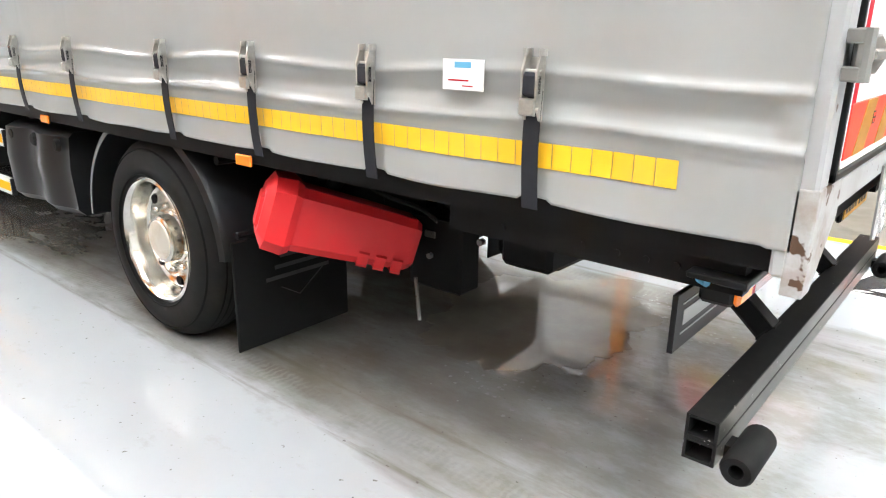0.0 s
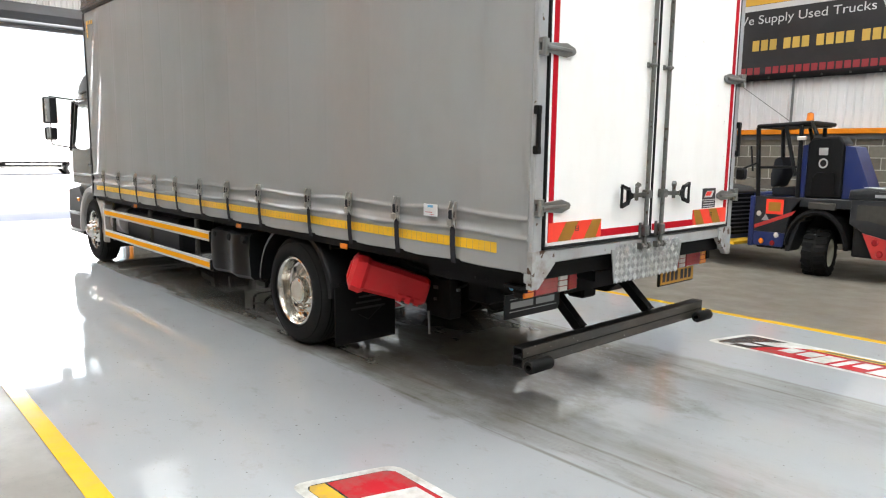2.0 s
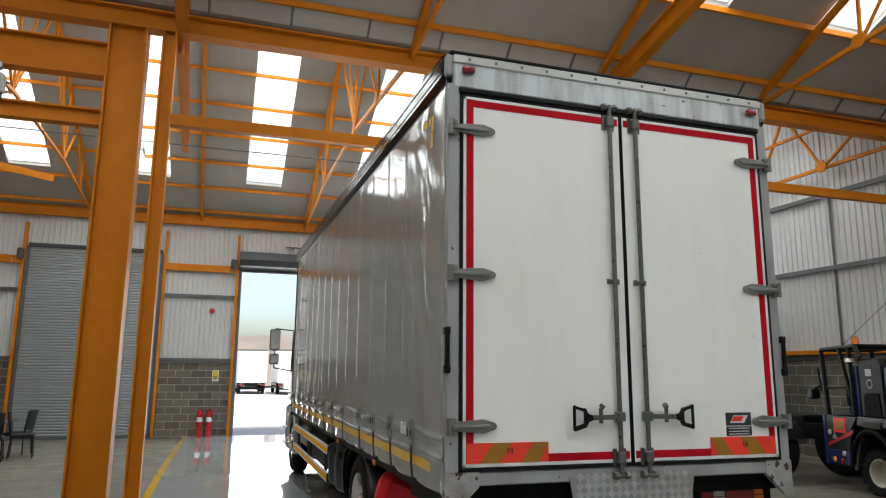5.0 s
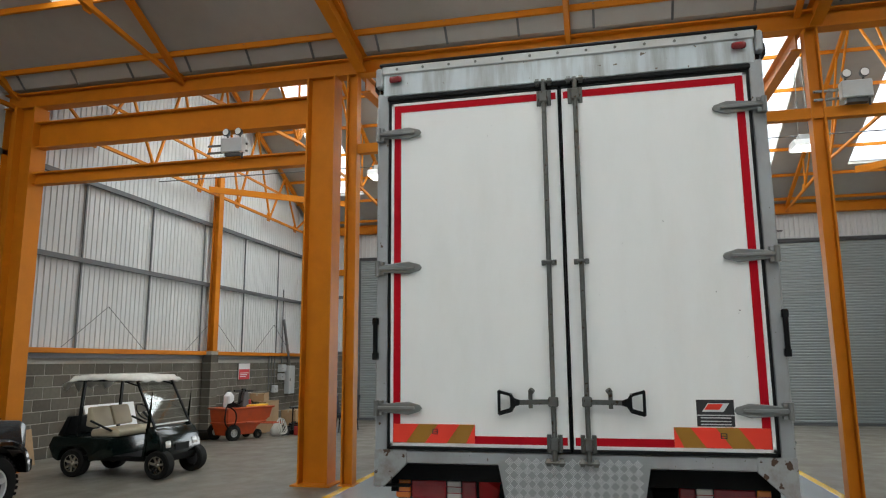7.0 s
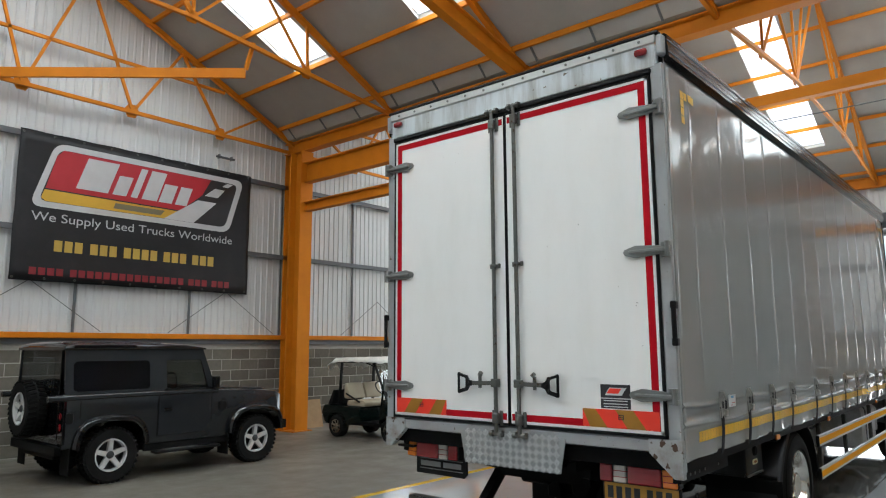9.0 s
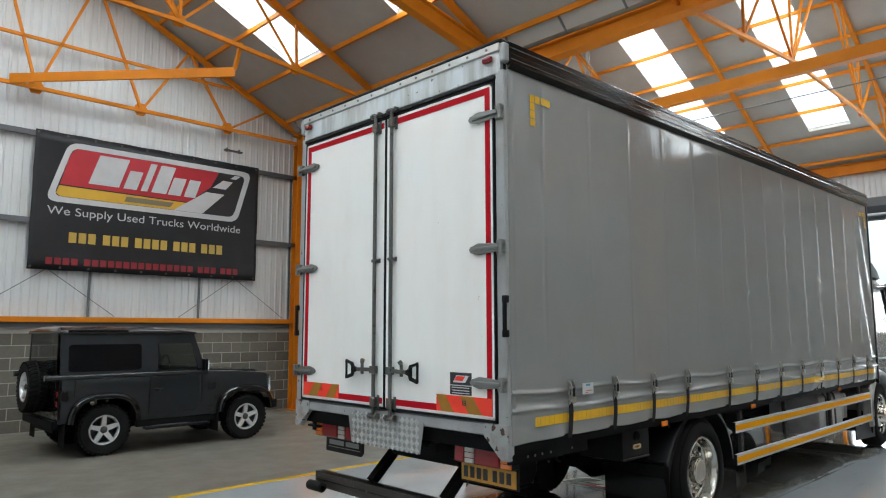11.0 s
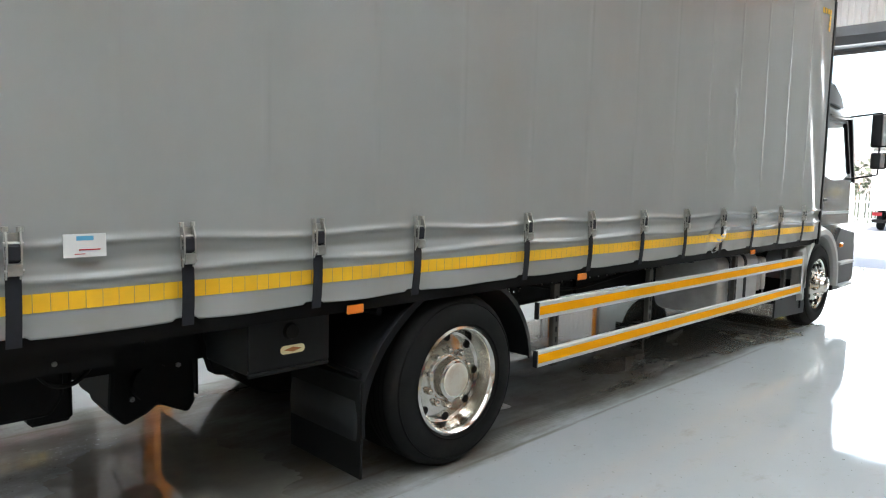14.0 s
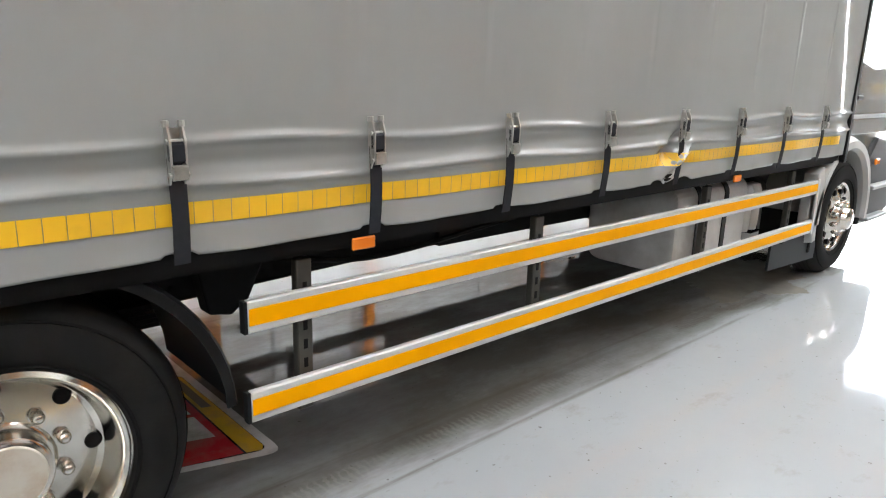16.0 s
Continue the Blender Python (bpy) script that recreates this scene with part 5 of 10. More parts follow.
for s in (-1, 1):
    for pts in ([(-0.30, 0.93), (-0.30, 0.86), (-0.88, 0.70), (-3.3, 0.70), (-3.3, 0.93)], [(-5.1, 0.93), (-5.1, 0.70), (-9.9, 0.70), (-9.9, 0.93)]):
        part("chassis_rail", prism(pts, "y", s * 0.43 - 0.035, s * 0.43 + 0.035), black, truck, "black chassis rail", smooth=0)
    part("pierced_rail", pierced_web(-5.1, -3.3, s * 0.43, (0.70, 0.76, 0.83, 0.93), 0.06, 0.011), black, truck, "black chassis rail pierced with rows of holes", smooth=0)
    part("body_runner", box(-8.75, -0.10, s * 0.43 - 0.035, s * 0.43 + 0.035, 0.93, 1.0), black, truck, smooth=0)
    sb = bmesh.new()
    for x in np.arange(-3.9, -8.8, -0.14):
        tube((x, s * 0.467, 0.83), (x, s * 0.473, 0.83), 0.008, 6, sb)
    part("rail_bolt", sb, M["galv"], truck, smooth=0)
for x in (-0.45, -1.6, -4.2, -5.6, -7.2, -8.6):
    part("cross_member", box(x - 0.04, x + 0.04, -0.4, 0.4, 0.78, 0.90), black, truck, smooth=0)
part("propshaft", tube((-3.0, 0, 0.55), (-8.8, 0, 0.72), 0.055, 14), black, truck, "black propshaft")


# wheels
def wheel(x, s, front):
    r = 0.512
    prof = lambda p: [(a, s * b) for a, b in p]
    w = part("wheel", lathe(prof([(0.285, 1.155), (0.30, 1.185), (0.36, 1.212), (0.43, 1.205), (0.478, 1.178), (0.501, 1.15), (0.512, 1.12), (0.512, 0.99), (0.501, 0.955), (0.43, 0.92), (0.30, 0.94), (0.285, 0.96)]), "y", 72, closed=True),
             M["rubber"], truck, "black truck tyre on a polished rim")
    w.location = (x, 0, r)
    bm = bmesh.new()
    for yy in (1.01, 1.05, 1.09, 1.125):
        lathe(prof([(r + 0.0005, yy - 0.005), (r + 0.0015, yy), (r + 0.0005, yy + 0.005)]), "y", 72, bm)
    for rr in (0.335, 0.455):
        lathe(prof([(rr - 0.006, 1.205 if rr < 0.4 else 1.190), (rr, 1.213 if rr < 0.4 else 1.197), (rr + 0.006, 1.212 if rr < 0.4 else 1.189)]), "y", 72, bm)
    part("tread", bm, M["rubber_dark"], w)
    if front:
        p = [(0.29, 1.150), (0.312, 1.178), (0.305, 1.188), (0.285, 1.180), (0.275, 1.150), (0.262, 1.145), (0.20, 1.172), (0.165, 1.185), (0.15, 1.20), (0.135, 1.235), (0.10, 1.25), (0.09, 1.29), (0.055, 1.305), (0, 1.307)]
        hole_r, hole_y, nut_r, nut_y = 0.228, 1.168, 0.142, 1.21
    else:
        p = [(0.295, 1.150), (0.322, 1.186), (0.320, 1.196), (0.306, 1.203), (0.297, 1.196), (0.288, 1.175), (0.280, 1.13), (0.268, 1.096), (0.252, 1.086), (0.19, 1.096), (0.160, 1.098), (0.140, 1.10), (0.132, 1.107), (0.122, 1.11), (0.118, 1.165), (0.108, 1.172), (0.05, 1.177), (0, 1.178)]
        hole_r, hole_y, nut_r, nut_y = 0.238, 1.091, 0.165, 1.10
    part("rim", lathe(prof(p), "y", 64), M["chrome"], w, "polished steel rim")
    if not front:
        part("hub_cap", lathe(prof([(0, 1.181), (0.06, 1.181), (0.095, 1.178), (0.10, 1.172)]), "y", 40), M["hub_cap"], w, "dull beige hub face")
    for k in range(10 if front else 8):
        a = 2 * math.pi * k / (10 if front else 8)
        q = Vector((math.cos(a) * hole_r, s * (hole_y - 0.012), math.sin(a) * hole_r))
        part("hand_hole", tube(q, q + Vector((0, s * (0.016 + (0.004 if front else 0.0)), 0)), 0.024, 14), M["black"], w, smooth=0)
    bm = bmesh.new()
    for k in range(10):
        a = 2 * math.pi * (k + 0.5) / 10
        q = Vector((math.cos(a) * nut_r, s * (nut_y - 0.012), math.sin(a) * nut_r))
        lathe([(0.019, 0.0), (0.019, s * 0.034), (0.015, s * 0.043), (0.008, s * 0.048), (0, s * 0.049)], "y", 12, bm, centre=q)
        tube(q, q + Vector((0, s * 0.018, 0)), 0.023, 10, bm)
    tagged(part("wheel_nut", bm, M["chrome"], w, smooth=40), kind="stuff")
    if not front:
        part("inner_tyre", lathe(prof([(0.285, 0.845), (0.30, 0.87), (0.40, 0.89), (0.478, 0.86), (0.512, 0.80), (0.512, 0.67), (0.478, 0.61), (0.40, 0.59), (0.285, 0.62)]), "y", 48, closed=True), M["rubber"], w)
    return w


for s in (-1, 1):
    wheel(-2.885, s, False)
    wheel(-9.14, s, True)
part("rear_axle", tube((-2.885, -0.95, 0.5), (-2.885, 0.95, 0.5), 0.09, 16), black, truck, "black rear axle")
part("differential", lathe([(0, -0.22), (0.16, -0.18), (0.22, 0), (0.16, 0.18), (0, 0.22)], "y", 24, centre=(-2.885, 0, 0.5)), black, truck)

for s in (-1, 1):
    bm = bmesh.new()
    for k in range(5):
        box(-2.885 - 0.75 + k * 0.02, -2.885 + 0.75 - k * 0.02, s * 0.5 - 0.04, s * 0.5 + 0.04, 0.62 + k * 0.02, 0.636 + k * 0.02, bm=bm)
    part("leaf_spring", bm, black, truck, smooth=0)

# mudguards and flaps
for s in (-1, 1):
    bm = bmesh.new()
    sec = lambda r: [(r, 0.62), (r, 1.19), (r - 0.012, 1.215), (r - 0.045, 1.222), (r - 0.045, 1.212), (r - 0.02, 1.205), (r - 0.014, 1.185), (r - 0.014, 0.62)]
    prev = None
    n, a0 = 30, (4 if s < 0 else -15)
    for k in range(n + 1):
        a = radians(a0 + (176 - a0) * k / n)
        rr = 0.625 + 0.012 * math.sin(a)
        cur = []
        for r, y in sec(rr):
            flare = 1.055 + (0.20 * max(0, 1 - (math.degrees(a) + 15) / 62) if s > 0 else 0)
            cur.append(bm.verts.new((-2.885 + r * math.cos(a) * flare, s * y, 0.505 + r * math.sin(a) * 1.0)))
        if prev:
            for i in range(len(cur)):
                j = (i + 1) % len(cur)
                bm.faces.new((prev[i], prev[j], cur[j], cur[i]))
        else:
            bm.faces.new(cur)
        prev = cur
    bm.faces.new(prev)
    part("mudguard", bm, M["plastic"], truck, "black plastic mudguard")
    fp = part("mud_flap", box(-2.155, -2.14, *sorted((s * 0.60, s * 1.24)), 0.15, 0.66, 0.004), M["rubber_dark"], truck, "black rubber mud flap with worn lettering bars", smooth=0)
    if s < 0:
        bm = bmesh.new()
        for z, a, b in ((0.55, -1.0, -0.74), (0.50, -1.03, -0.76), (0.45, -1.08, -0.72)):
            box(-2.1405, -2.138, a, b, z - 0.009, z + 0.009, bm=bm)
        bar((-2.139, -1.0, 0.40), (-2.139, -0.90, 0.34), 0.004, 0.006, bm, up=(1, 0, 0))
        bar((-2.139, -0.90, 0.34), (-2.139, -0.76, 0.44), 0.004, 0.006, bm, up=(1, 0, 0))
        part("flap_print", bm, M["grey_text"], fp, smooth=0)

# side guards
GUARD = {-1: (-4.66, -8.44), 1: (-3.57, -8.43)}
for s in (-1, 1):
    a, b = GUARD[s]
    for z0, z1 in ((0.79, 0.90), (0.472, 0.582)):
        y0, y1 = sorted((s * 1.205, s * 1.235))
        rail = part("side_guard_rail", box(b, a, y0, y1, z0, z1, 0.005), M["alu_white"], truck, "white side guard rail with amber strip", smooth=0)
        yf = s * 1.235
        part("amber_strip", box(b + 0.005, a - 0.005, *sorted((yf, yf + s * 0.002)), z0 + 0.026, z1 - 0.026), M["amber_strip"], rail, smooth=0)
        part("end_cap", box(a, a + 0.012, y0, y1, z0, z1), M["plastic"], rail, smooth=0)
    for x in ((-5.1, -6.6, -8.15) if s < 0 else (-3.80, -5.05, -6.68, -8.0)):
        post = part("guard_post", box(x - 0.03, x + 0.03, *sorted((s * 1.165, s * 1.203)), 0.44, 1.0, 0.004), M["galv_dark"], truck, "slotted steel guard post", smooth=0)
        for z in np.arange(0.62, 0.97, 0.07):
            part("slot", box(x - 0.008, x + 0.008, *sorted((s * 1.203, s * 1.205)), z - 0.018, z + 0.018), M["black"], post, smooth=0)
    part("guard_end_bar", box(b - 0.03, b + 0.01, *sorted((s * 1.20, s * 1.24)), 0.46, 0.91, 0.005), M["alu_white"], truck, smooth=0)
    for x in ((-2.0, -3.9, -7.0) if s < 0 else (-2.10, -4.02, -6.95)):
        part("side_marker", box(x - 0.05, x + 0.05, *sorted((s * 1.236, s * 1.25)), 1.01, 1.055, 0.005), M["amber_lens"], truck, "small amber side marker", smooth=0)

# toolboxes, extinguisher box, tanks
def rounded_rect(a, b, lo, hi, r, n=5):
    """A rectangle's outline with round corners."""
    out = []
    for cx, cy, a0 in ((b - r, lo + r, -90), (b - r, hi - r, 0), (a + r, hi - r, 90), (a + r, lo + r, 180)):
        out += [(cx + r * math.cos(radians(a0 + 90 * k / n)), cy + r * math.sin(radians(a0 + 90 * k / n))) for k in range(n + 1)]
    return out


bm = bmesh.new()
xs = np.linspace(-4.62, -3.78, 40)
prev = None
for x in xs:
    u = (x + 4.65)
    wv = 0.022 * math.sin(u * 2 * math.pi * 2.0 + 0.6)
    cur = [bm.verts.new(p) for p in ((x, -0.75, 0.47), (x, -1.16 - wv, 0.47), (x, -1.20 - wv, 0.51), (x, -1.215 - wv, 0.75), (x, -1.20 - wv, 0.93), (x, -1.15, 0.96), (x, -0.75, 0.96))]
    if prev:
        for i in range(len(cur)):
            j = (i + 1) % len(cur)
            bm.faces.new((prev[i], prev[j], cur[j], cur[i]))
    else:
        bm.faces.new(cur)
    prev = cur
bm.faces.new(prev)
tb = part("toolbox", bm, M["plastic"], truck, "black moulded plastic toolbox, scuffed")
for x in (-4.54, -4.20, -3.88):
    part("latch", lathe([(0, 0.022), (0.03, 0.02), (0.04, 0.008), (0.042, 0)], "y", 18, centre=(0, 0, 0)), M["rubber"], tb).matrix_local = pose(x, -1.205, 0.885, 0, 0, 180)
tb2 = part("toolbox", prism(rounded_rect(0.70, 1.13, 0.757, 1.035, 0.025), "x", -2.03, -1.595, 0.012), M["plastic"], truck, "black steel toolbox with a yellow label", smooth=30)
part("box_lip", box(-2.022, -1.588, 1.118, 1.136, 0.752, 0.772, 0.005), M["plastic"], tb2, smooth=0)
part("box_label", prism(rounded_rect(-1.885, -1.755, 0.837, 0.877, 0.019), "y", 1.13, 1.133), M["label_yel"], tb2, "small worn yellow label", smooth=0)
part("label_mark", prism([(-1.868, 0.857), (-1.82, 0.845), (-1.772, 0.857), (-1.82, 0.869)], "y", 1.133, 1.1345), M["rust"], tb2, smooth=0)
part("latch", lathe([(0, 0.02), (0.034, 0.018), (0.040, 0.006), (0.042, 0)], "y", 18, centre=(-1.81, 1.13, 0.945)), M["rubber"], tb2)
for x in (-1.95, -1.66):
    part("hanger", box(x - 0.025, x + 0.025, 0.74, 1.08, 0.99, 1.03), black, tb2, smooth=0)
# red extinguisher box slung at a slant under the deck: stepped lid at one end, body tapering away from it
eb = part("extinguisher_box", box(-1.95, -1.68, -1.06, -0.75, 0.985, 1.02), black, truck, "red plastic fire extinguisher box on a black bracket", smooth=0)


def octa(x, y, z, w, h, c):
    return [(x + dx, y, z + dz) for dx, dz in ((-w, -h + c), (-w + c, -h), (w - c, -h), (w, -h + c), (w, h - c), (w - c, h), (-w + c, h), (-w, h - c))]


def loft(rings, bm=None):
    bm = bm or bmesh.new()
    R = [[bm.verts.new(p) for p in r] for r in rings]
    for a, b in zip(R, R[1:]):
        for i in range(len(a)):
            j = (i + 1) % len(a)
            bm.faces.new((a[i], a[j], b[j], b[i]))
    bm.faces.new(R[0]), bm.faces.new(R[-1])
    return bm


eb_axis = Vector((0.34, 0.54, -0.20)).normalized()
eb_side = eb_axis.cross(Vector((0, 0, 1))).normalized()
eb_up = eb_side.cross(eb_axis)


def slung(rings):
    """A loft of eight-sided rings along the box's slanting axis: (distance, half width, half height, corner)."""
    out = []
    for d, w, h, c in rings:
        mid = Vector((-1.99, -1.19, 0.835)) + eb_axis * d
        out.append([mid + eb_side * p[0] + eb_up * p[2] for p in octa(0, 0, 0, w, h, c)])
    return loft(out)


part("box_lid", slung([(0.0, 0.082, 0.10, 0.03), (0.03, 0.126, 0.150, 0.05), (0.11, 0.134, 0.158, 0.05), (0.14, 0.118, 0.142, 0.045)]), M["red_plastic"], eb, "red stepped lid", smooth=25)
part("lid_panel", slung([(-0.012, 0.052, 0.068, 0.018), (0.002, 0.062, 0.078, 0.02)]), M["red_plastic"], eb, smooth=25)
part("box_body", slung([(0.135, 0.112, 0.134, 0.035), (0.40, 0.108, 0.126, 0.035), (0.64, 0.10, 0.115, 0.035), (0.665, 0.088, 0.10, 0.03)]), M["red_plastic"], eb, "red tapering box body", smooth=25)
for k in range(3):
    mid = Vector((-1.99, -1.19, 0.835)) + eb_axis * (0.44 + k * 0.075) - eb_up * 0.095
    part("moulded_rib", bar(mid - eb_side * 0.112, mid + eb_side * 0.112, 0.03, 0.05, up=eb_up, bevel=0.008), M["red_plastic"], eb, smooth=0)
# fuel tank, air tanks, boxes on the chassis flanks
tank_section = lambda d: rounded_rect(0.48 - d, 1.13 + d, 0.43 - d, 1.0 + d, 0.10)
tank = part("fuel_tank", prism(tank_section(0), "x", -7.42, -6.45, 0.03), M["tank"], truck, "dull aluminium fuel tank", smooth=40)
for x in (-6.72, -7.08):
    part("tank_strap", prism(tank_section(0.006), "x", x - 0.028, x + 0.028), M["plastic"], tank, smooth=40)
part("fuel_cap", lathe([(0, 0.035), (0.05, 0.03), (0.055, 0)], "z", 18, centre=(-6.9, 0.95, 1.0)), M["plastic"], tank, smooth=30)
for x in (-7.52, -7.66):
    part("air_dryer", lathe([(0, 0.05), (0.06, 0.06), (0.065, 0.1), (0.065, 0.36), (0.05, 0.40), (0, 0.41)], "z", 18, centre=(x, 1.05, 0.52)), M["tank"], truck, "dull metal cylinder")
part("lower_skirt", bar((-7.85, 1.16, 0.36), (-8.72, 1.18, 0.33), 0.02, 0.24), M["plastic"], truck, "black plastic skirt ahead of the step", smooth=0)
part("air_tank", lathe([(0, -8.28), (0.10, -8.26), (0.14, -8.20), (0.14, -7.90), (0.10, -7.84), (0, -7.82)], "x", 24, centre=(0, 0.80, 0.78)), M["plastic"], truck)
part("battery_box", box(-8.25, -7.75, 0.30, 0.66, 0.5, 0.95, 0.02), M["plastic"], truck, "black battery box", smooth=0)
part("winch_box", box(-1.72, -1.42, -0.60, -0.46, 0.42, 0.76, 0.012), black, truck, "black spare wheel winch", smooth=0)
part("winch_plate", box(-1.62, -1.56, -0.607, -0.60, 0.66, 0.69, 0.002), M["galv"], truck, smooth=0)
part("winch_handle", tube((-1.66, -0.62, 0.46), (-1.60, -0.66, 0.28), 0.009, 8), M["galv"], truck, smooth=0)
part("tail_bracket", prism([(-0.30, 0.93), (0.14, 0.93), (0.14, 0.55), (0.08, 0.46), (-0.20, 0.46), (-0.27, 0.52)], "x", -1.42, -1.28, 0.02), black, truck, "black towing bracket", smooth=0)
part("tail_bracket", prism([(-0.95, 0.93), (-0.55, 0.93), (-0.55, 0.74), (-0.66, 0.64), (-0.9, 0.64), (-0.95, 0.72)], "y", 0.5, 0.75, 0.02), black, truck, "black bracket", smooth=0)
part("side_tank", box(-7.9, -5.9, -1.08, -0.62, 0.46, 0.93, 0.03), M["plastic"], truck, "black equipment box on the chassis", smooth=0)
part("silencer", lathe([(0, -8.5), (0.16, -8.48), (0.19, -8.42), (0.19, -7.98), (0, -7.93)], "x", 24, centre=(0, -0.98, 0.72)), M["tank"], truck, "dull metal silencer")

# fittings under the deck behind and before the rear axle
def hose(pts, r, mat, name="hose"):
    """A bent hose through a few points."""
    bm = bmesh.new()
    P = [Vector(p) for p in pts]
    fine = []
    for i in range(len(P) - 1):
        p0, p1, p2, p3 = P[max(0, i - 1)], P[i], P[i + 1], P[min(len(P) - 1, i + 2)]
        for u in np.linspace(0, 1, 7)[: 7 if i == len(P) - 2 else 6]:
            fine.append(0.5 * ((2 * p1) + (p2 - p0) * u + (2 * p0 - 5 * p1 + 4 * p2 - p3) * u * u + (3 * p1 - p0 - 3 * p2 + p3) * u ** 3))
    prev = None
    for i, p in enumerate(fine):
        d = (fine[min(i + 1, len(fine) - 1)] - fine[max(i - 1, 0)]).normalized()
        u = d.orthogonal().normalized()
        v = d.cross(u)
        cur = [bm.verts.new(p + u * (r * math.cos(k * math.pi / 3)) + v * (r * math.sin(k * math.pi / 3))) for k in range(6)]
        if prev:
            near = min(range(6), key=lambda k: (cur[k].co - prev[0].co).length)
            cur = cur[near:] + cur[:near]
            if (cur[1].co - prev[1].co).length > (cur[-1].co - prev[1].co).length:
                cur = [cur[0]] + cur[:0:-1]
            for k in range(6):
                bm.faces.new((prev[k], prev[(k + 1) % 6], cur[(k + 1) % 6], cur[k]))
        prev = cur
    return part(name, bm, mat, truck)


K, R, GV = M["black"], M["rubber"], M["galv"]
hose([(-1.95, -0.75, 0.98), (-1.72, -0.80, 0.88), (-1.60, -0.66, 0.80), (-1.55, -0.58, 0.72)], 0.010, R)
hose([(-1.30, -0.62, 0.98), (-1.38, -0.60, 0.86), (-1.46, -0.58, 0.76), (-1.50, -0.56, 0.68)], 0.009, R)
hose([(-1.05, -0.50, 0.96), (-1.20, -0.52, 0.80), (-1.40, -0.50, 0.70), (-1.62, -0.46, 0.78)], 0.012, R)
hose([(-0.35, -1.12, 1.0), (-0.30, -1.10, 0.96), (-0.24, -1.06, 0.93), (-0.20, -1.0, 0.92)], 0.008, R)
hose([(-0.75, 1.02, 0.96), (-0.82, 1.04, 0.86), (-0.92, 1.0, 0.84), (-1.02, 0.9, 0.88)], 0.010, R)
hose([(-3.7, 1.0, 0.98), (-4.2, 1.02, 0.90), (-4.9, 0.98, 0.93), (-5.6, 0.9, 0.97)], 0.012, R)
part("wire_end", tube((-0.26, -1.16, 0.955), (-0.20, -1.20, 0.952), 0.010, 8), M["blue_ink"], truck, "blue cable end")
part("bolt_head", tube((-1.30, -0.606, 0.70), (-1.30, -0.63, 0.70), 0.016, 6), GV, truck, smooth=0)
part("bolt_head", tube((-1.58, -0.606, 0.58), (-1.58, -0.625, 0.58), 0.014, 6), GV, truck, smooth=0)
for s in (-1, 1):
    part("spring_hanger", prism([(-1.62, 0.93), (-1.98, 0.93), (-1.90, 0.66), (-1.82, 0.60), (-1.72, 0.62)], "y", s * 0.50 - 0.05, s * 0.50 + 0.05, 0.01), K, truck, smooth=0)
    part("spring_hanger", prism([(-3.68, 0.93), (-4.05, 0.93), (-3.92, 0.66), (-3.84, 0.60), (-3.74, 0.62)], "y", s * 0.50 - 0.05, s * 0.50 + 0.05, 0.01), K, truck, smooth=0)
    part("shock_absorber", tube((-2.55, s * 0.56, 0.48), (-2.15, s * 0.52, 0.95), 0.04, 12), K, truck)
    part("mudguard_stay", tube((-2.30, s * 0.46, 0.98), (-2.30, s * 1.18, 0.985), 0.02, 8), K, truck)
    part("flap_stay", tube((-2.16, s * 0.50, 0.70), (-2.16, s * 1.20, 0.68), 0.016, 8), K, truck)
    part("brake_chamber", lathe([(0, -0.10), (0.08, -0.09), (0.09, -0.02), (0.09, 0.04), (0.06, 0.10), (0, 0.11)], "x", 18, centre=(-2.52, s * 0.42, 0.60)), K, truck)
    part("deck_edge_angle", box(-1.0, -0.12, *sorted((s * 1.14, s * 1.19)), 0.935, 1.02), K, truck, smooth=0)
    for x in (-0.28, -0.36, -0.44, -0.54, -0.80):
        part("rivet", tube((x, s * 1.188, 0.975), (x, s * 1.193, 0.975), 0.010, 8), GV if s > 0 else K, truck, smooth=0)
part("valve_block", box(-1.22, -0.98, -0.60, -0.30, 0.62, 0.80, 0.02), K, truck, smooth=0)
part("valve_cap", lathe([(0, 0.06), (0.05, 0.05), (0.06, 0.0)], "z", 14, centre=(-1.1, -0.45, 0.80)), K, truck)
wn_body = part("winch", prism([(-1.27, 0.78), (-1.25, 0.48), (-1.33, 0.38), (-1.44, 0.42), (-1.50, 0.46), (-1.66, 0.38), (-1.70, 0.44), (-1.68, 0.78)], "y", 0.06, 0.36, 0.02), K, truck, "black winch block under the deck", smooth=0)
part("drum", tube((-1.45, 0.02, 0.60), (-1.45, 0.42, 0.60), 0.10, 18), K, wn_body, smooth=30)
part("bolt", tube((-1.36, 0.36, 0.52), (-1.36, 0.375, 0.52), 0.014, 6), GV, wn_body, smooth=0)
part("bolt", tube((-1.60, 0.36, 0.66), (-1.60, 0.375, 0.66), 0.014, 6), GV, wn_body, smooth=0)
part("hanging_block", box(-1.02, -0.84, 0.42, 0.62, 0.56, 0.80, 0.02), K, truck, smooth=0)
part("air_reservoir", lathe([(0, -2.05), (0.08, -2.03), (0.12, -1.96), (0.12, -1.36), (0.08, -1.29), (0, -1.27)], "x", 20, centre=(0, 0.22, 0.78)), K, truck)
part("ledge_plate", prism([(-0.24, 0.985), (-0.24, 0.970), (-0.10, 0.965), (-0.10, 0.985)], "y", -1.24, -1.06, 0.004), M["worn"], truck, "rusty plate under the corner", smooth=0)

truck.scale.z = 0.9935

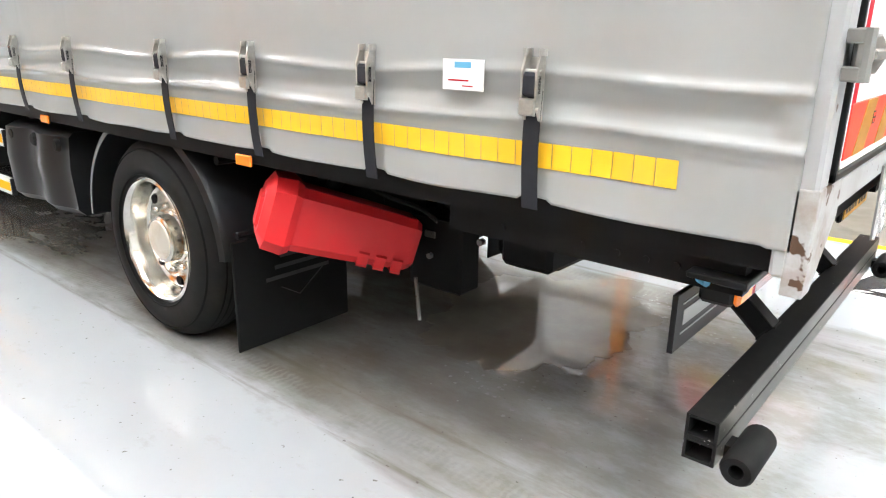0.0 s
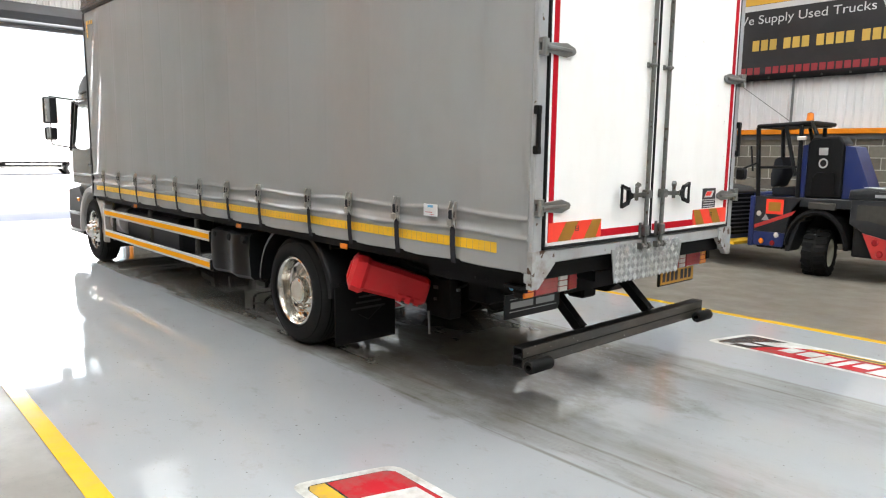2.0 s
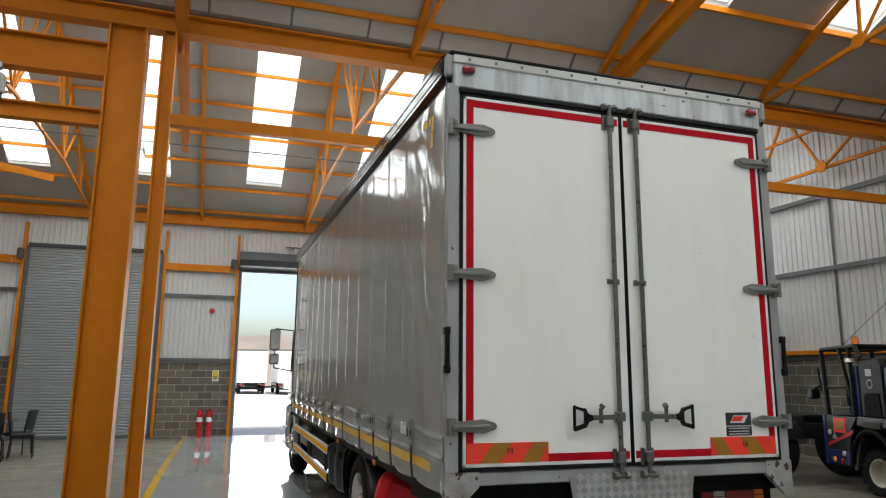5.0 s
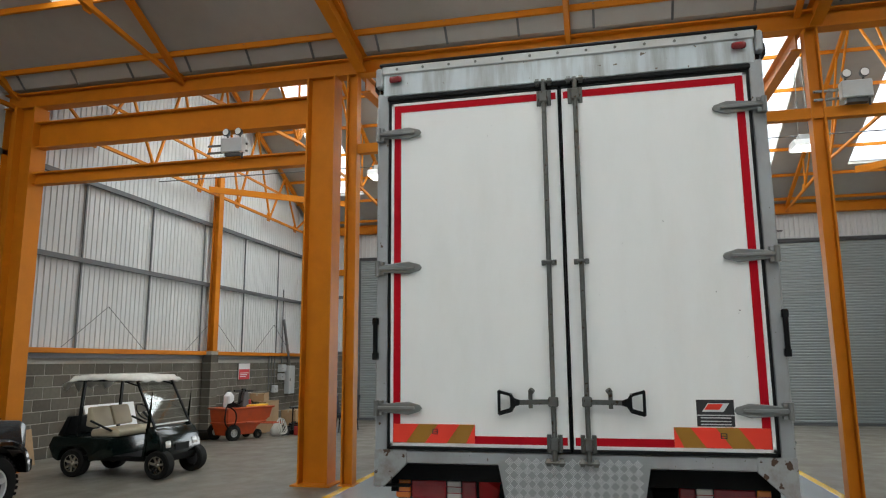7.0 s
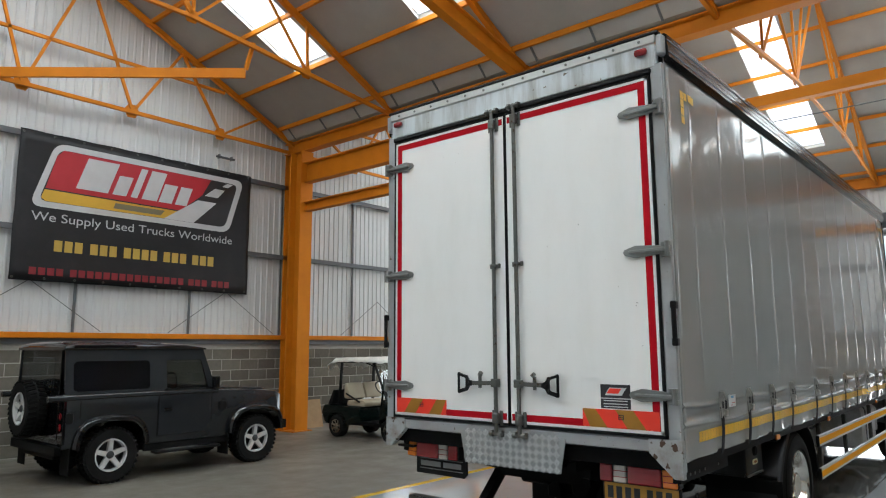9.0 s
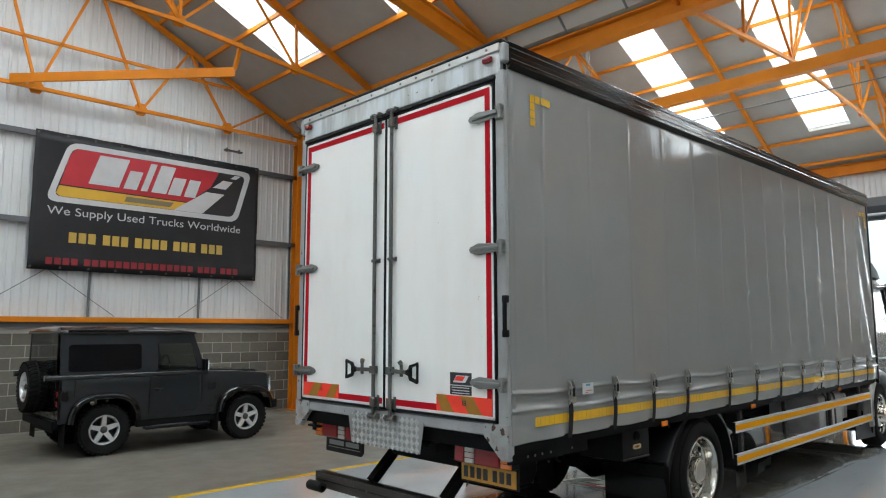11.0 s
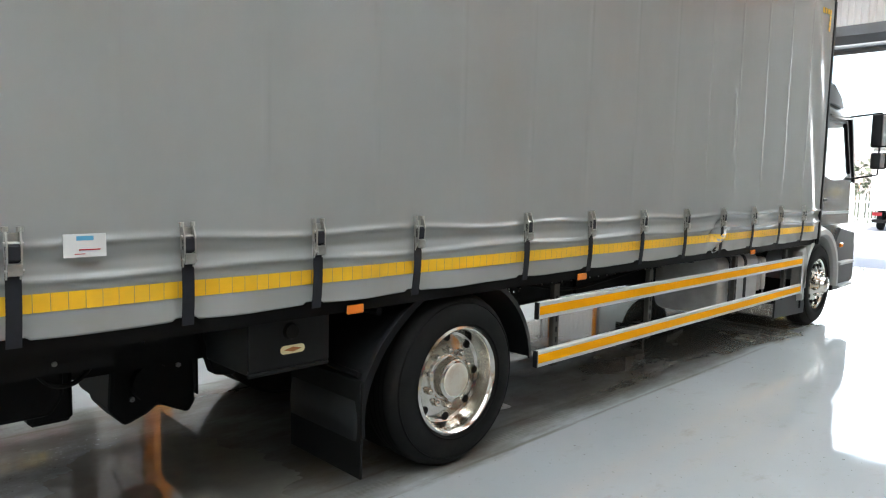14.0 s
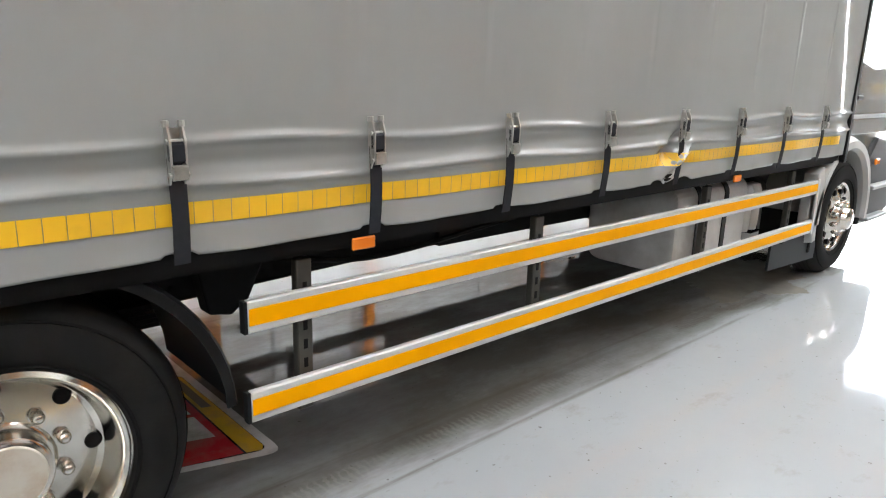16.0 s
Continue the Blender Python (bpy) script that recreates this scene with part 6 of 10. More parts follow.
# engine, gearbox and front axle under the cab
part("engine_sump", prism([(-9.95, 0.42), (-9.75, 0.32), (-9.10, 0.30), (-8.75, 0.40), (-8.45, 0.42), (-8.45, 0.95), (-9.95, 0.95)], "y", -0.40, 0.40, 0.03), K, truck, "oily black engine sump", smooth=0)
gb = part("gearbox", prism([(-8.42, 0.40), (-7.90, 0.42), (-7.30, 0.52), (-7.10, 0.60), (-7.10, 0.82), (-8.42, 0.92)], "y", -0.26, 0.26, 0.04), K, truck, "oily black gearbox", smooth=0)
for x in (-8.2, -7.95, -7.7, -7.45):
    part("casing_rib", box(x - 0.012, x + 0.012, -0.275, 0.275, 0.46, 0.85, 0.004), K, gb, smooth=0)
part("front_axle_beam", prism([(-0.92, 0.56), (-0.72, 0.50), (-0.50, 0.34), (0.50, 0.34), (0.72, 0.50), (0.92, 0.56), (0.92, 0.44), (0.70, 0.38), (0.50, 0.24), (-0.50, 0.24), (-0.70, 0.38), (-0.92, 0.44)], "x", -9.21, -9.07), K, truck, "black front axle beam", smooth=0)
for s in (-1, 1):
    part("leaf_spring", prism([(-10.1, 0.62), (-9.4, 0.46), (-8.6, 0.66), (-8.6, 0.72), (-9.4, 0.54), (-10.1, 0.68)], "y", s * 0.52 - 0.04, s * 0.52 + 0.04), K, truck, smooth=0)
part("cooling_undertray", prism([(-10.84, 0.28), (-10.62, 0.26), (-10.62, 0.90), (-10.84, 0.90)], "y", -0.85, 0.85, 0.02), K, truck, smooth=0)

# the cab
cab = part("cab", prism([(-9.16, 1.02), (-9.16, 1.80), (-10.86, 1.78), (-10.92, 1.70), (-10.98, 1.05), (-10.98, 0.62), (-10.15, 0.62), (-10.10, 0.85), (-9.95, 1.03), (-9.52, 1.13), (-9.2, 1.03)], "y", -1.16, 1.16, 0.03), M["cab"], truck, "grey metallic truck cab", smooth=30)
part("cab_roof", prism([(-9.16, 2.54), (-9.16, 2.62), (-9.35, 2.74), (-10.15, 2.72), (-10.52, 2.63), (-10.60, 2.55)], "y", -1.15, 1.15, 0.03), M["cab"], cab, "grey cab roof", smooth=30)
part("rear_panel", box(-9.205, -9.165, -1.14, 1.14, 1.79, 2.56), M["cab"], cab, smooth=0)
part("headlining", box(-10.5, -9.2, -1.05, 1.05, 2.50, 2.535), M["strap"], cab, smooth=0)
for s in (-1, 1):
    y = s * 1.16
    yo = lambda d: sorted((y, y + s * d))
    part("corner_panel", prism([(-9.17, 1.79), (-9.17, 2.56), (-9.47, 2.56), (-9.47, 1.79)], "y", *sorted((s * 1.11, s * 1.158)), 0.006), M["cab"], cab, smooth=0)
    part("door", prism([(-9.42, 1.22), (-9.42, 1.86), (-9.9, 1.78), (-10.3, 1.80), (-10.62, 1.90), (-10.66, 1.22)], "y", *yo(0.018), 0.008), M["cab"], cab, "grey cab door", smooth=0)
    part("window_seal", bar((-9.46, s * 1.17, 1.84), (-9.46, s * 1.15, 2.54), 0.03, 0.04, up=(0, 1, 0)), M["plastic"], cab, smooth=0)
    part("window_seal", bar((-9.45, s * 1.15, 2.535), (-10.33, s * 1.15, 2.525), 0.03, 0.035), M["plastic"], cab, smooth=0)
    part("quarter_post", bar((-10.53, s * 1.165, 1.88), (-10.30, s * 1.15, 2.53), 0.03, 0.05, up=(0, 1, 0)), M["plastic"], cab, "black door frame", smooth=0)
    part("front_pillar", bar((-10.86, s * 1.12, 1.76), (-10.57, s * 1.12, 2.58), 0.05, 0.08, up=(0, 1, 0)), M["plastic"], cab, "black windscreen pillar", smooth=0)
    part("side_window", prism([(-9.47, 1.84), (-9.47, 2.53), (-10.31, 2.52), (-10.55, 1.86), (-10.3, 1.79), (-9.9, 1.77)], "y", *sorted((s * 1.145, s * 1.150))), M["cab_side_glass"], cab, "lightly tinted cab side window", smooth=0).visible_shadow = False
    part("seat", prism([(-9.45, 1.3), (-9.95, 1.3), (-9.98, 1.5), (-9.62, 1.55), (-9.52, 2.25), (-9.36, 2.25)], "y", s * 0.62 - 0.26, s * 0.62 + 0.26, 0.04), M["strap"], cab, "dark cab seat", smooth=0)
    part("door_handle", box(-9.62, -9.48, *sorted((y + s * 0.02, y + s * 0.05)), 1.52, 1.56, 0.01), M["plastic"], cab, "black door handle", smooth=0)
    part("waist_trim", box(-10.62, -9.2, *sorted((y + s * 0.018, y + s * 0.03)), 1.36, 1.395, 0.004), M["silver"], cab, "bright waist trim", smooth=0)
    # wheel arch with flared lip
    bm = bmesh.new()
    prev = None
    for k in range(25):
        a = radians(-12 + 200 * k / 24)
        cur = []
        for r, yy in ((0.575, 0.75), (0.575, 1.20), (0.60, 1.235), (0.66, 1.235), (0.70, 1.17)):
            cur.append(bm.verts.new((-9.52 + r * math.cos(a), s * yy, 0.52 + r * math.sin(a))))
        if prev:
            for i in range(4):
                bm.faces.new((prev[i], prev[i + 1], cur[i + 1], cur[i]))
        prev = cur
    part("wheel_arch", bm, M["arch"], cab, "grey wheel arch")
    part("arch_flap", box(-8.96, -8.93, *sorted((s * 0.78, s * 1.2)), 0.28, 0.6, 0.004), M["rubber"], cab, smooth=0)
    part("arch_skirt", prism([(-8.97, 0.52), (-8.80, 0.50), (-8.80, 0.95), (-8.90, 1.0), (-8.97, 0.85)], "y", *sorted((s * 1.12, s * 1.235)), 0.01), M["arch"], cab, smooth=0)
    part("step_panel", prism([(-10.12, 0.36), (-10.12, 1.0), (-10.30, 1.18), (-10.95, 1.1), (-10.98, 0.5), (-10.8, 0.36)], "y", *sorted((s * 1.05, s * 1.19)), 0.02), M["plastic"], cab, "black entry steps", smooth=0)
    for z in (0.42, 0.72):
        part("step_tread", box(-10.75, -10.15, *sorted((s * 1.17, s * 1.26)), z - 0.02, z + 0.02, 0.008), M["silver"], cab, smooth=0)
    part("indicator", box(-10.38, -10.28, *sorted((s * 1.19, s * 1.215)), 0.92, 0.98, 0.01), M["amber_lens"], cab, smooth=0)
    # mirrors on their arms
    bm = bmesh.new()
    tube((-10.45, s * 1.15, 2.60), (-10.42, s * 1.52, 2.63), 0.012, 8, bm)
    tube((-10.42, s * 1.52, 2.63), (-10.42, s * 1.52, 1.86), 0.012, 8, bm)
    tube((-10.42, s * 1.52, 1.86), (-10.50, s * 1.15, 1.80), 0.012, 8, bm)
    part("mirror_arm", bm, M["plastic"], cab)
    m1 = part("mirror", box(-10.48, -10.38, s * 1.52 - 0.10, s * 1.52 + 0.10, 2.20, 2.62, 0.03, seg=3), M["plastic"], cab, "black wing mirror")
    m2 = part("wide_mirror", box(-10.48, -10.39, s * 1.52 - 0.09, s * 1.52 + 0.09, 1.93, 2.14, 0.03, seg=3), M["plastic"], cab, "black wide-angle mirror")
    part("mirror_glass", box(-10.382, -10.376, s * 1.52 - 0.085, s * 1.52 + 0.085, 2.22, 2.60), M["mirror"], cab, smooth=0)
    part("mirror_glass", box(-10.392, -10.386, s * 1.52 - 0.075, s * 1.52 + 0.075, 1.95, 2.12), M["mirror"], cab, smooth=0)
    part("grab_rail", tube((-9.22, s * 1.19, 1.5), (-9.22, s * 1.19, 2.4), 0.014, 8), M["plastic"], cab)
for s in (-1, 1):
    part("roof_fin", loft([[(x, s * (1.02 + dy), z) for dy, z in ((0, z0), (0.16, z0), (0.15, z1 - 0.03), (0.11, z1), (0.04, z1), (0, z1 - 0.03))] for x, z0, z1 in ((-9.55, 2.70, 2.93), (-9.72, 2.70, 2.96), (-10.0, 2.68, 2.84), (-10.1, 2.68, 2.74))]), M["plastic"], cab, "black fin on the cab roof's edge", smooth=30)
part("sun_visor", prism([(-10.35, 2.72), (-10.85, 2.56), (-10.88, 2.50), (-10.40, 2.64)], "y", -1.1, 1.1, 0.01), M["plastic"], cab, "dark sun visor", smooth=0)
part("windscreen", prism([(-10.58, 2.55), (-10.86, 1.78), (-10.875, 1.78), (-10.60, 2.56)], "y", -1.05, 1.05), M["clear_glass"], cab, "clear windscreen", smooth=0).visible_shadow = False
part("air_deflector", loft([[(-9.25, y, z) for y, z in ((-0.95, 2.74), (0.95, 2.74), (0.88, 3.12), (-0.88, 3.12))], [(-9.7, y, z) for y, z in ((-0.95, 2.74), (0.95, 2.74), (0.85, 3.02), (-0.85, 3.02))], [(-10.1, y, z) for y, z in ((-0.9, 2.72), (0.9, 2.72), (0.8, 2.76), (-0.8, 2.76))]]), M["plastic"], cab, "dark roof air deflector", smooth=0)
part("bumper", box(-11.05, -10.85, -1.18, 1.18, 0.42, 0.95, 0.04, seg=3), M["plastic"], cab, "dark front bumper")
cab.location.x = 0.38

# ---- banners and painted marks ----
M["banner"] = material("black_banner_vinyl", (0.015, 0.015, 0.017), 0.45, vary=0.12, scale=2, dirt=(0.035, 0.034, 0.036), dirt_scale=1.2, dirt_amount=0.5, spec=0.3, bump=0.15, bump_scale=3)
M["mark_white"] = material("printed_white", (0.45, 0.455, 0.46), 0.5, vary=0.12, scale=4)
M["mark_red"] = material("printed_red", (0.38, 0.014, 0.024), 0.45, vary=0.12, scale=4)
M["mark_yellow"] = material("printed_yellow", (0.54, 0.32, 0.025), 0.45, vary=0.12, scale=5)
M["mark_black"] = material("printed_black", (0.018, 0.018, 0.02), 0.4, vary=0.1)
M["mark_grey"] = material("printed_grey", (0.16, 0.14, 0.08), 0.5, vary=0.1)
M["dim_red"] = material("printed_dim_red", (0.20, 0.010, 0.017), 0.45, vary=0.1)
M["dim_yellow"] = material("printed_dull_yellow", (0.42, 0.28, 0.05), 0.45, vary=0.1)


for k in ("white", "red", "yellow", "black", "grey"):
    base = {"white": (0.62, 0.62, 0.60), "red": (0.45, 0.02, 0.03), "yellow": (0.62, 0.38, 0.03), "black": (0.02, 0.02, 0.022), "grey": (0.16, 0.14, 0.08)}[k]
    M["floor_" + k] = material("scuffed_floor_" + k, base, 0.25, vary=0.15, scale=5, dirt=(0.16, 0.15, 0.125), dirt_scale=4, dirt_amount=0.75)


def rounded(pts, r, n=5):
    """A closed outline with its corners rounded."""
    out = []
    k = len(pts)
    for i in range(k):
        a, b, c = (Vector((*pts[j % k], 0)) for j in (i - 1, i, i + 1))
        p, q = b + (a - b).normalized() * r, b + (c - b).normalized() * r
        for t in np.linspace(0, 1, n):
            v = p * (1 - t) ** 2 + b * 2 * t * (1 - t) + q * t * t
            out.append((v.x, v.y))
    return out


def decal(polys, place, lift, bm=None):
    """Flat printed shapes; place turns (along, up, lift) into a point."""
    bm = bm or bmesh.new()
    for p in polys:
        bm.faces.new([bm.verts.new(place(u, v, lift)) for u, v in p])
    return bm


def trade_mark(parent, place, s, step, ink="mark_"):
    """A slanting rounded badge: white edge, red field with plain white blocks, yellow strip, black road end."""
    sc = lambda pts: [(u * s, v * s) for u, v in pts]
    edge = rounded([(0, 0), (3.27, 0), (3.55, 1), (0.30, 1)], 0.17)
    inner = rounded([(0.12, 0.09), (3.19, 0.09), (3.42, 0.91), (0.36, 0.91)], 0.12)
    part("badge_edge", decal([sc(edge)], place, step), M[ink + "white"], parent, smooth=0)
    part("badge_black", decal([sc(inner)], place, 2 * step), M[ink + "black"], parent, smooth=0)
    part("badge_red", decal([sc([(0.20, 0.29), (0.33, 0.80), (0.42, 0.905), (2.88, 0.905), (2.72, 0.60), (2.32, 0.27)])], place, 3 * step), M[ink + "red"], parent, smooth=0)
    part("badge_yellow", decal([sc([(0.15, 0.14), (0.22, 0.095), (2.04, 0.095), (2.30, 0.25), (0.19, 0.27)])], place, 3 * step), M[ink + "yellow"], parent, smooth=0)
    road = [[(2.04, 0.092), (2.58, 0.092), (3.00, 0.50), (2.64, 0.50)], [(2.76, 0.60), (3.02, 0.60), (3.16, 0.76), (2.96, 0.76)], [(3.10, 0.82), (3.22, 0.82), (3.32, 0.895), (3.20, 0.895)]]
    for p in road:
        part("road_mark", decal([sc(p)], place, 4 * step), M[ink + "white"], parent, smooth=0)
    blocks = []
    for a, b, top in ((0.62, 1.13, 0.86), (1.17, 1.42, 0.68), (1.46, 1.60, 0.86), (1.64, 1.93, 0.86), (1.93, 2.19, 0.68), (2.22, 2.46, 0.68)):
        lean = lambda v: (v - 0.36) * 0.32
        blocks.append([(a, 0.36), (b - 0.03, 0.36), (b - 0.03 + lean(top), top), (a + lean(top), top)])
    for p in blocks:
        part("name_block", decal([sc(p)], place, 4 * step), M[ink + "white"], parent, smooth=0)
    part("word_bar", decal([sc([(1.20, 0.135), (1.98, 0.135), (2.05, 0.225), (1.23, 0.225)])], place, 4 * step), M[ink + "grey"], parent, smooth=0)


def lettering(text, parent, place, u0, v0, width, height, mat, lift, name="lettering"):
    """Raised flat letters fitted into a width and a cap height."""
    cu = bpy.data.curves.new("letters", "FONT")
    cu.body = text
    tmp = new("letters", cu)
    me = bpy.data.meshes.new_from_object(tmp)
    bpy.data.objects.remove(tmp)
    bm = bmesh.new()
    bm.from_mesh(me)
    bpy.data.meshes.remove(me)
    x0, x1 = min(v.co.x for v in bm.verts), max(v.co.x for v in bm.verts)
    y1 = max(v.co.y for v in bm.verts)
    for v in bm.verts:
        v.co = place(u0 + (v.co.x - x0) / (x1 - x0) * width, v0 + v.co.y / y1 * height, lift)
    return part(name, bm, mat, parent, smooth=0)


def banner(x0, d, y, out, z0, z1, width, logo_v, rows):
    """A black vinyl banner; d is the direction of reading along x."""
    b = thing("banner", "black vinyl banner with red and yellow badge on the cladding", "banner", "wall banners")
    place = lambda u, v, lift: Vector((x0 + d * u, y + out * lift, z0 + v))
    bm = bmesh.new()
    grid = []
    for i in range(47):
        col = []
        for j in range(15):
            u, v = width * i / 46, (z1 - z0) * j / 14
            edge = max(0, 1 - min(u, width - u, v, z1 - z0 - v) / 0.16)
            col.append(bm.verts.new(place(u + 0.004 * math.sin(j * 1.1) * (i in (0, 46)), v + 0.004 * math.sin(i * 0.9) * (j in (0, 14)), 0.004 * edge * math.sin(i * 0.8 + j))))
        grid.append(col)
    for a, c in zip(grid, grid[1:]):
        for j in range(14):
            bm.faces.new((a[j], c[j], c[j + 1], a[j + 1]))
    cloth = part("vinyl", bm, M["banner"], b, smooth=180)
    md = cloth.modifiers.new("thick", "SOLIDIFY")
    md.thickness, md.offset = 0.004, 0
    u_l, v_l, s = logo_v
    trade_mark(b, lambda u, v, lift: place(u + u_l, v + v_l, lift), s, 0.003)
    (ut, vt, wt, ht), (up, vp, wp, hp), (uw, vw, ww, hw) = rows
    lettering("We Supply Used Trucks Worldwide", b, place, ut, vt, wt, ht, M["mark_white"], 0.006)
    # the two lower lines as plain bars
    def bars(groups, u0, v0, w, h, mat):
        total = sum(groups) + 0.55 * (len(groups) - 1)
        u, k = u0, w / total
        for g in groups:
            for q in range(int(g)):
                part("text_bar", decal([[(u + q * k, v0), (u + (q + 0.78) * k, v0), (u + (q + 0.78) * k, v0 + h), (u + q * k, v0 + h)]], place, 0.006), mat, b, smooth=0)
            u += (g + 0.55) * k
    bars((3, 3, 4, 3, 3), up, vp, wp, hp, M["dim_yellow"])
    bars((4, 15, 3, 3), uw, vw, ww, hw, M["dim_red"])
    for u in np.arange(0.05, width, 0.5):
        for v in (0.05, z1 - z0 - 0.05):
            part("eyelet", lathe([(0.010, 0.0), (0.016, 0.004), (0.022, 0.0)], "y", 10, centre=place(u, v, 0.012)), M["galv"], b)
    return b


banner(0.25, -1, WALL_N + 0.085, 1, 2.96, 5.60, 4.62, (0.22, 1.30, 1.19), ((0.27, 1.06, 3.93, 0.155), (0.67, 0.54, 3.15, 0.20), (0.30, 0.11, 3.9, 0.13)))
banner(-4.59, 1, WALL_S - 0.085, -1, 3.33, 6.10, 4.6, (0.22, 1.40, 1.21), ((0.27, 1.14, 3.93, 0.165), (0.67, 0.60, 3.15, 0.21), (0.30, 0.13, 3.9, 0.14)))


# badges painted on the floor
def floor_badge(origin, du, dv, size=0.597):
    t = thing("floor_badge", "scuffed red, yellow and white badge painted on the floor lane", "floor marking", "floor badges")
    o, du, dv = Vector(origin), Vector(du), Vector(dv)
    trade_mark(t, lambda u, v, lift: o + du * u + dv * v + Vector((0, 0, lift)), size, 0.0006, "floor_")


floor_badge((1.65, 2.52, 0.0034), (-1, 0, 0), (0, -1, 0))
floor_badge((-0.50, -2.62, 0.0034), (1, 0, 0), (0, 1, 0))
floor_badge((-3.95, 0.76, 0.0034), (0, -1, 0), (1, 0, 0), 0.49)

# ---- outside the open door ----
M["yard"] = material("pale_yard_concrete", (0.36, 0.345, 0.33), 0.8, vary=0.1, scale=0.6, dirt=(0.26, 0.245, 0.235), dirt_scale=0.25, dirt_amount=0.5)
M["bank"] = material("bare_brown_bank", (0.15, 0.122, 0.112), 0.95, vary=0.3, scale=0.5, dirt=(0.11, 0.10, 0.08), dirt_scale=0.12, dirt_amount=0.8)
M["leaf"] = material("pale_green_leaves", (0.065, 0.075, 0.045), 0.7, vary=0.3, scale=3)
M["fence"] = material("galvanised_palisade", (0.55, 0.56, 0.56), 0.5, 0.3, vary=0.1)
tagged(part("ground", sheet([(FRONT - 0.15, -500, SILL_Z - 0.03), (FRONT - 0.15, 500, SILL_Z - 0.03), (-900, 500, SILL_Z - 0.03), (-900, -500, SILL_Z - 0.03)]), M["yard"], smooth=0), "pale concrete yard outside the open door", "ground", kind="structure")
bm = bmesh.new()
prev = None
for i in range(60):
    y = -160 + i * 6
    h = 6.6 + 0.7 * noise.noise(Vector((y * 0.05, 0, 0)))
    cur = [bm.verts.new(p) for p in ((-84, y, -0.05), (-91, y, h * 0.8), (-97, y, h), (-130, y, h * 0.9))]
    if prev:
        for k in range(3):
            bm.faces.new((prev[k], prev[k + 1], cur[k + 1], cur[k]))
    prev = cur
tagged(part("bank", bm, M["bank"]), "low brownish earth bank beyond the yard", "bank", kind="structure")


def far_trailer(x, y, turn, length=7.0):
    """A white box lorry body on its running gear, standing in the yard."""
    t = thing("box_lorry", "white box lorry body parked in the yard", "lorry", "lorries in the yard", at=(x, y, -0.03), turn=turn)
    part("body", box(-length, 0, -1.25, 1.25, 1.0, 3.95, 0.05), M["white"], t, smooth=0)
    part("rear_frame", box(0, 0.03, -1.25, 1.25, 3.8, 3.95), M["galv"], t, smooth=0)
    part("chassis", box(-length - 1.5, -0.1, -0.5, 0.5, 0.7, 1.0), M["black"], t, smooth=0)
    part("underrun", box(-0.4, -0.25, -1.15, 1.15, 0.42, 0.58), M["black"], t, smooth=0)
    part("cab", prism([(-length - 0.2, 0.7), (-length - 0.2, 3.0), (-length - 1.7, 2.9), (-length - 2.1, 1.8), (-length - 2.1, 0.5)], "y", -1.2, 1.2, 0.05), M["white"], t, smooth=0)
    for s in (-1, 1):
        part("tail_lamp", box(-0.3, -0.22, s * 0.95 - 0.2, s * 0.95 + 0.2, 0.75, 0.92), M["red_lens"], t, smooth=0)
        part("side_rail", box(-length + 0.8, -2.9, *sorted((s * 1.18, s * 1.22)), 0.5, 0.62), M["alu_white"], t, smooth=0)
        part("side_rail", box(-length + 0.8, -2.9, *sorted((s * 1.18, s * 1.22)), 0.78, 0.9), M["alu_white"], t, smooth=0)
        for wx in (-2.2, -length - 1.0):
            w = part("wheel", lathe([(0.28, 1.0), (0.34, 1.2), (0.46, 1.2), (0.5, 1.12), (0.5, 0.95), (0.3, 0.9)], "y", 24, closed=True, centre=(0, 0, 0)), M["rubber"], t)
            w.matrix_local = pose(wx, 0, 0.5, 0, 0, 0) if s > 0 else pose(wx, 0, 0.5, 0, 0, 180)
            part("rim", lathe([(0, 1.08), (0.2, 1.06), (0.3, 1.15)], "y", 20), M["silver"], w)


far_trailer(-58.5, 3.75, 0)
far_trailer(-60, 0.4, 0)
far_trailer(-59, 12.6, 90, 7.5)
far_trailer(-59, 22.5, 90, 7.5)
far_trailer(-37.5, -3.9, 4, 6.0)
far_trailer(-45, -17.5, 40, 7.0)
fence = thing("palisade_fence", "galvanised palisade fence along the yard", "fence", at=(-41.5, 0, -0.03))
for y in np.arange(-24, -4.0, 0.16):
    pale = [(y - 0.04, 0.08), (y + 0.04, 0.08), (y + 0.04, 1.66), (y, 1.78), (y - 0.04, 1.66)]
    part("pale", prism(pale, "x", -0.02, 0.0), M["fence"], fence, smooth=0)
for z in (0.45, 1.35):
    part("fence_rail", box(-0.07, -0.02, -24, -4.0, z - 0.03, z + 0.03), M["fence"], fence, smooth=0)
for y in np.arange(-24, -3.9, 2.5):
    part("fence_post", box(-0.12, -0.07, y - 0.04, y + 0.04, 0, 1.7), M["fence"], fence, smooth=0)
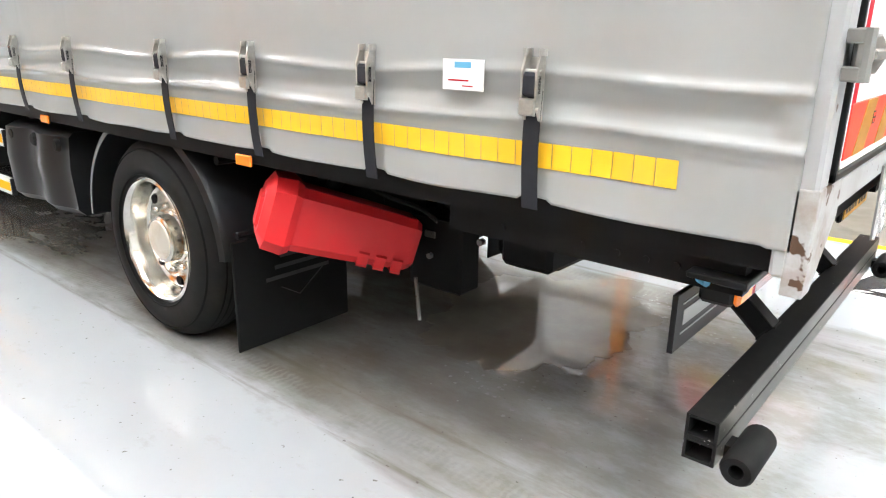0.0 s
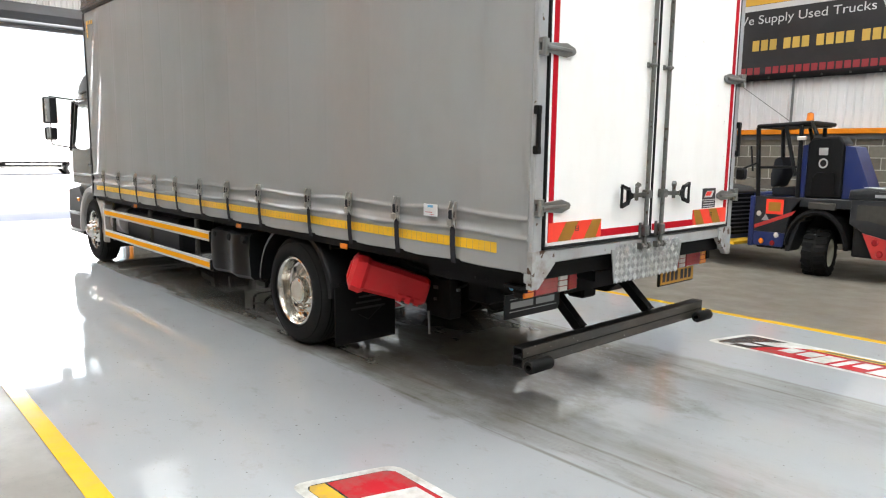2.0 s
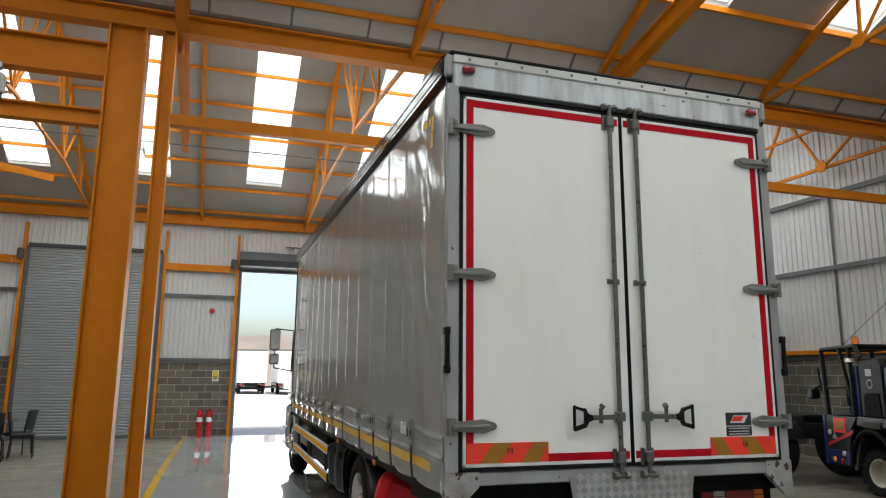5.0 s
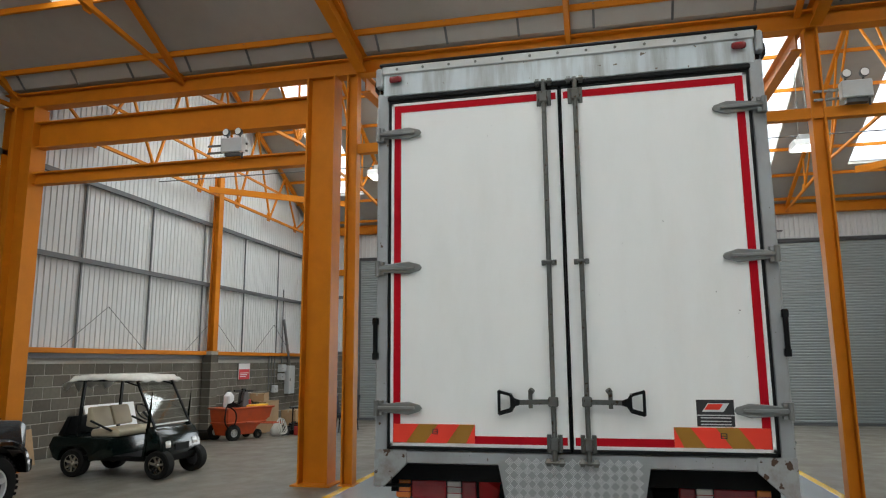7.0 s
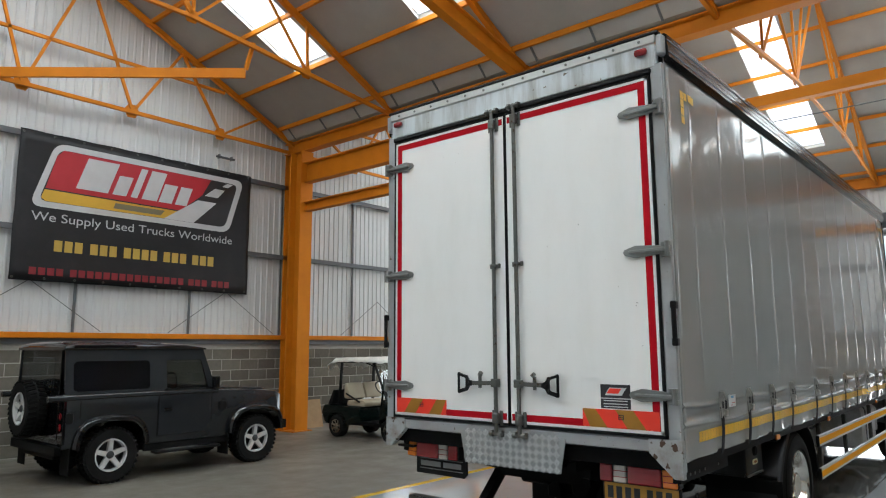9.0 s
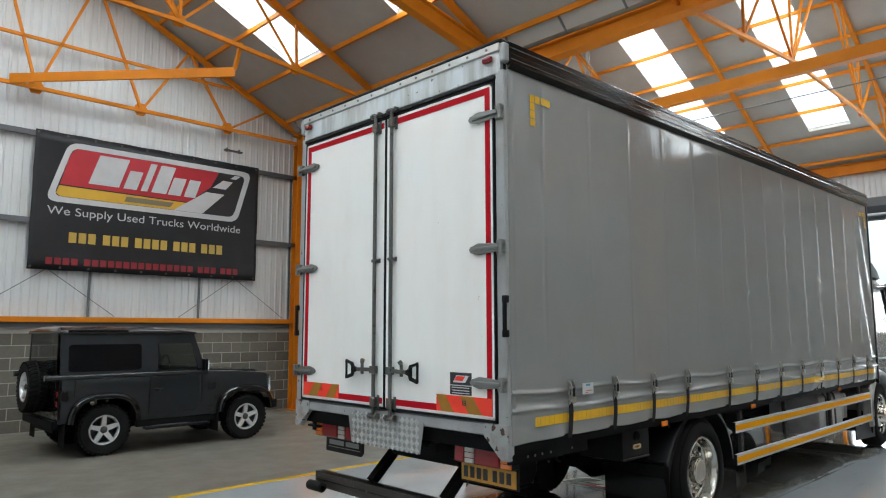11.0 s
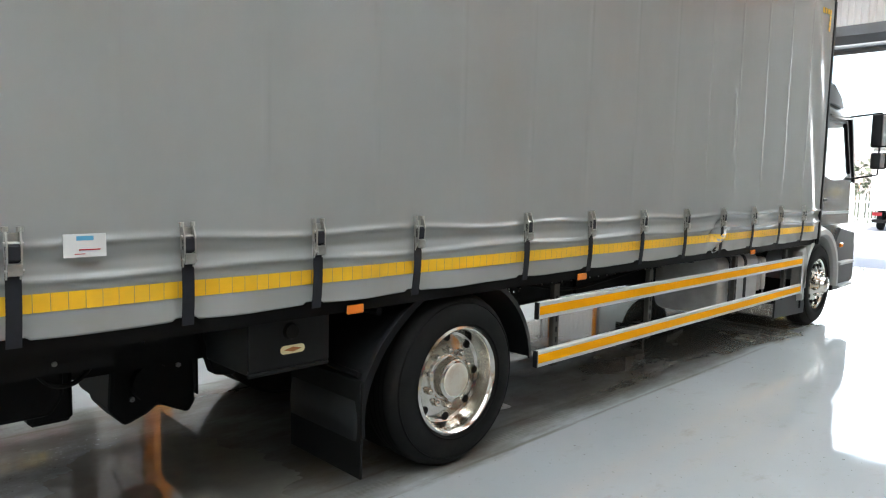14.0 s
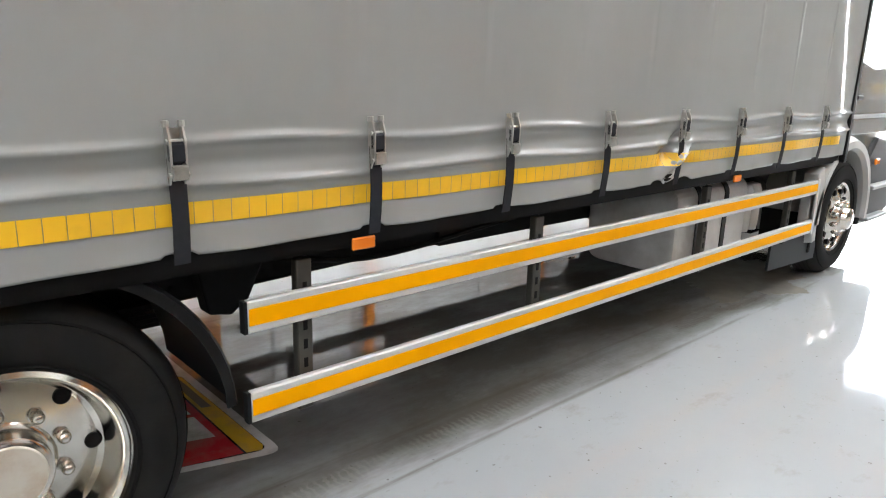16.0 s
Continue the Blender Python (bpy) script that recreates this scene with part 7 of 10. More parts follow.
# scrub behind the fence
rs = random.Random(5)
for bx, by, br, bh in ((-47, -8.5, 2.2, 3.6), (-48, -11.5, 2.6, 4.2), (-47.5, -14.5, 2.3, 3.4), (-50, -18, 3.0, 4.4), (-46, -21, 2.2, 3.3)):
    bush = thing("bush", "pale green scrubby bush behind the fence", "bush", "bushes behind the fence", at=(bx, by, -0.03))
    st = bmesh.new()
    for k in range(7):
        a = rs.uniform(0, 6.28)
        tube((0.1 * math.cos(a), 0.1 * math.sin(a), 0), (br * 0.5 * math.cos(a), br * 0.5 * math.sin(a), bh * rs.uniform(0.6, 0.95)), 0.05, 5, st, r2=0.015)
    part("stems", st, M["rust"], bush, smooth=0)
    lf = bmesh.new()
    for k in range(900):
        while True:
            p = Vector((rs.uniform(-1, 1), rs.uniform(-1, 1), rs.uniform(0, 1)))
            if (p.x ** 2 + p.y ** 2) ** 0.5 < 1 - 0.55 * p.z + 0.25 * noise.noise(p * 3 + Vector((bx, by, 0))):
                break
        c = Vector((p.x * br, p.y * br, 0.1 + p.z * bh))
        a, b2 = Vector((rs.uniform(-1, 1), rs.uniform(-1, 1), rs.uniform(-1, 1))) * 0.16, Vector((rs.uniform(-1, 1), rs.uniform(-1, 1), rs.uniform(-1, 1))) * 0.12
        sheet([c - a, c + b2, c + a, c - b2], lf)
    part("leaves", lf, M["leaf"], bush, smooth=0)

# ---- fixtures on the steelwork and walls ----
M["box_grey"] = material("grey_enclosure", (0.48, 0.50, 0.50), 0.45, vary=0.06, dirt=(0.3, 0.3, 0.28), dirt_scale=6, dirt_amount=0.3)
M["dark_grey"] = material("dark_grey_casing", (0.05, 0.052, 0.055), 0.5, vary=0.1)
M["lamp_white"] = material("white_lamp_casing", (0.75, 0.76, 0.76), 0.4, vary=0.05)
M["cable"] = material("grey_conduit", (0.12, 0.12, 0.12), 0.6, vary=0.1)
M["card"] = material("brown_cardboard", (0.36, 0.24, 0.13), 0.85, vary=0.14, scale=9, dirt=(0.2, 0.13, 0.07), dirt_scale=5, dirt_amount=0.3)
M["extinguisher"] = material("red_enamel", (0.52, 0.02, 0.022), 0.25, vary=0.05, coat=0.4)
M["sign_red"] = material("red_sign_print", (0.55, 0.03, 0.04), 0.4, vary=0.05)
M["sign_yellow"] = material("yellow_sign_print", (0.70, 0.55, 0.03), 0.4, vary=0.05)


def emergency_light(x, y, z, out=1, turn=0):
    t = thing("emergency_light", "grey emergency light box with two round lamp heads", "light", "emergency lights", at=(x, y, z), turn=turn)
    part("casing", box(-0.06, 0.08, -0.19, 0.19, 0.0, 0.24, 0.012), M["box_grey"], t, smooth=0)
    part("foot", box(-0.05, 0.05, -0.13, 0.13, -0.06, 0.0), M["dark_grey"], t, smooth=0)
    for bz in (0.04, 0.16):
        part("mounting_bar", box(-0.07, -0.04, -0.50, 0.22, bz - 0.015, bz + 0.015), M["galv"], t, smooth=0)
    part("cable_gland", tube((0.0, 0.16, -0.1), (0.0, 0.16, 0.0), 0.015, 8), M["dark_grey"], t, smooth=0)
    for s in (-1, 1):
        part("bracket", tube((0.0, s * 0.11, 0.24), (0.0, s * 0.11, 0.30), 0.014, 8), M["dark_grey"], t, smooth=0)
        h = part("lamp_head", lathe([(0, -0.06), (0.04, -0.05), (0.062, 0.0), (0.062, 0.045), (0.052, 0.05)], "x", 18, centre=(0.03, s * 0.11, 0.34)), M["dark_grey"], t)
        part("lens", lathe([(0, 0.052), (0.053, 0.048)], "x", 18, centre=(0.03, s * 0.11, 0.34)), M["lamp_white"], h)
    return t


emergency_light(-5.36, -5.5, 5.16)
emergency_light(-5.31, 3.7, 5.21)


M["lit_diffuser"] = material("lit_diffuser", (0.8, 0.8, 0.8), 0.4)
glow = M["lit_diffuser"].node_tree.nodes["Principled BSDF"].inputs
glow["Emission Color"].default_value, glow["Emission Strength"].default_value = (1.0, 0.98, 0.95, 1), 2.0
tagged(part("lighting_conduit", tube((-9.72, WALL_N + 0.1, 6.10), (-9.72, WALL_S - 0.1, 6.10), 0.013, 8), M["cable"]), "grey lighting conduit across the shed", "conduit", kind="structure")
LAMPS = ((-9.72, -4.4), (-9.72, 4.3))


def high_bay(x, y, z):
    t = thing("high_bay_light", "white hanging high-bay light fitting, lit", "light", "high-bay lights", at=(x, y, z))
    part("housing", prism([(-0.24, 0), (-0.17, 0.14), (0.17, 0.14), (0.24, 0)], "y", -0.24, 0.24, 0.015), M["lamp_white"], t, smooth=0)
    part("diffuser", box(-0.215, 0.215, -0.215, 0.215, -0.02, -0.002, 0.006), M["lit_diffuser"], t, "lit white diffuser", smooth=0)
    part("gear_box", box(-0.09, 0.09, -0.12, 0.12, 0.14, 0.26, 0.01), M["box_grey"], t, smooth=0)
    for s in (-1, 1):
        part("chain", tube((0, s * 0.1, 0.26), (0, s * 0.02, roof_z(x) - z + 0.02), 0.008, 6), M["galv"], t, smooth=0)


for x, y in LAMPS:
    high_bay(x, y, 5.85)


def wall_bar(x, y, z, out):
    """A short black vent bar fixed to the cladding."""
    t = thing("wall_heater_bar", "small dark bar fitting fixed high on the cladding", "fitting", "wall fittings", at=(x, y, z))
    part("bar_body", box(-0.22, 0.22, -0.03, 0.03, -0.02, 0.02, 0.006), M["dark_grey"], t, smooth=0)
    for s in (-1, 1):
        part("bracket", box(s * 0.15 - 0.012, s * 0.15 + 0.012, -0.05, 0.02, -0.035, 0.06), M["seam"], t, smooth=0)


for x, y, z, o in ((-3.7, WALL_N + 0.12, 5.88, 1), (-3.5, WALL_S - 0.12, 6.2, -1), (4.4, WALL_S - 0.12, 5.9, -1)):
    wall_bar(x, y, z, o)
for y in (-5.8, -0.4, 5.9):
    t = thing("wall_heater_bar", "small dark bar fitting fixed above the shutter door", "fitting", "wall fittings", at=(FRONT + 0.1, y, 5.86), turn=90)
    part("bar_body", box(-0.24, 0.24, -0.03, 0.03, -0.02, 0.02, 0.006), M["dark_grey"], t, smooth=0)
    part("bracket", box(-0.012, 0.012, 0, 0.1, -0.06, 0.02), M["seam"], t, smooth=0)

# thin bracing wires across the cladding
for wy, out, sill, drop, run in ((WALL_N, 1, 1.99, 1.0, 1.25), (WALL_S, -1, 2.22, 1.85, 2.38)):
    for x in ((-16.2, -12.6, -8.4, -3.9, -0.1, 3.8) if out > 0 else (-12.6, -5.25)):
        for s in (-1, 1):
            tagged(part("brace_wire", tube((x, wy + out * 0.012, sill + drop), (x + s * run, wy + out * 0.012, sill + 0.12), 0.007, 6), M["seam"], smooth=0), "thin diagonal bracing wire on the cladding", "wire", "bracing wires", "structure")

# door surroundings on the end wall
for y0, y1, z, m, nm, lab in ((-4.35, -2.15, 5.02, "steel_orange", "wall_rail", "orange horizontal rail beside the shutter door"), (2.55, 4.4, 5.23, "steel_orange", "wall_rail", "orange horizontal rail beside the shutter door"),
                              (-10.0, -8.3, 5.02, "steel_orange", "wall_rail", "orange horizontal rail beside the shutter door"), (9.35, 10.15, 5.23, "steel_orange", "wall_rail", "orange horizontal rail beside the shutter door")):
    tagged(part(nm, box(FRONT + 0.03, FRONT + 0.15, y0, y1, z - 0.11, z + 0.11, 0.006), M[m], smooth=0), lab, "rail", kind="structure")
tagged(part("corner_brace", bar((FRONT + 0.10, 9.3, 5.38), (FRONT + 0.10, 10.0, 6.1), 0.06, 0.06), M["steel_orange"], smooth=0), "slanting orange brace in the wall corner", "brace", kind="structure")
for a, b in zip(edges[::2], edges[1::2]):
    tagged(part("sill_rail", box(FRONT - 0.02, FRONT + 0.08, a + 0.06, b - 0.06, 2.06, 2.16, 0.005), M["seam"], smooth=0), "grey sill flashing above the blockwork", "trim", kind="structure")


def shutter_motor(y):
    t = thing("shutter_motor", "dark shutter motor on the end of the barrel", "motor", "shutter motors", at=(FRONT + 0.25, y, 5.18))
    part("motor_body", lathe([(0, -0.16), (0.08, -0.15), (0.1, -0.1), (0.1, 0.1), (0.07, 0.15), (0, 0.16)], "z", 16), M["dark_grey"], t)
    part("junction_box", box(-0.2, -0.1, -0.28, -0.12, -0.26, -0.12, 0.01), M["lamp_white"], t, "white junction box", smooth=0)
    part("bracket", box(-0.22, 0.0, -0.04, 0.04, -0.2, -0.15), M["seam"], t, smooth=0)


for y in (-2.27, 4.5, -8.35):
    shutter_motor(y)
bell = thing("alarm_bell", "red round alarm bell on the wall", "bell", at=(FRONT + 0.10, -2.85, 3.66))
part("bell_base", box(-0.14, 0.005, -0.04, 0.04, -0.04, 0.04, 0.006), M["lamp_white"], bell, "white mounting box", smooth=0)
part("gong", lathe([(0.085, 0.0), (0.08, 0.04), (0.05, 0.07), (0, 0.08)], "x", 20), M["extinguisher"], bell)


def extinguisher(x, y):
    t = thing("fire_extinguisher", "red fire extinguisher on a wall stand", "extinguisher", "fire extinguishers", at=(x, y, 0.30))
    part("cylinder", lathe([(0, 0), (0.075, 0.0), (0.085, 0.02), (0.085, 0.42), (0.06, 0.49), (0.025, 0.51), (0.025, 0.54)], "z", 20), M["extinguisher"], t)
    part("label", lathe([(0.086, 0.16), (0.086, 0.30)], "z", 20), M["lamp_white"], t, "white printed label")
    part("valve", box(-0.02, 0.03, -0.03, 0.03, 0.54, 0.60, 0.008), M["dark_grey"], t, smooth=0)
    part("hose", tube((0.03, 0.03, 0.55), (0.08, 0.07, 0.25), 0.013, 8), M["rubber"], t)
    part("stand_leg", box(-0.1, -0.085, -0.09, 0.09, -0.295, 0.5), M["extinguisher"], t, smooth=0)


for y in (-2.72, -3.0):
    extinguisher(FRONT + 0.16, y)


def sign(name, label, m, lower, bars, w, h, upper=0.5):
    t = thing(name, label, "sign")
    t.matrix_world = m
    part("plate", box(0, 0.006, -w / 2, w / 2, -h / 2, h / 2), M["lamp_white"], t, smooth=0)
    part("colour_field", box(0.006, 0.009, -w / 2 + 0.02, w / 2 - 0.02, lower * h, upper * h - 0.02), M[bars], t, smooth=0)
    for k in range(3):
        part("text_bar", box(0.009, 0.011, -w * 0.36, w * (0.36 - 0.1 * k), -h * 0.12 - k * 0.05, -h * 0.12 - k * 0.05 + 0.022), M["lamp_white"] if bars == "sign_red" else M["ink"], t, smooth=0)
    return t


sign("yellow_sign", "yellow and white fire point sign on the block wall", pose(FRONT + 0.02, -2.62, 1.62, 0, 0, 0), -0.3, "sign_yellow", 0.20, 0.34)
sign("red_sign", "red and white notice on the block wall", pose(-14.35, WALL_N + 0.02, 1.53, 0, 0, 90), -0.5, "sign_red", 0.66, 0.46, 0.18)
sign("yellow_sign", "yellow notice by the far shutter door", pose(FRONT + 0.02, 3.85, 1.55, 0, 0, 0), -0.3, "sign_yellow", 0.22, 0.34)

# ---- vehicles and goods beside the lane ----
M["privacy_glass"] = material("privacy_glass", (0.004, 0.004, 0.005), 0.06, vary=0.02, spec=0.22)
M["car_grey"] = material("dark_grey_car_paint", (0.024, 0.027, 0.031), 0.22, 0.3, vary=0.08, spec=0.4, coat=0.5, dirt=(0.03, 0.032, 0.035), dirt_scale=2, dirt_amount=0.2)
M["gloss_black"] = material("gloss_black_trim", (0.004, 0.004, 0.005), 0.06, vary=0.1, spec=0.5, coat=0.6)
M["alloy"] = material("silver_alloy", (0.68, 0.68, 0.68), 0.30, 0.45, vary=0.08, dirt=(0.35, 0.33, 0.3), dirt_scale=9, dirt_amount=0.25)
M["cart_green"] = material("dark_green_cart_body", (0.0035, 0.008, 0.007), 0.14, vary=0.1, spec=0.4)
M["beige_vinyl"] = material("beige_vinyl", (0.42, 0.36, 0.26), 0.6, vary=0.12, scale=8, dirt=(0.25, 0.21, 0.15), dirt_scale=4, dirt_amount=0.4)
M["roof_cover"] = material("grubby_white_cover", (0.62, 0.61, 0.57), 0.8, vary=0.12, scale=9, dirt=(0.33, 0.32, 0.28), dirt_scale=4, dirt_amount=0.6, bump=0.3, bump_scale=12)
M["fork_blue"] = material("deep_blue_paint", (0.009, 0.02, 0.10), 0.35, vary=0.1, scale=5, dirt=(0.03, 0.035, 0.07), dirt_scale=4, dirt_amount=0.4)
M["fork_grey"] = material("slate_grey_paint", (0.011, 0.013, 0.016), 0.38, vary=0.12, scale=6, dirt=(0.045, 0.042, 0.036), dirt_scale=4, dirt_amount=0.35)
M["fork_red"] = material("red_machine_paint", (0.42, 0.025, 0.022), 0.4, vary=0.12, dirt=(0.2, 0.05, 0.04), dirt_scale=5, dirt_amount=0.4)
M["cream"] = material("cream_rim", (0.55, 0.52, 0.42), 0.5, vary=0.1, dirt=(0.3, 0.27, 0.2), dirt_scale=7, dirt_amount=0.4)
M["orange_bin"] = material("orange_red_trolley", (0.46, 0.062, 0.010), 0.45, vary=0.15, dirt=(0.2, 0.045, 0.02), dirt_scale=5, dirt_amount=0.5)
M["blue_bottle"] = material("blue_plastic", (0.03, 0.25, 0.55), 0.3, vary=0.05)
M["tractor_black"] = material("black_lorry_paint", (0.004, 0.004, 0.005), 0.25, vary=0.1, spec=0.03)
M["lorry_silver"] = material("lorry_silver", (0.13, 0.133, 0.136), 0.35, 0.5, vary=0.15, scale=5)


def road_wheel(parent, x, y, z, r, width, s, rim, rim_mat, spokes=5, chunky=0, steer=0, tyre_label="black rubber tyre"):
    """A tyre on a spoked rim; s is the outward side along y."""
    h = width / 2
    w = part("wheel", lathe([(rim, -h * 0.8), (rim * 1.08, -h * 0.98), (r * 0.9, -h), (r * 0.985, -h * 0.8), (r, -h * 0.5), (r, h * 0.5), (r * 0.985, h * 0.8), (r * 0.9, h), (rim * 1.08, h * 0.98), (rim, h * 0.8)], "y", 44, closed=True),
             M["rubber"], parent, tyre_label)
    w.matrix_local = pose(x, y, z, 0, 0, steer + (0 if s > 0 else 180))
    if chunky:
        bm = bmesh.new()
        for k in range(chunky):
            for side in (-1, 1):
                a = 2 * math.pi * (k + (0.5 if side > 0 else 0)) / chunky
                c, d = math.cos(a), math.sin(a)
                p = Vector((c * (r + 0.004), side * h * 0.12, d * (r + 0.004)))
                a2 = a + 0.06
                q = Vector((math.cos(a2) * (r * 0.965), side * h * 0.98, math.sin(a2) * (r * 0.965)))
                bar(p, q, 2 * math.pi * r / chunky * 0.55, 0.03, bm, up=(c, 0, d))
        tagged(part("tread", bm, M["rubber_dark"], w, smooth=0), kind="stuff")
    part("rim", lathe([(rim * 1.02, h * 0.8), (rim * 1.0, h * 0.92), (rim * 0.93, h * 0.9), (rim * 0.9, h * 0.3), (rim * 0.86, -h * 0.2), (0.0, -h * 0.2)], "y", 32), rim_mat if not spokes else M["dark_grey"], w)
    if spokes:
        part("rim_edge", lathe([(rim * 1.02, h * 0.8), (rim * 1.0, h * 0.95), (rim * 0.92, h * 0.92), (rim * 0.88, h * 0.5)], "y", 32), rim_mat, w)
        for k in range(spokes):
            a = 2 * math.pi * k / spokes + 0.3
            u, v = Vector((math.cos(a), 0, math.sin(a))), Vector((-math.sin(a), 0, math.cos(a)))
            bm = bmesh.new()
            lo = [bm.verts.new(u * rr + v * ww + Vector((0, yy, 0))) for rr, ww, yy in ((rim * 0.15, -rim * 0.17, h * 0.62), (rim * 0.93, -rim * 0.13, h * 0.86), (rim * 0.93, rim * 0.13, h * 0.86), (rim * 0.15, rim * 0.17, h * 0.62))]
            f = bm.faces.new(lo)
            g = bmesh.ops.extrude_face_region(bm, geom=[f])
            for vv in [e for e in g["geom"] if isinstance(e, bmesh.types.BMVert)]:
                vv.co.y -= h * 0.4
            part("spoke", bm, rim_mat, w, smooth=0)
        part("hub", lathe([(0, h * 0.8), (rim * 0.14, h * 0.78), (rim * 0.24, h * 0.66), (rim * 0.25, 0)], "y", 20), M["dark_grey"] if chunky > 30 else rim_mat, w)
    else:
        part("hub", lathe([(0, h * 0.3), (rim * 0.25, h * 0.25), (rim * 0.3, -h * 0.2)], "y", 20), rim_mat, w)
        for k in range(6):
            a = 2 * math.pi * k / 6
            q = Vector((math.cos(a) * rim * 0.5, -h * 0.2, math.sin(a) * rim * 0.5))
            part("wheel_nut", tube(q, q + Vector((0, h * 0.2, 0)), rim * 0.06, 6), M["galv"], w, smooth=0)
    return w


def arch_point(cx, cz, r, a):
    """A point on a flattened arch with round shoulders."""
    c, s = math.cos(a), math.sin(a)
    return (cx + r * math.copysign(abs(c) ** 0.72, c), cz + 0.93 * r * abs(s) ** 0.70)


def arch_outline(cx, cz, r, a0, a1, n=14):
    return [arch_point(cx, cz, r, radians(a0 + (a1 - a0) * k / n)) for k in range(n + 1)]


# the boxy off-roader
def off_roader():
    t = thing("off_roader", "dark grey boxy off-road car with black roof and silver alloys", "car", at=(0, -7.575, 0))
    W, WX = 0.875, (-2.45, -0.155)
    low = [(0.70, 0.50), (0.70, 1.19), (-1.70, 1.19), (-1.76, 1.165), (-2.30, 1.145), (-2.80, 1.10), (-2.90, 1.04), (-2.92, 0.60), (-2.90, 0.52)]
    front = [p for p in arch_outline(WX[0], 0.42, 0.46, 168, 10)]
    rear = [p for p in arch_outline(WX[1], 0.42, 0.46, 170, 10)]
    low += front + [(-1.95, 0.46), (-0.62, 0.46)] + rear + [(0.40, 0.50)]
    body = part("body", prism(low, "y", -W, W, 0.012), M["car_grey"], t, "dark grey painted body", smooth=30)
    part("underbody", box(-2.7, 0.6, -0.55, 0.55, 0.34, 0.6, 0.02), M["black"], t, smooth=0)
    side = lambda z: W - 0.004 - (z - 1.19) * 0.11
    for s in (-1, 1):
        def panel(name, pts, mat, d0=-0.035, d1=0.0, parent=t, label=""):
            bm = bmesh.new()
            inner = [bm.verts.new((x, s * (side(z) + d0), z)) for x, z in pts]
            outer = [bm.verts.new((x, s * (side(z) + d1), z)) for x, z in pts]
            bm.faces.new(inner), bm.faces.new(outer[::-1])
            for i in range(len(pts)):
                j = (i + 1) % len(pts)
                bm.faces.new((inner[i], inner[j], outer[j], outer[i]))
            return part(name, bm, mat, parent, label, smooth=0)
        # window surrounds
        panel("rear_pillar", [(0.70, 1.19), (0.38, 1.19), (0.38, 1.86), (0.70, 1.86)], M["car_grey"])
        panel("middle_pillar", [(-0.66, 1.19), (-0.91, 1.19), (-0.91, 1.86), (-0.66, 1.86)], M["car_grey"])
        panel("front_pillar", [(-1.58, 1.19), (-1.70, 1.19), (-1.50, 1.86), (-1.42, 1.86)], M["car_grey"])
        panel("waist_panel", [(0.38, 1.19), (-0.66, 1.19), (-0.66, 1.235), (0.38, 1.235)], M["car_grey"])
        panel("top_panel", [(0.38, 1.68), (-0.66, 1.68), (-0.66, 1.86), (0.38, 1.86)], M["car_grey"])
        panel("top_panel", [(-0.91, 1.68), (-1.47, 1.68), (-1.42, 1.86), (-0.91, 1.86)], M["car_grey"])
        panel("window_seal", [(0.42, 1.22), (-0.70, 1.22), (-0.70, 1.70), (0.42, 1.70)], M["plastic"], -0.03, -0.028)
        panel("side_window", [(0.385, 1.232), (-0.665, 1.232), (-0.665, 1.683), (0.385, 1.683)], M["privacy_glass"], -0.020, -0.010, t, "dark tinted rear side window")
        g = panel("door_window", [(-0.905, 1.20), (-1.60, 1.20), (-1.465, 1.685), (-0.905, 1.685)], M["smoked_glass"], -0.020, -0.014, t, "front door window")
        g.visible_shadow = False
        # round corners of the windows
        for corners, rad in ((((0.385, 1.232), (-0.665, 1.232), (-0.665, 1.683), (0.385, 1.683)), 0.075), (((-0.905, 1.215), (-1.60, 1.215), (-1.465, 1.685), (-0.905, 1.685)), 0.05)):
            mid = Vector((sum(p[0] for p in corners) / 4, sum(p[1] for p in corners) / 4))
            for q in range(4):
                c0, p0, p1 = Vector(corners[q]), Vector(corners[q - 1]), Vector(corners[(q + 1) % 4])
                u, v = (p0 - c0).normalized() * rad, (p1 - c0).normalized() * rad
                arc = [c0 + u * (1 - math.sin(w)) + v * (1 - math.cos(w)) for w in (0, 0.31, 0.63, 0.94, 1.26, math.pi / 2)]
                panel("window_corner", [tuple(c0 - (u + v) * 0.1)] + [tuple(p) for p in arc], M["car_grey"], -0.012, 0.001)
        panel("window_rail", [(-0.88, 1.19), (-1.62, 1.19), (-1.62, 1.215), (-0.88, 1.215)], M["gloss_black"], -0.03, 0.004)
        # waist highlight groove, door seams, handle
        yo = lambda a, b: sorted((s * (W + a), s * (W + b)))
        part("waist_moulding", tube((-1.74, s * (W - 0.026), 1.155), (0.68, s * (W - 0.026), 1.155), 0.042, 20), M["car_grey"], body)
        part("gutter_rail", tube((-1.46, s * 0.825, 1.865), (0.72, s * 0.825, 1.865), 0.014, 8), M["gloss_black"], t)
        part("door", prism([(-0.80, 0.56), (-0.80, 1.12), (-1.60, 1.12), (-1.62, 0.70), (-1.52, 0.56)], "y", *yo(0.0, 0.008), 0.004), M["car_grey"], body, "dark grey front door", smooth=0)
        for x0, z0, x1, z1 in ((-0.79, 0.54, -0.79, 1.12), (-1.64, 0.70, -1.64, 1.12), (0.28, 0.88, 0.28, 1.12)):
            part("panel_seam", box(x0 - 0.006, x1 + 0.006, *yo(0.0, 0.003), z0, z1), M["rubber_dark"], body, smooth=0)
        part("door_handle", box(-0.99, -0.87, *yo(0.008, 0.03), 0.90, 0.94, 0.008), M["gloss_black"], body, smooth=0)
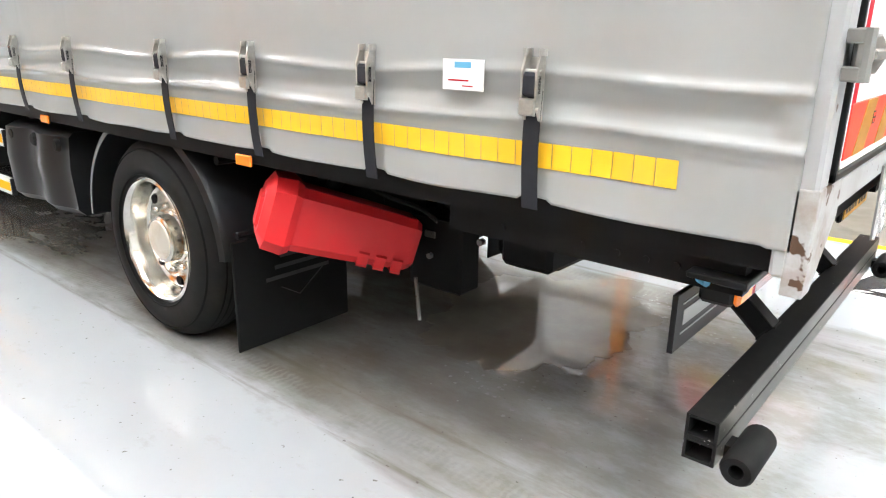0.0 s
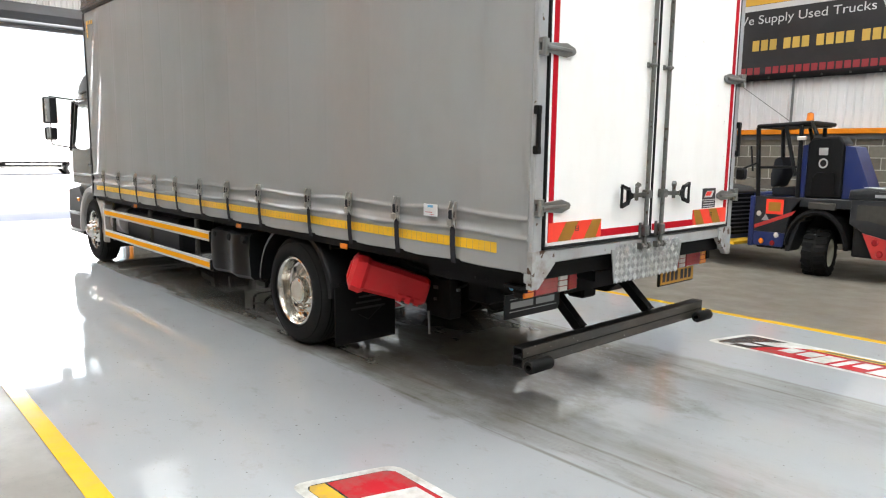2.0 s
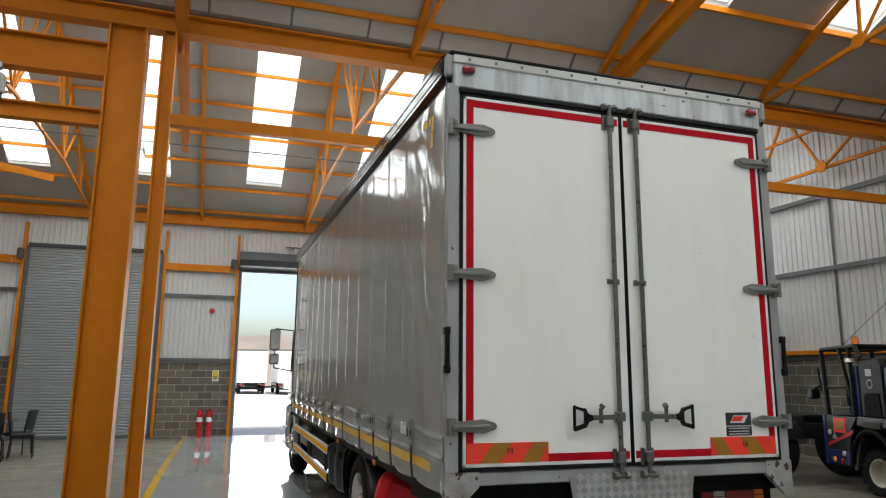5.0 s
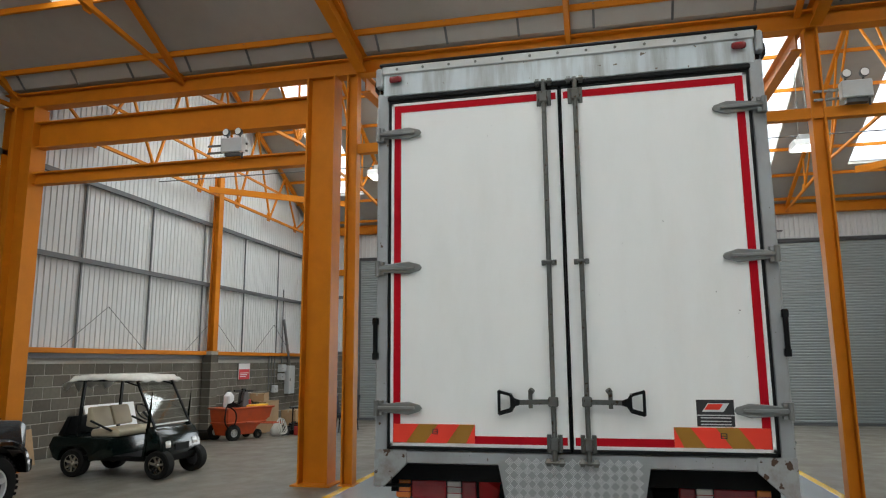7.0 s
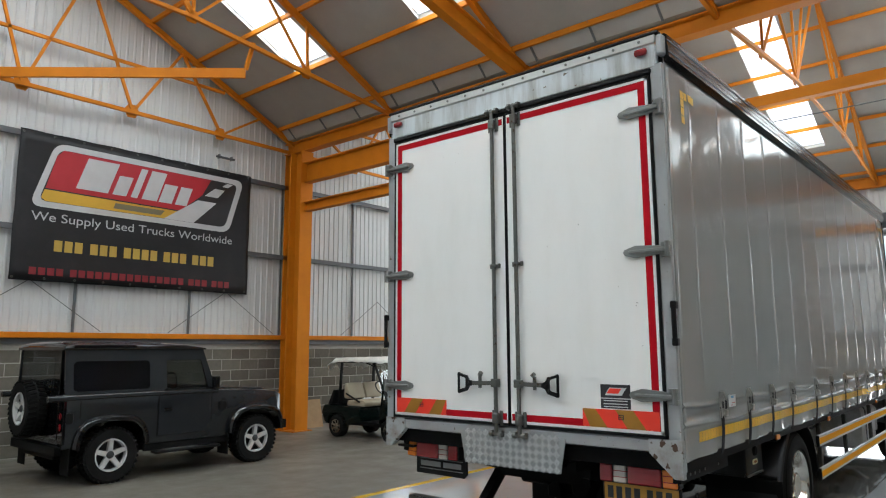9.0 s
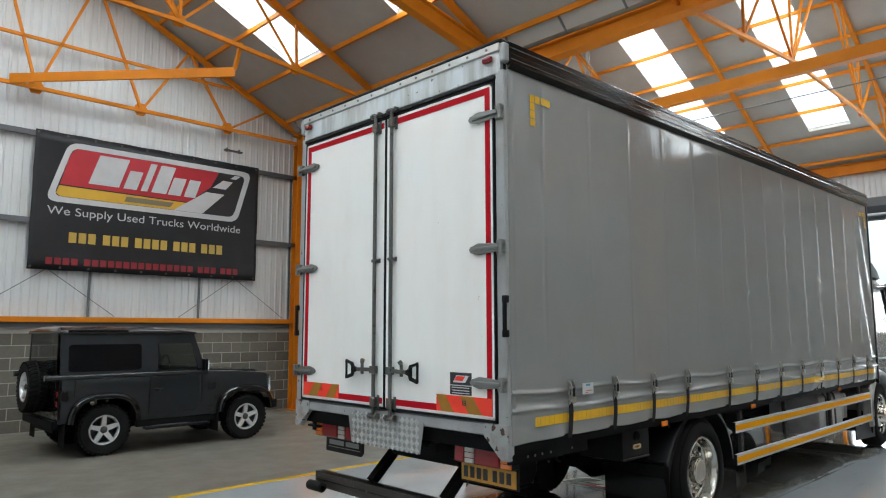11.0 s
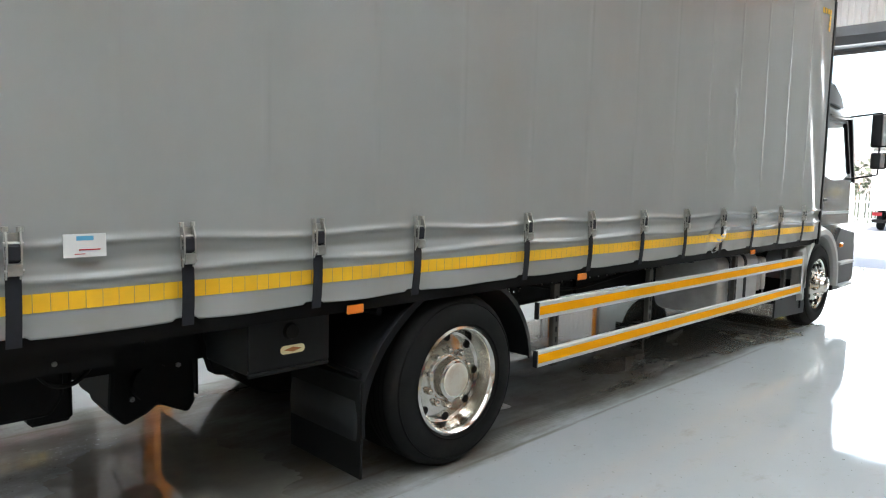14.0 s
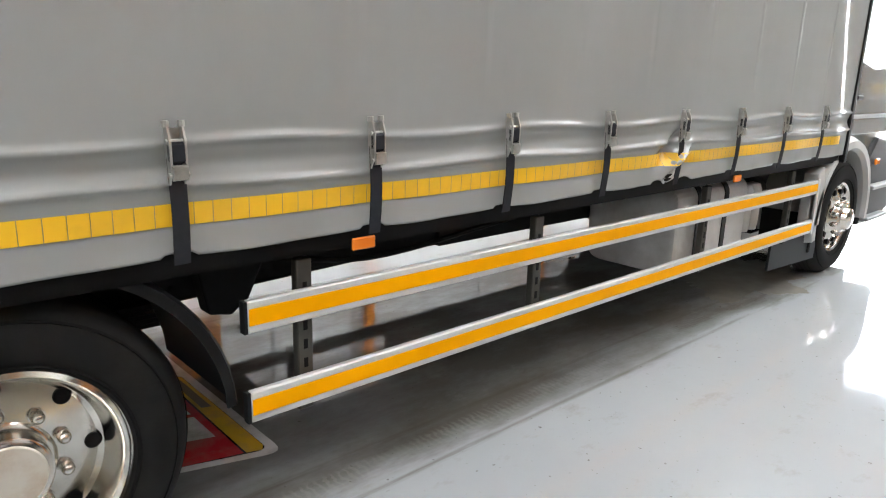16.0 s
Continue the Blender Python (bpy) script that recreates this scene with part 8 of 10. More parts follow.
        part("wing_vent", box(-1.90, -1.76, *yo(0.0, 0.006), 0.86, 0.98, 0.006), M["plastic"], body, smooth=0)
        part("fuel_flap", box(0.36, 0.46, *yo(0.0, 0.006), 0.82, 0.96, 0.006), M["plastic"], body, smooth=0)
        part("sill_trim", box(-1.95, -0.62, *sorted((s * 0.80, s * (W - 0.02))), 0.36, 0.46, 0.01), M["plastic"], t, smooth=0)
        part("side_step", box(-1.75, -0.72, *sorted((s * (W - 0.03), s * (W + 0.12))), 0.325, 0.365, 0.012), M["plastic"], t, "black side step", smooth=0)
        part("step_strip", box(-1.40, -0.85, *sorted((s * (W + 0.0), s * (W + 0.10))), 0.364, 0.372), M["galv"], t, "ribbed metal step strip", smooth=0)
        for cx in WX:
            bm = bmesh.new()
            prev = None
            for k in range(25):
                a = radians(4 + 172 * k / 24)
                ring = [(*arch_point(cx, 0.42, r, a), yy) for r, yy in ((0.435, W - 0.12), (0.435, W + 0.060), (0.45, W + 0.075), (0.49, W + 0.068), (0.52, W + 0.03), (0.528, W - 0.01))]
                cur = [bm.verts.new((x, s * yy, z)) for x, z, yy in ring]
                if prev:
                    for i in range(5):
                        bm.faces.new((prev[i], prev[i + 1], cur[i + 1], cur[i]))
                prev = cur
            part("wheel_arch", bm, M["gloss_black"], t, "gloss black wheel arch", smooth=40)
            road_wheel(t, cx, s * (W - 0.10), 0.37, 0.37, 0.25, s, 0.215, M["alloy"], 5, 34)
        part("mud_flap", box(0.40, 0.42, *sorted((s * 0.62, s * 0.90)), 0.16, 0.52, 0.004), M["rubber"], t, "black mud flap", smooth=0)
        part("mud_flap", box(-1.94, -1.92, *sorted((s * 0.62, s * 0.90)), 0.18, 0.50, 0.004), M["rubber"], t, "black mud flap", smooth=0)
        mir = part("door_mirror", box(-1.70, -1.61, *sorted((s * (W + 0.01), s * (W + 0.13))), 1.17, 1.40, 0.025, seg=2), M["gloss_black"], t, "black door mirror", smooth=0)
        part("mirror_arm", tube((-1.66, s * (W - 0.01), 1.22), (-1.68, s * (W + 0.08), 1.24), 0.012, 8), M["plastic"], mir)
        part("tail_lamp", lathe([(0, 0.74), (0.04, 0.735), (0.05, 0.70)], "x", 16, centre=(0, s * 0.78, 0.92)), M["red_lens"], t, "round red tail lamp")
        part("tail_lamp", lathe([(0, 0.74), (0.04, 0.735), (0.05, 0.70)], "x", 16, centre=(0, s * 0.78, 0.78)), M["red_lens"], t, "round red tail lamp")
        part("corner_guard", box(0.60, 0.72, *sorted((s * 0.72, s * (W + 0.004))), 0.56, 1.12, 0.01), M["gloss_black"], t, smooth=0)
        part("seat", prism([(-0.62, 0.9), (-0.98, 0.9), (-1.02, 1.02), (-0.78, 1.06), (-0.70, 1.48), (-0.58, 1.48)], "y", s * 0.42 - 0.24, s * 0.42 + 0.24, 0.03), M["strap"], t, "black seat", smooth=0)
    # curved roof with its ribs
    rings = []
    for x, h in ((0.80, 0.03), (0.77, 0.075), (0.68, 0.10), (0.4, 0.112), (-0.3, 0.116), (-0.9, 0.108), (-1.25, 0.085), (-1.44, 0.045), (-1.53, 0.012)):
        edge = [(x, 0.835 * math.copysign(abs(math.sin(w)) ** 0.8, math.sin(w)), 1.87 + h * abs(math.cos(w)) ** 0.55) for w in np.linspace(-math.pi / 2, math.pi / 2, 25)]
        rings.append([(x, 0.83, 1.85), (x, -0.83, 1.85)] + edge)
    part("roof", loft(rings), M["gloss_black"], t, "gloss black roof", smooth=40)
    for y in (-0.62, -0.46, -0.3, 0.3, 0.46, 0.62):
        part("roof_rib", loft([[(x, y - 0.03, z), (x, y - 0.018, z + 0.012), (x, y + 0.018, z + 0.012), (x, y + 0.03, z)] for x, z in ((0.6, 1.958), (0.0, 1.968), (-0.9, 1.960))]), M["gloss_black"], t, smooth=50)
    for s in (-1, 1):
        part("alpine_window", prism(rounded_rect(-0.45, 0.42, 1.885, 1.925, 0.018), "y", *sorted((s * 0.80, s * 0.842)), 0.004), M["privacy_glass"], t, "slim roof window", smooth=30)
    part("windscreen", prism([(-1.69, 1.20), (-1.70, 1.20), (-1.515, 1.86), (-1.50, 1.86)], "y", -0.78, 0.78), M["clear_glass"], t, "windscreen", smooth=0).visible_shadow = False
    part("dashboard", box(-1.66, -1.35, -0.74, 0.74, 1.02, 1.24, 0.03), M["plastic"], t, smooth=0)
    part("steering_wheel", lathe([(0.16, 0), (0.175, 0.012), (0.19, 0), (0.175, -0.012)], "x", 24, closed=True, centre=(-1.22, 0.4, 1.28)), M["strap"], t)
    part("rear_door", box(0.70, 0.725, -0.70, 0.70, 0.62, 1.86, 0.01), M["gloss_black"], t, "black rear door", smooth=0)
    part("rear_window", box(0.725, 0.732, -0.5, 0.5, 1.28, 1.74, 0.004), M["cab_glass"], t, smooth=0)
    part("rear_bumper", box(0.60, 0.86, -0.80, 0.80, 0.42, 0.54, 0.012), M["black"], t, smooth=0)
    part("front_bumper", box(-3.06, -2.92, -0.86, 0.86, 0.48, 0.62, 0.012), M["black"], t, "black steel front bumper", smooth=0)
    part("grille", box(-2.955, -2.92, -0.45, 0.45, 0.72, 1.02, 0.008), M["gloss_black"], t, smooth=0)
    part("bonnet", prism([(-1.78, 1.165), (-1.82, 1.195), (-2.72, 1.150), (-2.84, 1.11)], "y", -0.58, 0.58, 0.01), M["car_grey"], t, "dark grey bonnet", smooth=0)
    sp = road_wheel(t, 0.90, 0.02, 1.00, 0.37, 0.25, 1, 0.215, M["alloy"], 5, 34, tyre_label="spare wheel on the rear door")
    sp.matrix_local = pose(0.90, 0.05, 1.00, 0, 0, -90)
    part("spare_mount", box(0.72, 0.80, -0.12, 0.18, 0.9, 1.1), M["black"], t, smooth=0)
    # the cabin is low above the waist and the tail short
    sp.location.x = 0.63
    for ob in t.children:
        if ob.type == "MESH" and not ob.name.startswith("wheel"):
            for v in ob.data.vertices:
                if v.co.z > 1.2:
                    v.co.z = 1.2 + (v.co.z - 1.2) * 0.89
                if v.co.x > 0.38:
                    v.co.x = 0.38 + (v.co.x - 0.38) * 0.32
    return t


off_roader()


# golf cart; its nose points to +y
def golf_cart():
    t = thing("golf_cart", "dark green golf cart with beige seats and ragged white roof", "golf cart", at=(-5.85, 0.48, 0), turn=90)
    nose = [(-7.08, 0.30), (-7.06, 0.44), (-7.11, 0.56), (-7.24, 0.68), (-7.42, 0.77), (-7.56, 0.84), (-7.66, 0.82), (-7.62, 0.60), (-7.66, 0.34)] + arch_outline(-7.40, 0.22, 0.27, 170, 20)
    part("front_body", prism(nose, "y", -0.56, 0.56, 0.03), M["cart_green"], t, "dark green front cowl", smooth=35)
    part("bumper", box(-7.13, -7.05, -0.40, 0.40, 0.26, 0.38, 0.03), M["rubber_dark"], t, smooth=0)
    part("front_grille", box(-7.075, -7.05, -0.2, 0.2, 0.42, 0.54, 0.006), M["black"], t, smooth=0)
    for s in (-1, 1):
        part("headlight", prism([(-7.085, 0.47), (-7.065, 0.53), (-7.12, 0.60), (-7.15, 0.52)], "y", s * 0.38 - 0.07, s * 0.38 + 0.07, 0.01), M["clear_lens"], t, "clear headlight", smooth=0)
    part("floor_pan", box(-9.2, -7.6, -0.55, 0.55, 0.28, 0.36, 0.01), M["black"], t, smooth=0)
    rear = [(-8.22, 0.34), (-8.26, 0.66), (-9.42, 0.66), (-9.50, 0.50), (-9.40, 0.30)] + arch_outline(-9.0, 0.22, 0.29, 178, 2)
    part("rear_body", prism(rear, "y", -0.56, 0.56, 0.03), M["cart_green"], t, "dark green rear body", smooth=35)
    part("seat", prism([(-8.18, 0.66), (-8.16, 0.76), (-8.25, 0.80), (-8.72, 0.78), (-8.74, 0.66)], "y", -0.50, 0.50, 0.03), M["beige_vinyl"], t, "beige vinyl bench seat", smooth=40)
    for s in (-1, 1):
        part("backrest", prism([(-8.70, 0.80), (-8.64, 0.82), (-8.76, 1.14), (-8.84, 1.14), (-8.86, 0.82)], "y", s * 0.25 - 0.23, s * 0.25 + 0.23, 0.03), M["beige_vinyl"], t, "beige vinyl backrest", smooth=40)
        part("front_post", bar((-7.50, s * 0.50, 0.80), (-7.86, s * 0.48, 1.58), 0.03, 0.04, up=(0, 1, 0)), M["plastic"], t, smooth=0)
        part("rear_post", bar((-8.98, s * 0.50, 0.64), (-8.92, s * 0.48, 1.58), 0.035, 0.05, up=(0, 1, 0)), M["plastic"], t, smooth=0)
        part("roof_strut", bar((-7.84, s * 0.48, 1.50), (-8.12, s * 0.48, 1.57), 0.025, 0.03, up=(0, 1, 0)), M["plastic"], t, smooth=0)
        part("armrest", tube((-8.30, s * 0.53, 0.76), (-8.72, s * 0.53, 0.92), 0.02, 8), M["plastic"], t)
        for x in (-7.40, -9.0):
            road_wheel(t, x, s * 0.48, 0.23, 0.23, 0.20, s, 0.14, M["chrome"], 7, 0)
    part("windscreen", prism([(-7.525, 0.86), (-7.535, 0.86), (-7.865, 1.56), (-7.855, 1.56)], "y", -0.47, 0.47), M["clear_glass"], t, "clear folding windscreen", smooth=0).visible_shadow = False
    part("screen_bar", bar((-7.70, -0.48, 1.235), (-7.70, 0.48, 1.235), 0.012, 0.014), M["alu_white"], t, smooth=0)
    part("screen_bar", bar((-7.53, -0.48, 0.86), (-7.53, 0.48, 0.86), 0.02, 0.022), M["alu_white"], t, "white lower screen rail", smooth=0)
    part("steering_wheel", lathe([(0.135, 0), (0.15, 0.014), (0.165, 0), (0.15, -0.014)], "x", 24, closed=True), M["plastic"], t).matrix_local = pose(-7.92, -0.26, 1.06, 0, -35, 0)
    part("steering_column", tube((-7.92, -0.26, 1.06), (-7.60, -0.26, 0.78), 0.022, 8), M["plastic"], t)
    part("rear_bag_rack", prism([(-9.45, 0.66), (-9.30, 0.66), (-9.20, 0.98), (-9.28, 0.98)], "y", -0.42, 0.42, 0.02), M["plastic"], t, smooth=0)
    # ragged cover over the roof
    bm = bmesh.new()
    nx, ny = 26, 18
    grid = []
    for i in range(nx + 1):
        col = []
        for j in range(ny + 1):
            u, v = i / nx, j / ny
            x, y = -7.66 - 1.62 * u, -0.60 + 1.20 * v
            e = max(0, 1 - min(u, 1 - u) / 0.07, 1 - min(v, 1 - v) / 0.1)
            drop = 0.09 * e * (1 + 0.5 * noise.noise(Vector((x * 5, y * 5, 1)))) + (0.16 * max(0, (u - 0.93) / 0.07) * (0.6 + noise.noise(Vector((y * 7, 3, 0)))))
            col.append(bm.verts.new((x, y, 1.66 + 0.03 * math.sin(u * 3.1) - drop + 0.012 * noise.noise(Vector((x * 6, y * 6, 0))))))
        grid.append(col)
    for a, b in zip(grid, grid[1:]):
        for j in range(ny):
            bm.faces.new((a[j], a[j + 1], b[j + 1], b[j]))
    roof = part("roof_cover", bm, M["roof_cover"], t, "ragged grubby white roof cover", smooth=180)
    md = roof.modifiers.new("thick", "SOLIDIFY")
    md.thickness, md.offset = 0.012, -1
    part("roof_frame", box(-9.2, -7.75, -0.5, 0.5, 1.57, 1.60, 0.008), M["plastic"], t, smooth=0)
    # stub nose and short canopy
    for ob in t.children:
        if ob.type == "MESH" and not ob.name.startswith(("wheel", "steering")):
            for v in ob.data.vertices:
                if v.co.x > -7.45:
                    v.co.x = -7.45 + (v.co.x + 7.45) * 0.36
                if v.co.z > 0.86 and v.co.x > -8.3:
                    v.co.x -= (v.co.x + 8.3) * 0.12 * min(1, (v.co.z - 0.86) / 0.7)
    t.matrix_world = t.matrix_world @ Matrix.Scale(0.95, 4)
    return t


golf_cart()
tagged(part("tan_board", bar((-5.9, -9.72, 0.0), (-5.9, -9.86, 0.62), 0.9, 0.03, up=(0, 1, 0)), M["card"], smooth=0), "tan cardboard sheet leaning on the wall", "board")
tagged(part("white_board", bar((-8.4, -9.62, 0.004), (-8.4, -9.88, 0.95), 1.5, 0.03, up=(0, 1, 0)), M["lamp_white"], smooth=0), "plain white board leaning on the block wall", "board")


# truck-mounted forklift, seen along its flank; local x along the flank, y inwards
def forklift(m, second=False):
    t = thing("forklift", "blue and slate grey truck-mounted forklift with red stripes", "forklift", "parked forklifts")
    G, B, K = M["fork_grey"], M["fork_blue"], M["plastic"]
    part("chassis", box(-2.1, -1.62, 0.06, 1.9, 0.36, 1.12, 0.02), K, t, smooth=0)
    part("chassis", box(-0.52, 0.50, 0.06, 1.9, 0.36, 1.14, 0.02), K, t, smooth=0)
    part("chassis_bridge", box(-1.62, -0.52, 0.75, 1.9, 0.45, 1.12), K, t, smooth=0)
    part("flank_panel", prism([(-2.13, 0.62), (-2.13, 1.17), (-1.34, 1.17), (-1.50, 0.98), (-1.58, 0.62)], "y", 0.0, 0.06, 0.008), G, t, "slate grey flank panel", smooth=0)
    part("flank_foot", prism([(-2.13, 0.40), (-2.13, 0.617), (-1.58, 0.617), (-1.60, 0.40)], "y", 0.004, 0.06, 0.006), B, t, "blue lower flank", smooth=0)
    part("end_post", box(-2.22, -2.135, -0.01, 1.9, 0.38, 1.17, 0.01), B, t, "blue end plate", smooth=0)
    part("stripe", prism([(-2.12, 0.66), (-2.12, 0.72), (-1.42, 0.98), (-1.48, 0.90)], "y", -0.004, 0.0), M["fork_red"], t, "red diagonal stripe", smooth=0)
    part("stripe", prism([(-2.0, 0.80), (-1.86, 0.80), (-1.93, 0.90)], "y", -0.004, 0.0), M["silver"], t, smooth=0)

    def lamp(x, z, mat, r=0.045):
        part("round_lamp", lathe([(0, -0.022), (r * 0.8, -0.018), (r, -0.004), (r, 0.0)], "y", 18, centre=(x, 0, z)), M[mat], t)

    def hazard(x, z):
        h = part("hazard_plate", box(x - 0.15, x + 0.15, -0.008, 0.0, z - 0.115, z + 0.115), M["board_red"], t, "red and amber hazard plate", smooth=0)
        part("plate_centre", box(x - 0.105, x + 0.105, -0.0095, -0.008, z - 0.07, z + 0.07), M["board_yel"], h, smooth=0)
    hazard(-1.78, 1.02)
    lamp(-2.05, 0.90, "clear_lens")
    lamp(-1.98, 0.47, "amber_lens")
    lamp(-1.78, 0.45, "red_lens")
    lamp(-1.72, 0.58, "clear_lens")
    # wheel, arch and its outrigger
    road_wheel(t, -1.10, 0.30, 0.35, 0.36, 0.38, -1, 0.21, M["cream"], 0, 18, steer=8 if second else 96, tyre_label="chunky black forklift tyre")
    bm = bmesh.new()
    prev = None
    for k in range(15):
        a = radians(2 + 176 * k / 14)
        cur = [bm.verts.new((-1.08 + r * math.cos(a) * 1.05, yy, 0.42 + r * math.sin(a) * 1.2)) for r, yy in ((0.43, 0.62), (0.43, 0.02), (0.46, 0.0), (0.50, 0.02), (0.52, 0.62))]
        if prev:
            for i in range(5):
                bm.faces.new((prev[i], prev[(i + 1) % 5], cur[(i + 1) % 5], cur[i]))
        prev = cur
    part("wheel_arch", bm, M["black"], t, "black wheel arch", smooth=50)
    part("wheel_guard", prism([(-1.58, 0.34), (-1.50, 0.34), (-1.36, 0.80), (-1.28, 0.84), (-1.28, 0.90), (-1.42, 0.90), (-1.58, 0.62)], "y", 0.05, 0.45, 0.01), G, t, "grey bent wheel guard", smooth=0)
    part("top_deck", box(-1.38, -0.50, 0.02, 1.9, 1.04, 1.18, 0.012), G, t, smooth=0)
    part("step_tread", box(-1.22, -0.80, -0.01, 0.10, 1.02, 1.12, 0.006), M["galv_dark"], t, "rough step plate", smooth=0)
    # engine side
    part("flank_panel", prism([(-0.56, 0.84), (-0.56, 1.19), (0.44, 1.19), (0.44, 0.56), (-0.34, 0.72)], "y", 0.0, 0.06, 0.008), G, t, "slate grey flank panel", smooth=0)
    part("panel_line", prism([(-0.46, 0.90), (-0.46, 1.12), (0.06, 1.12), (0.06, 0.84), (0.0, 0.84), (-0.30, 0.90)], "y", -0.003, 0.0), M["galv_dark"], t, smooth=0)
    if second:
        part("flank_foot", prism([(-0.46, 0.40), (-0.46, 0.66), (-0.34, 0.70), (0.44, 0.55), (0.44, 0.40)], "y", 0.004, 0.06, 0.006), B, t, "blue lower flank", smooth=0)
        part("stripe", prism([(-0.52, 0.93), (-0.46, 0.98), (0.42, 0.66), (0.42, 0.60)], "y", -0.006, -0.003), M["fork_red"], t, "red diagonal stripe", smooth=0)
        hazard(-0.02, 1.00)
        for x, z, mm in ((0.31, 0.92, "clear_lens"), (-0.10, 0.66, "red_lens"), (-0.02, 0.47, "red_lens"), (0.26, 0.45, "amber_lens")):
            lamp(x, z, mm, 0.05)
    else:
        part("lamp_panel", prism([(-0.36, 0.72), (0.44, 0.55), (0.44, 0.36), (-0.18, 0.36)], "y", 0.004, 0.06, 0.004), M["fork_red"], t, "red lamp panel", smooth=0)
        part("warning_triangle", prism([(-0.02, 0.80), (0.18, 0.78), (0.08, 0.93)], "y", -0.006, 0.0), M["fork_red"], t, smooth=0)
        for x, z, mm in ((-0.16, 0.60, "red_lens"), (0.05, 0.53, "ink"), (-0.08, 0.44, "red_lens"), (0.24, 0.42, "amber_lens"), (0.31, 0.92, "clear_lens")):
            lamp(x, z, mm, 0.05)
    part("end_post", box(0.45, 0.62, -0.01, 1.9, 0.38, 1.20, 0.02), B, t, "blue end plate", smooth=0)
    part("end_grille", box(0.62, 0.64, 0.16, 1.0, 0.48, 1.18, 0.006), M["black"], t, "black slatted grille", smooth=0)
    for k in range(9):
        part("grille_slat", box(0.64, 0.65, 0.18, 0.98, 0.52 + k * 0.072, 0.545 + k * 0.072), M["dark_grey"], t, smooth=0)
    part("end_fin", prism([(0.62, 0.38), (0.62, 1.20), (0.66, 1.18), (0.92, 0.78), (0.92, 0.38)], "y", 1.05, 1.30, 0.01), B, t, "blue sloping fin", smooth=0)
    part("yellow_step", box(0.60, 0.98, 0.08, 1.5, 0.36, 0.41, 0.005), M["tape_yel"], t, "yellow step bar", smooth=0)
    part("bonnet", prism([(-0.62, 1.19), (-0.60, 1.33), (-0.30, 1.37), (0.45, 1.30), (0.62, 1.22), (0.62, 1.19)], "y", 0.0, 1.15, 0.03), G, t, "slate grey rounded bonnet", smooth=35)
    part("bonnet_lettering", box(-0.22, 0.10, -0.004, 0.0, 1.235, 1.275), M["silver"], t, smooth=0)
    part("paper", prism([(-0.42, 1.372), (-0.12, 1.358), (-0.12, 1.361), (-0.42, 1.375)], "y", 0.05, 0.27), M["sticker"], t, "white paper on the bonnet", smooth=0)
    # hydraulic tower and mast
    part("tower", prism([(-1.36, 1.18), (-1.36, 1.98), (-1.28, 2.08), (-0.86, 2.10), (-0.78, 2.0), (-0.76, 1.18)], "y", 0.10, 0.52, 0.03), K, t, "black tank tower", smooth=0)
    part("tower_pocket", prism([(-1.24, 1.20), (-1.24, 1.48), (-1.16, 1.56), (-0.88, 1.56), (-0.86, 1.20)], "y", 0.085, 0.10, 0.004), M["black"], t, smooth=0)
    part("badge", box(-1.16, -1.02, 0.094, 0.10, 1.82, 1.93), M["silver"], t, smooth=0)
    part("badge_ring", lathe([(0.05, 0.094), (0.065, 0.09), (0.075, 0.094)], "y", 20, centre=(-1.08, 0, 1.70)), M["silver"], t)
    part("side_frame", prism([(-1.42, 1.18), (-1.42, 1.96), (-1.34, 1.98), (-1.34, 1.18)], "y", 0.08, 0.6, 0.006), B, t, "blue upright", smooth=0)
    part("wedge", prism([(-0.76, 1.18), (-0.76, 1.96), (-0.62, 1.94), (-0.42, 1.50), (-0.30, 1.20)], "y", 0.12, 0.62, 0.01), B, t, "blue sloping wedge", smooth=0)
    for y in (0.7, 1.3):
        part("mast_rail", box(-1.0, -0.85, y, y + 0.08, 0.5, 1.9), K, t, smooth=0)
    # driver's place: seat, guard frame
    part("seat", prism([(-2.02, 1.18), (-2.04, 1.30), (-1.62, 1.33), (-1.58, 1.18)], "y", 0.35, 0.85, 0.03), M["strap"], t, "black seat cushion", smooth=40)
    part("backrest", prism([(-2.06, 1.30), (-1.96, 1.32), (-1.82, 1.60), (-1.90, 1.80), (-2.02, 1.76), (-2.08, 1.50)], "y", 0.35, 0.85, 0.04), M["strap"], t, "black seat back", smooth=40)
    for y in (0.06, 1.0):
        part("guard_post", tube((-2.12, y, 1.16), (-2.20, y, 2.24), 0.038, 10), K, t, "black guard post")
        part("guard_roof_bar", tube((-2.20, y, 2.26), (-1.30, y, 2.30), 0.032, 10), K, t)
        part("guard_post", tube((-1.50, y, 1.5), (-1.72, y, 2.26), 0.032, 10), K, t)
        part("guard_post", tube((-1.44, y, 1.18), (-1.46, y, 2.26), 0.036, 10), K, t)
        part("guard_rail", tube((-2.14, y, 1.62), (-1.46, y, 1.64), 0.022, 8), K, t)
    part("guard_roof_bar", tube((-2.20, 0.06, 2.26), (-2.20, 1.0, 2.26), 0.032, 10), K, t)
    part("guard_roof_bar", tube((-1.30, 0.06, 2.30), (-1.30, 1.0, 2.30), 0.032, 10), K, t)
    part("guard_roof_bar", tube((-1.30, 0.06, 2.30), (-1.20, 0.06, 2.12), 0.032, 10), K, t)
    part("guard_plate", box(-2.16, -1.34, 0.08, 0.98, 2.25, 2.27), K, t, smooth=0)
    mir = part("mirror", box(-2.52, -2.36, -0.06, 0.10, 1.42, 1.60, 0.03), K, t, "black round-edged mirror", smooth=0)
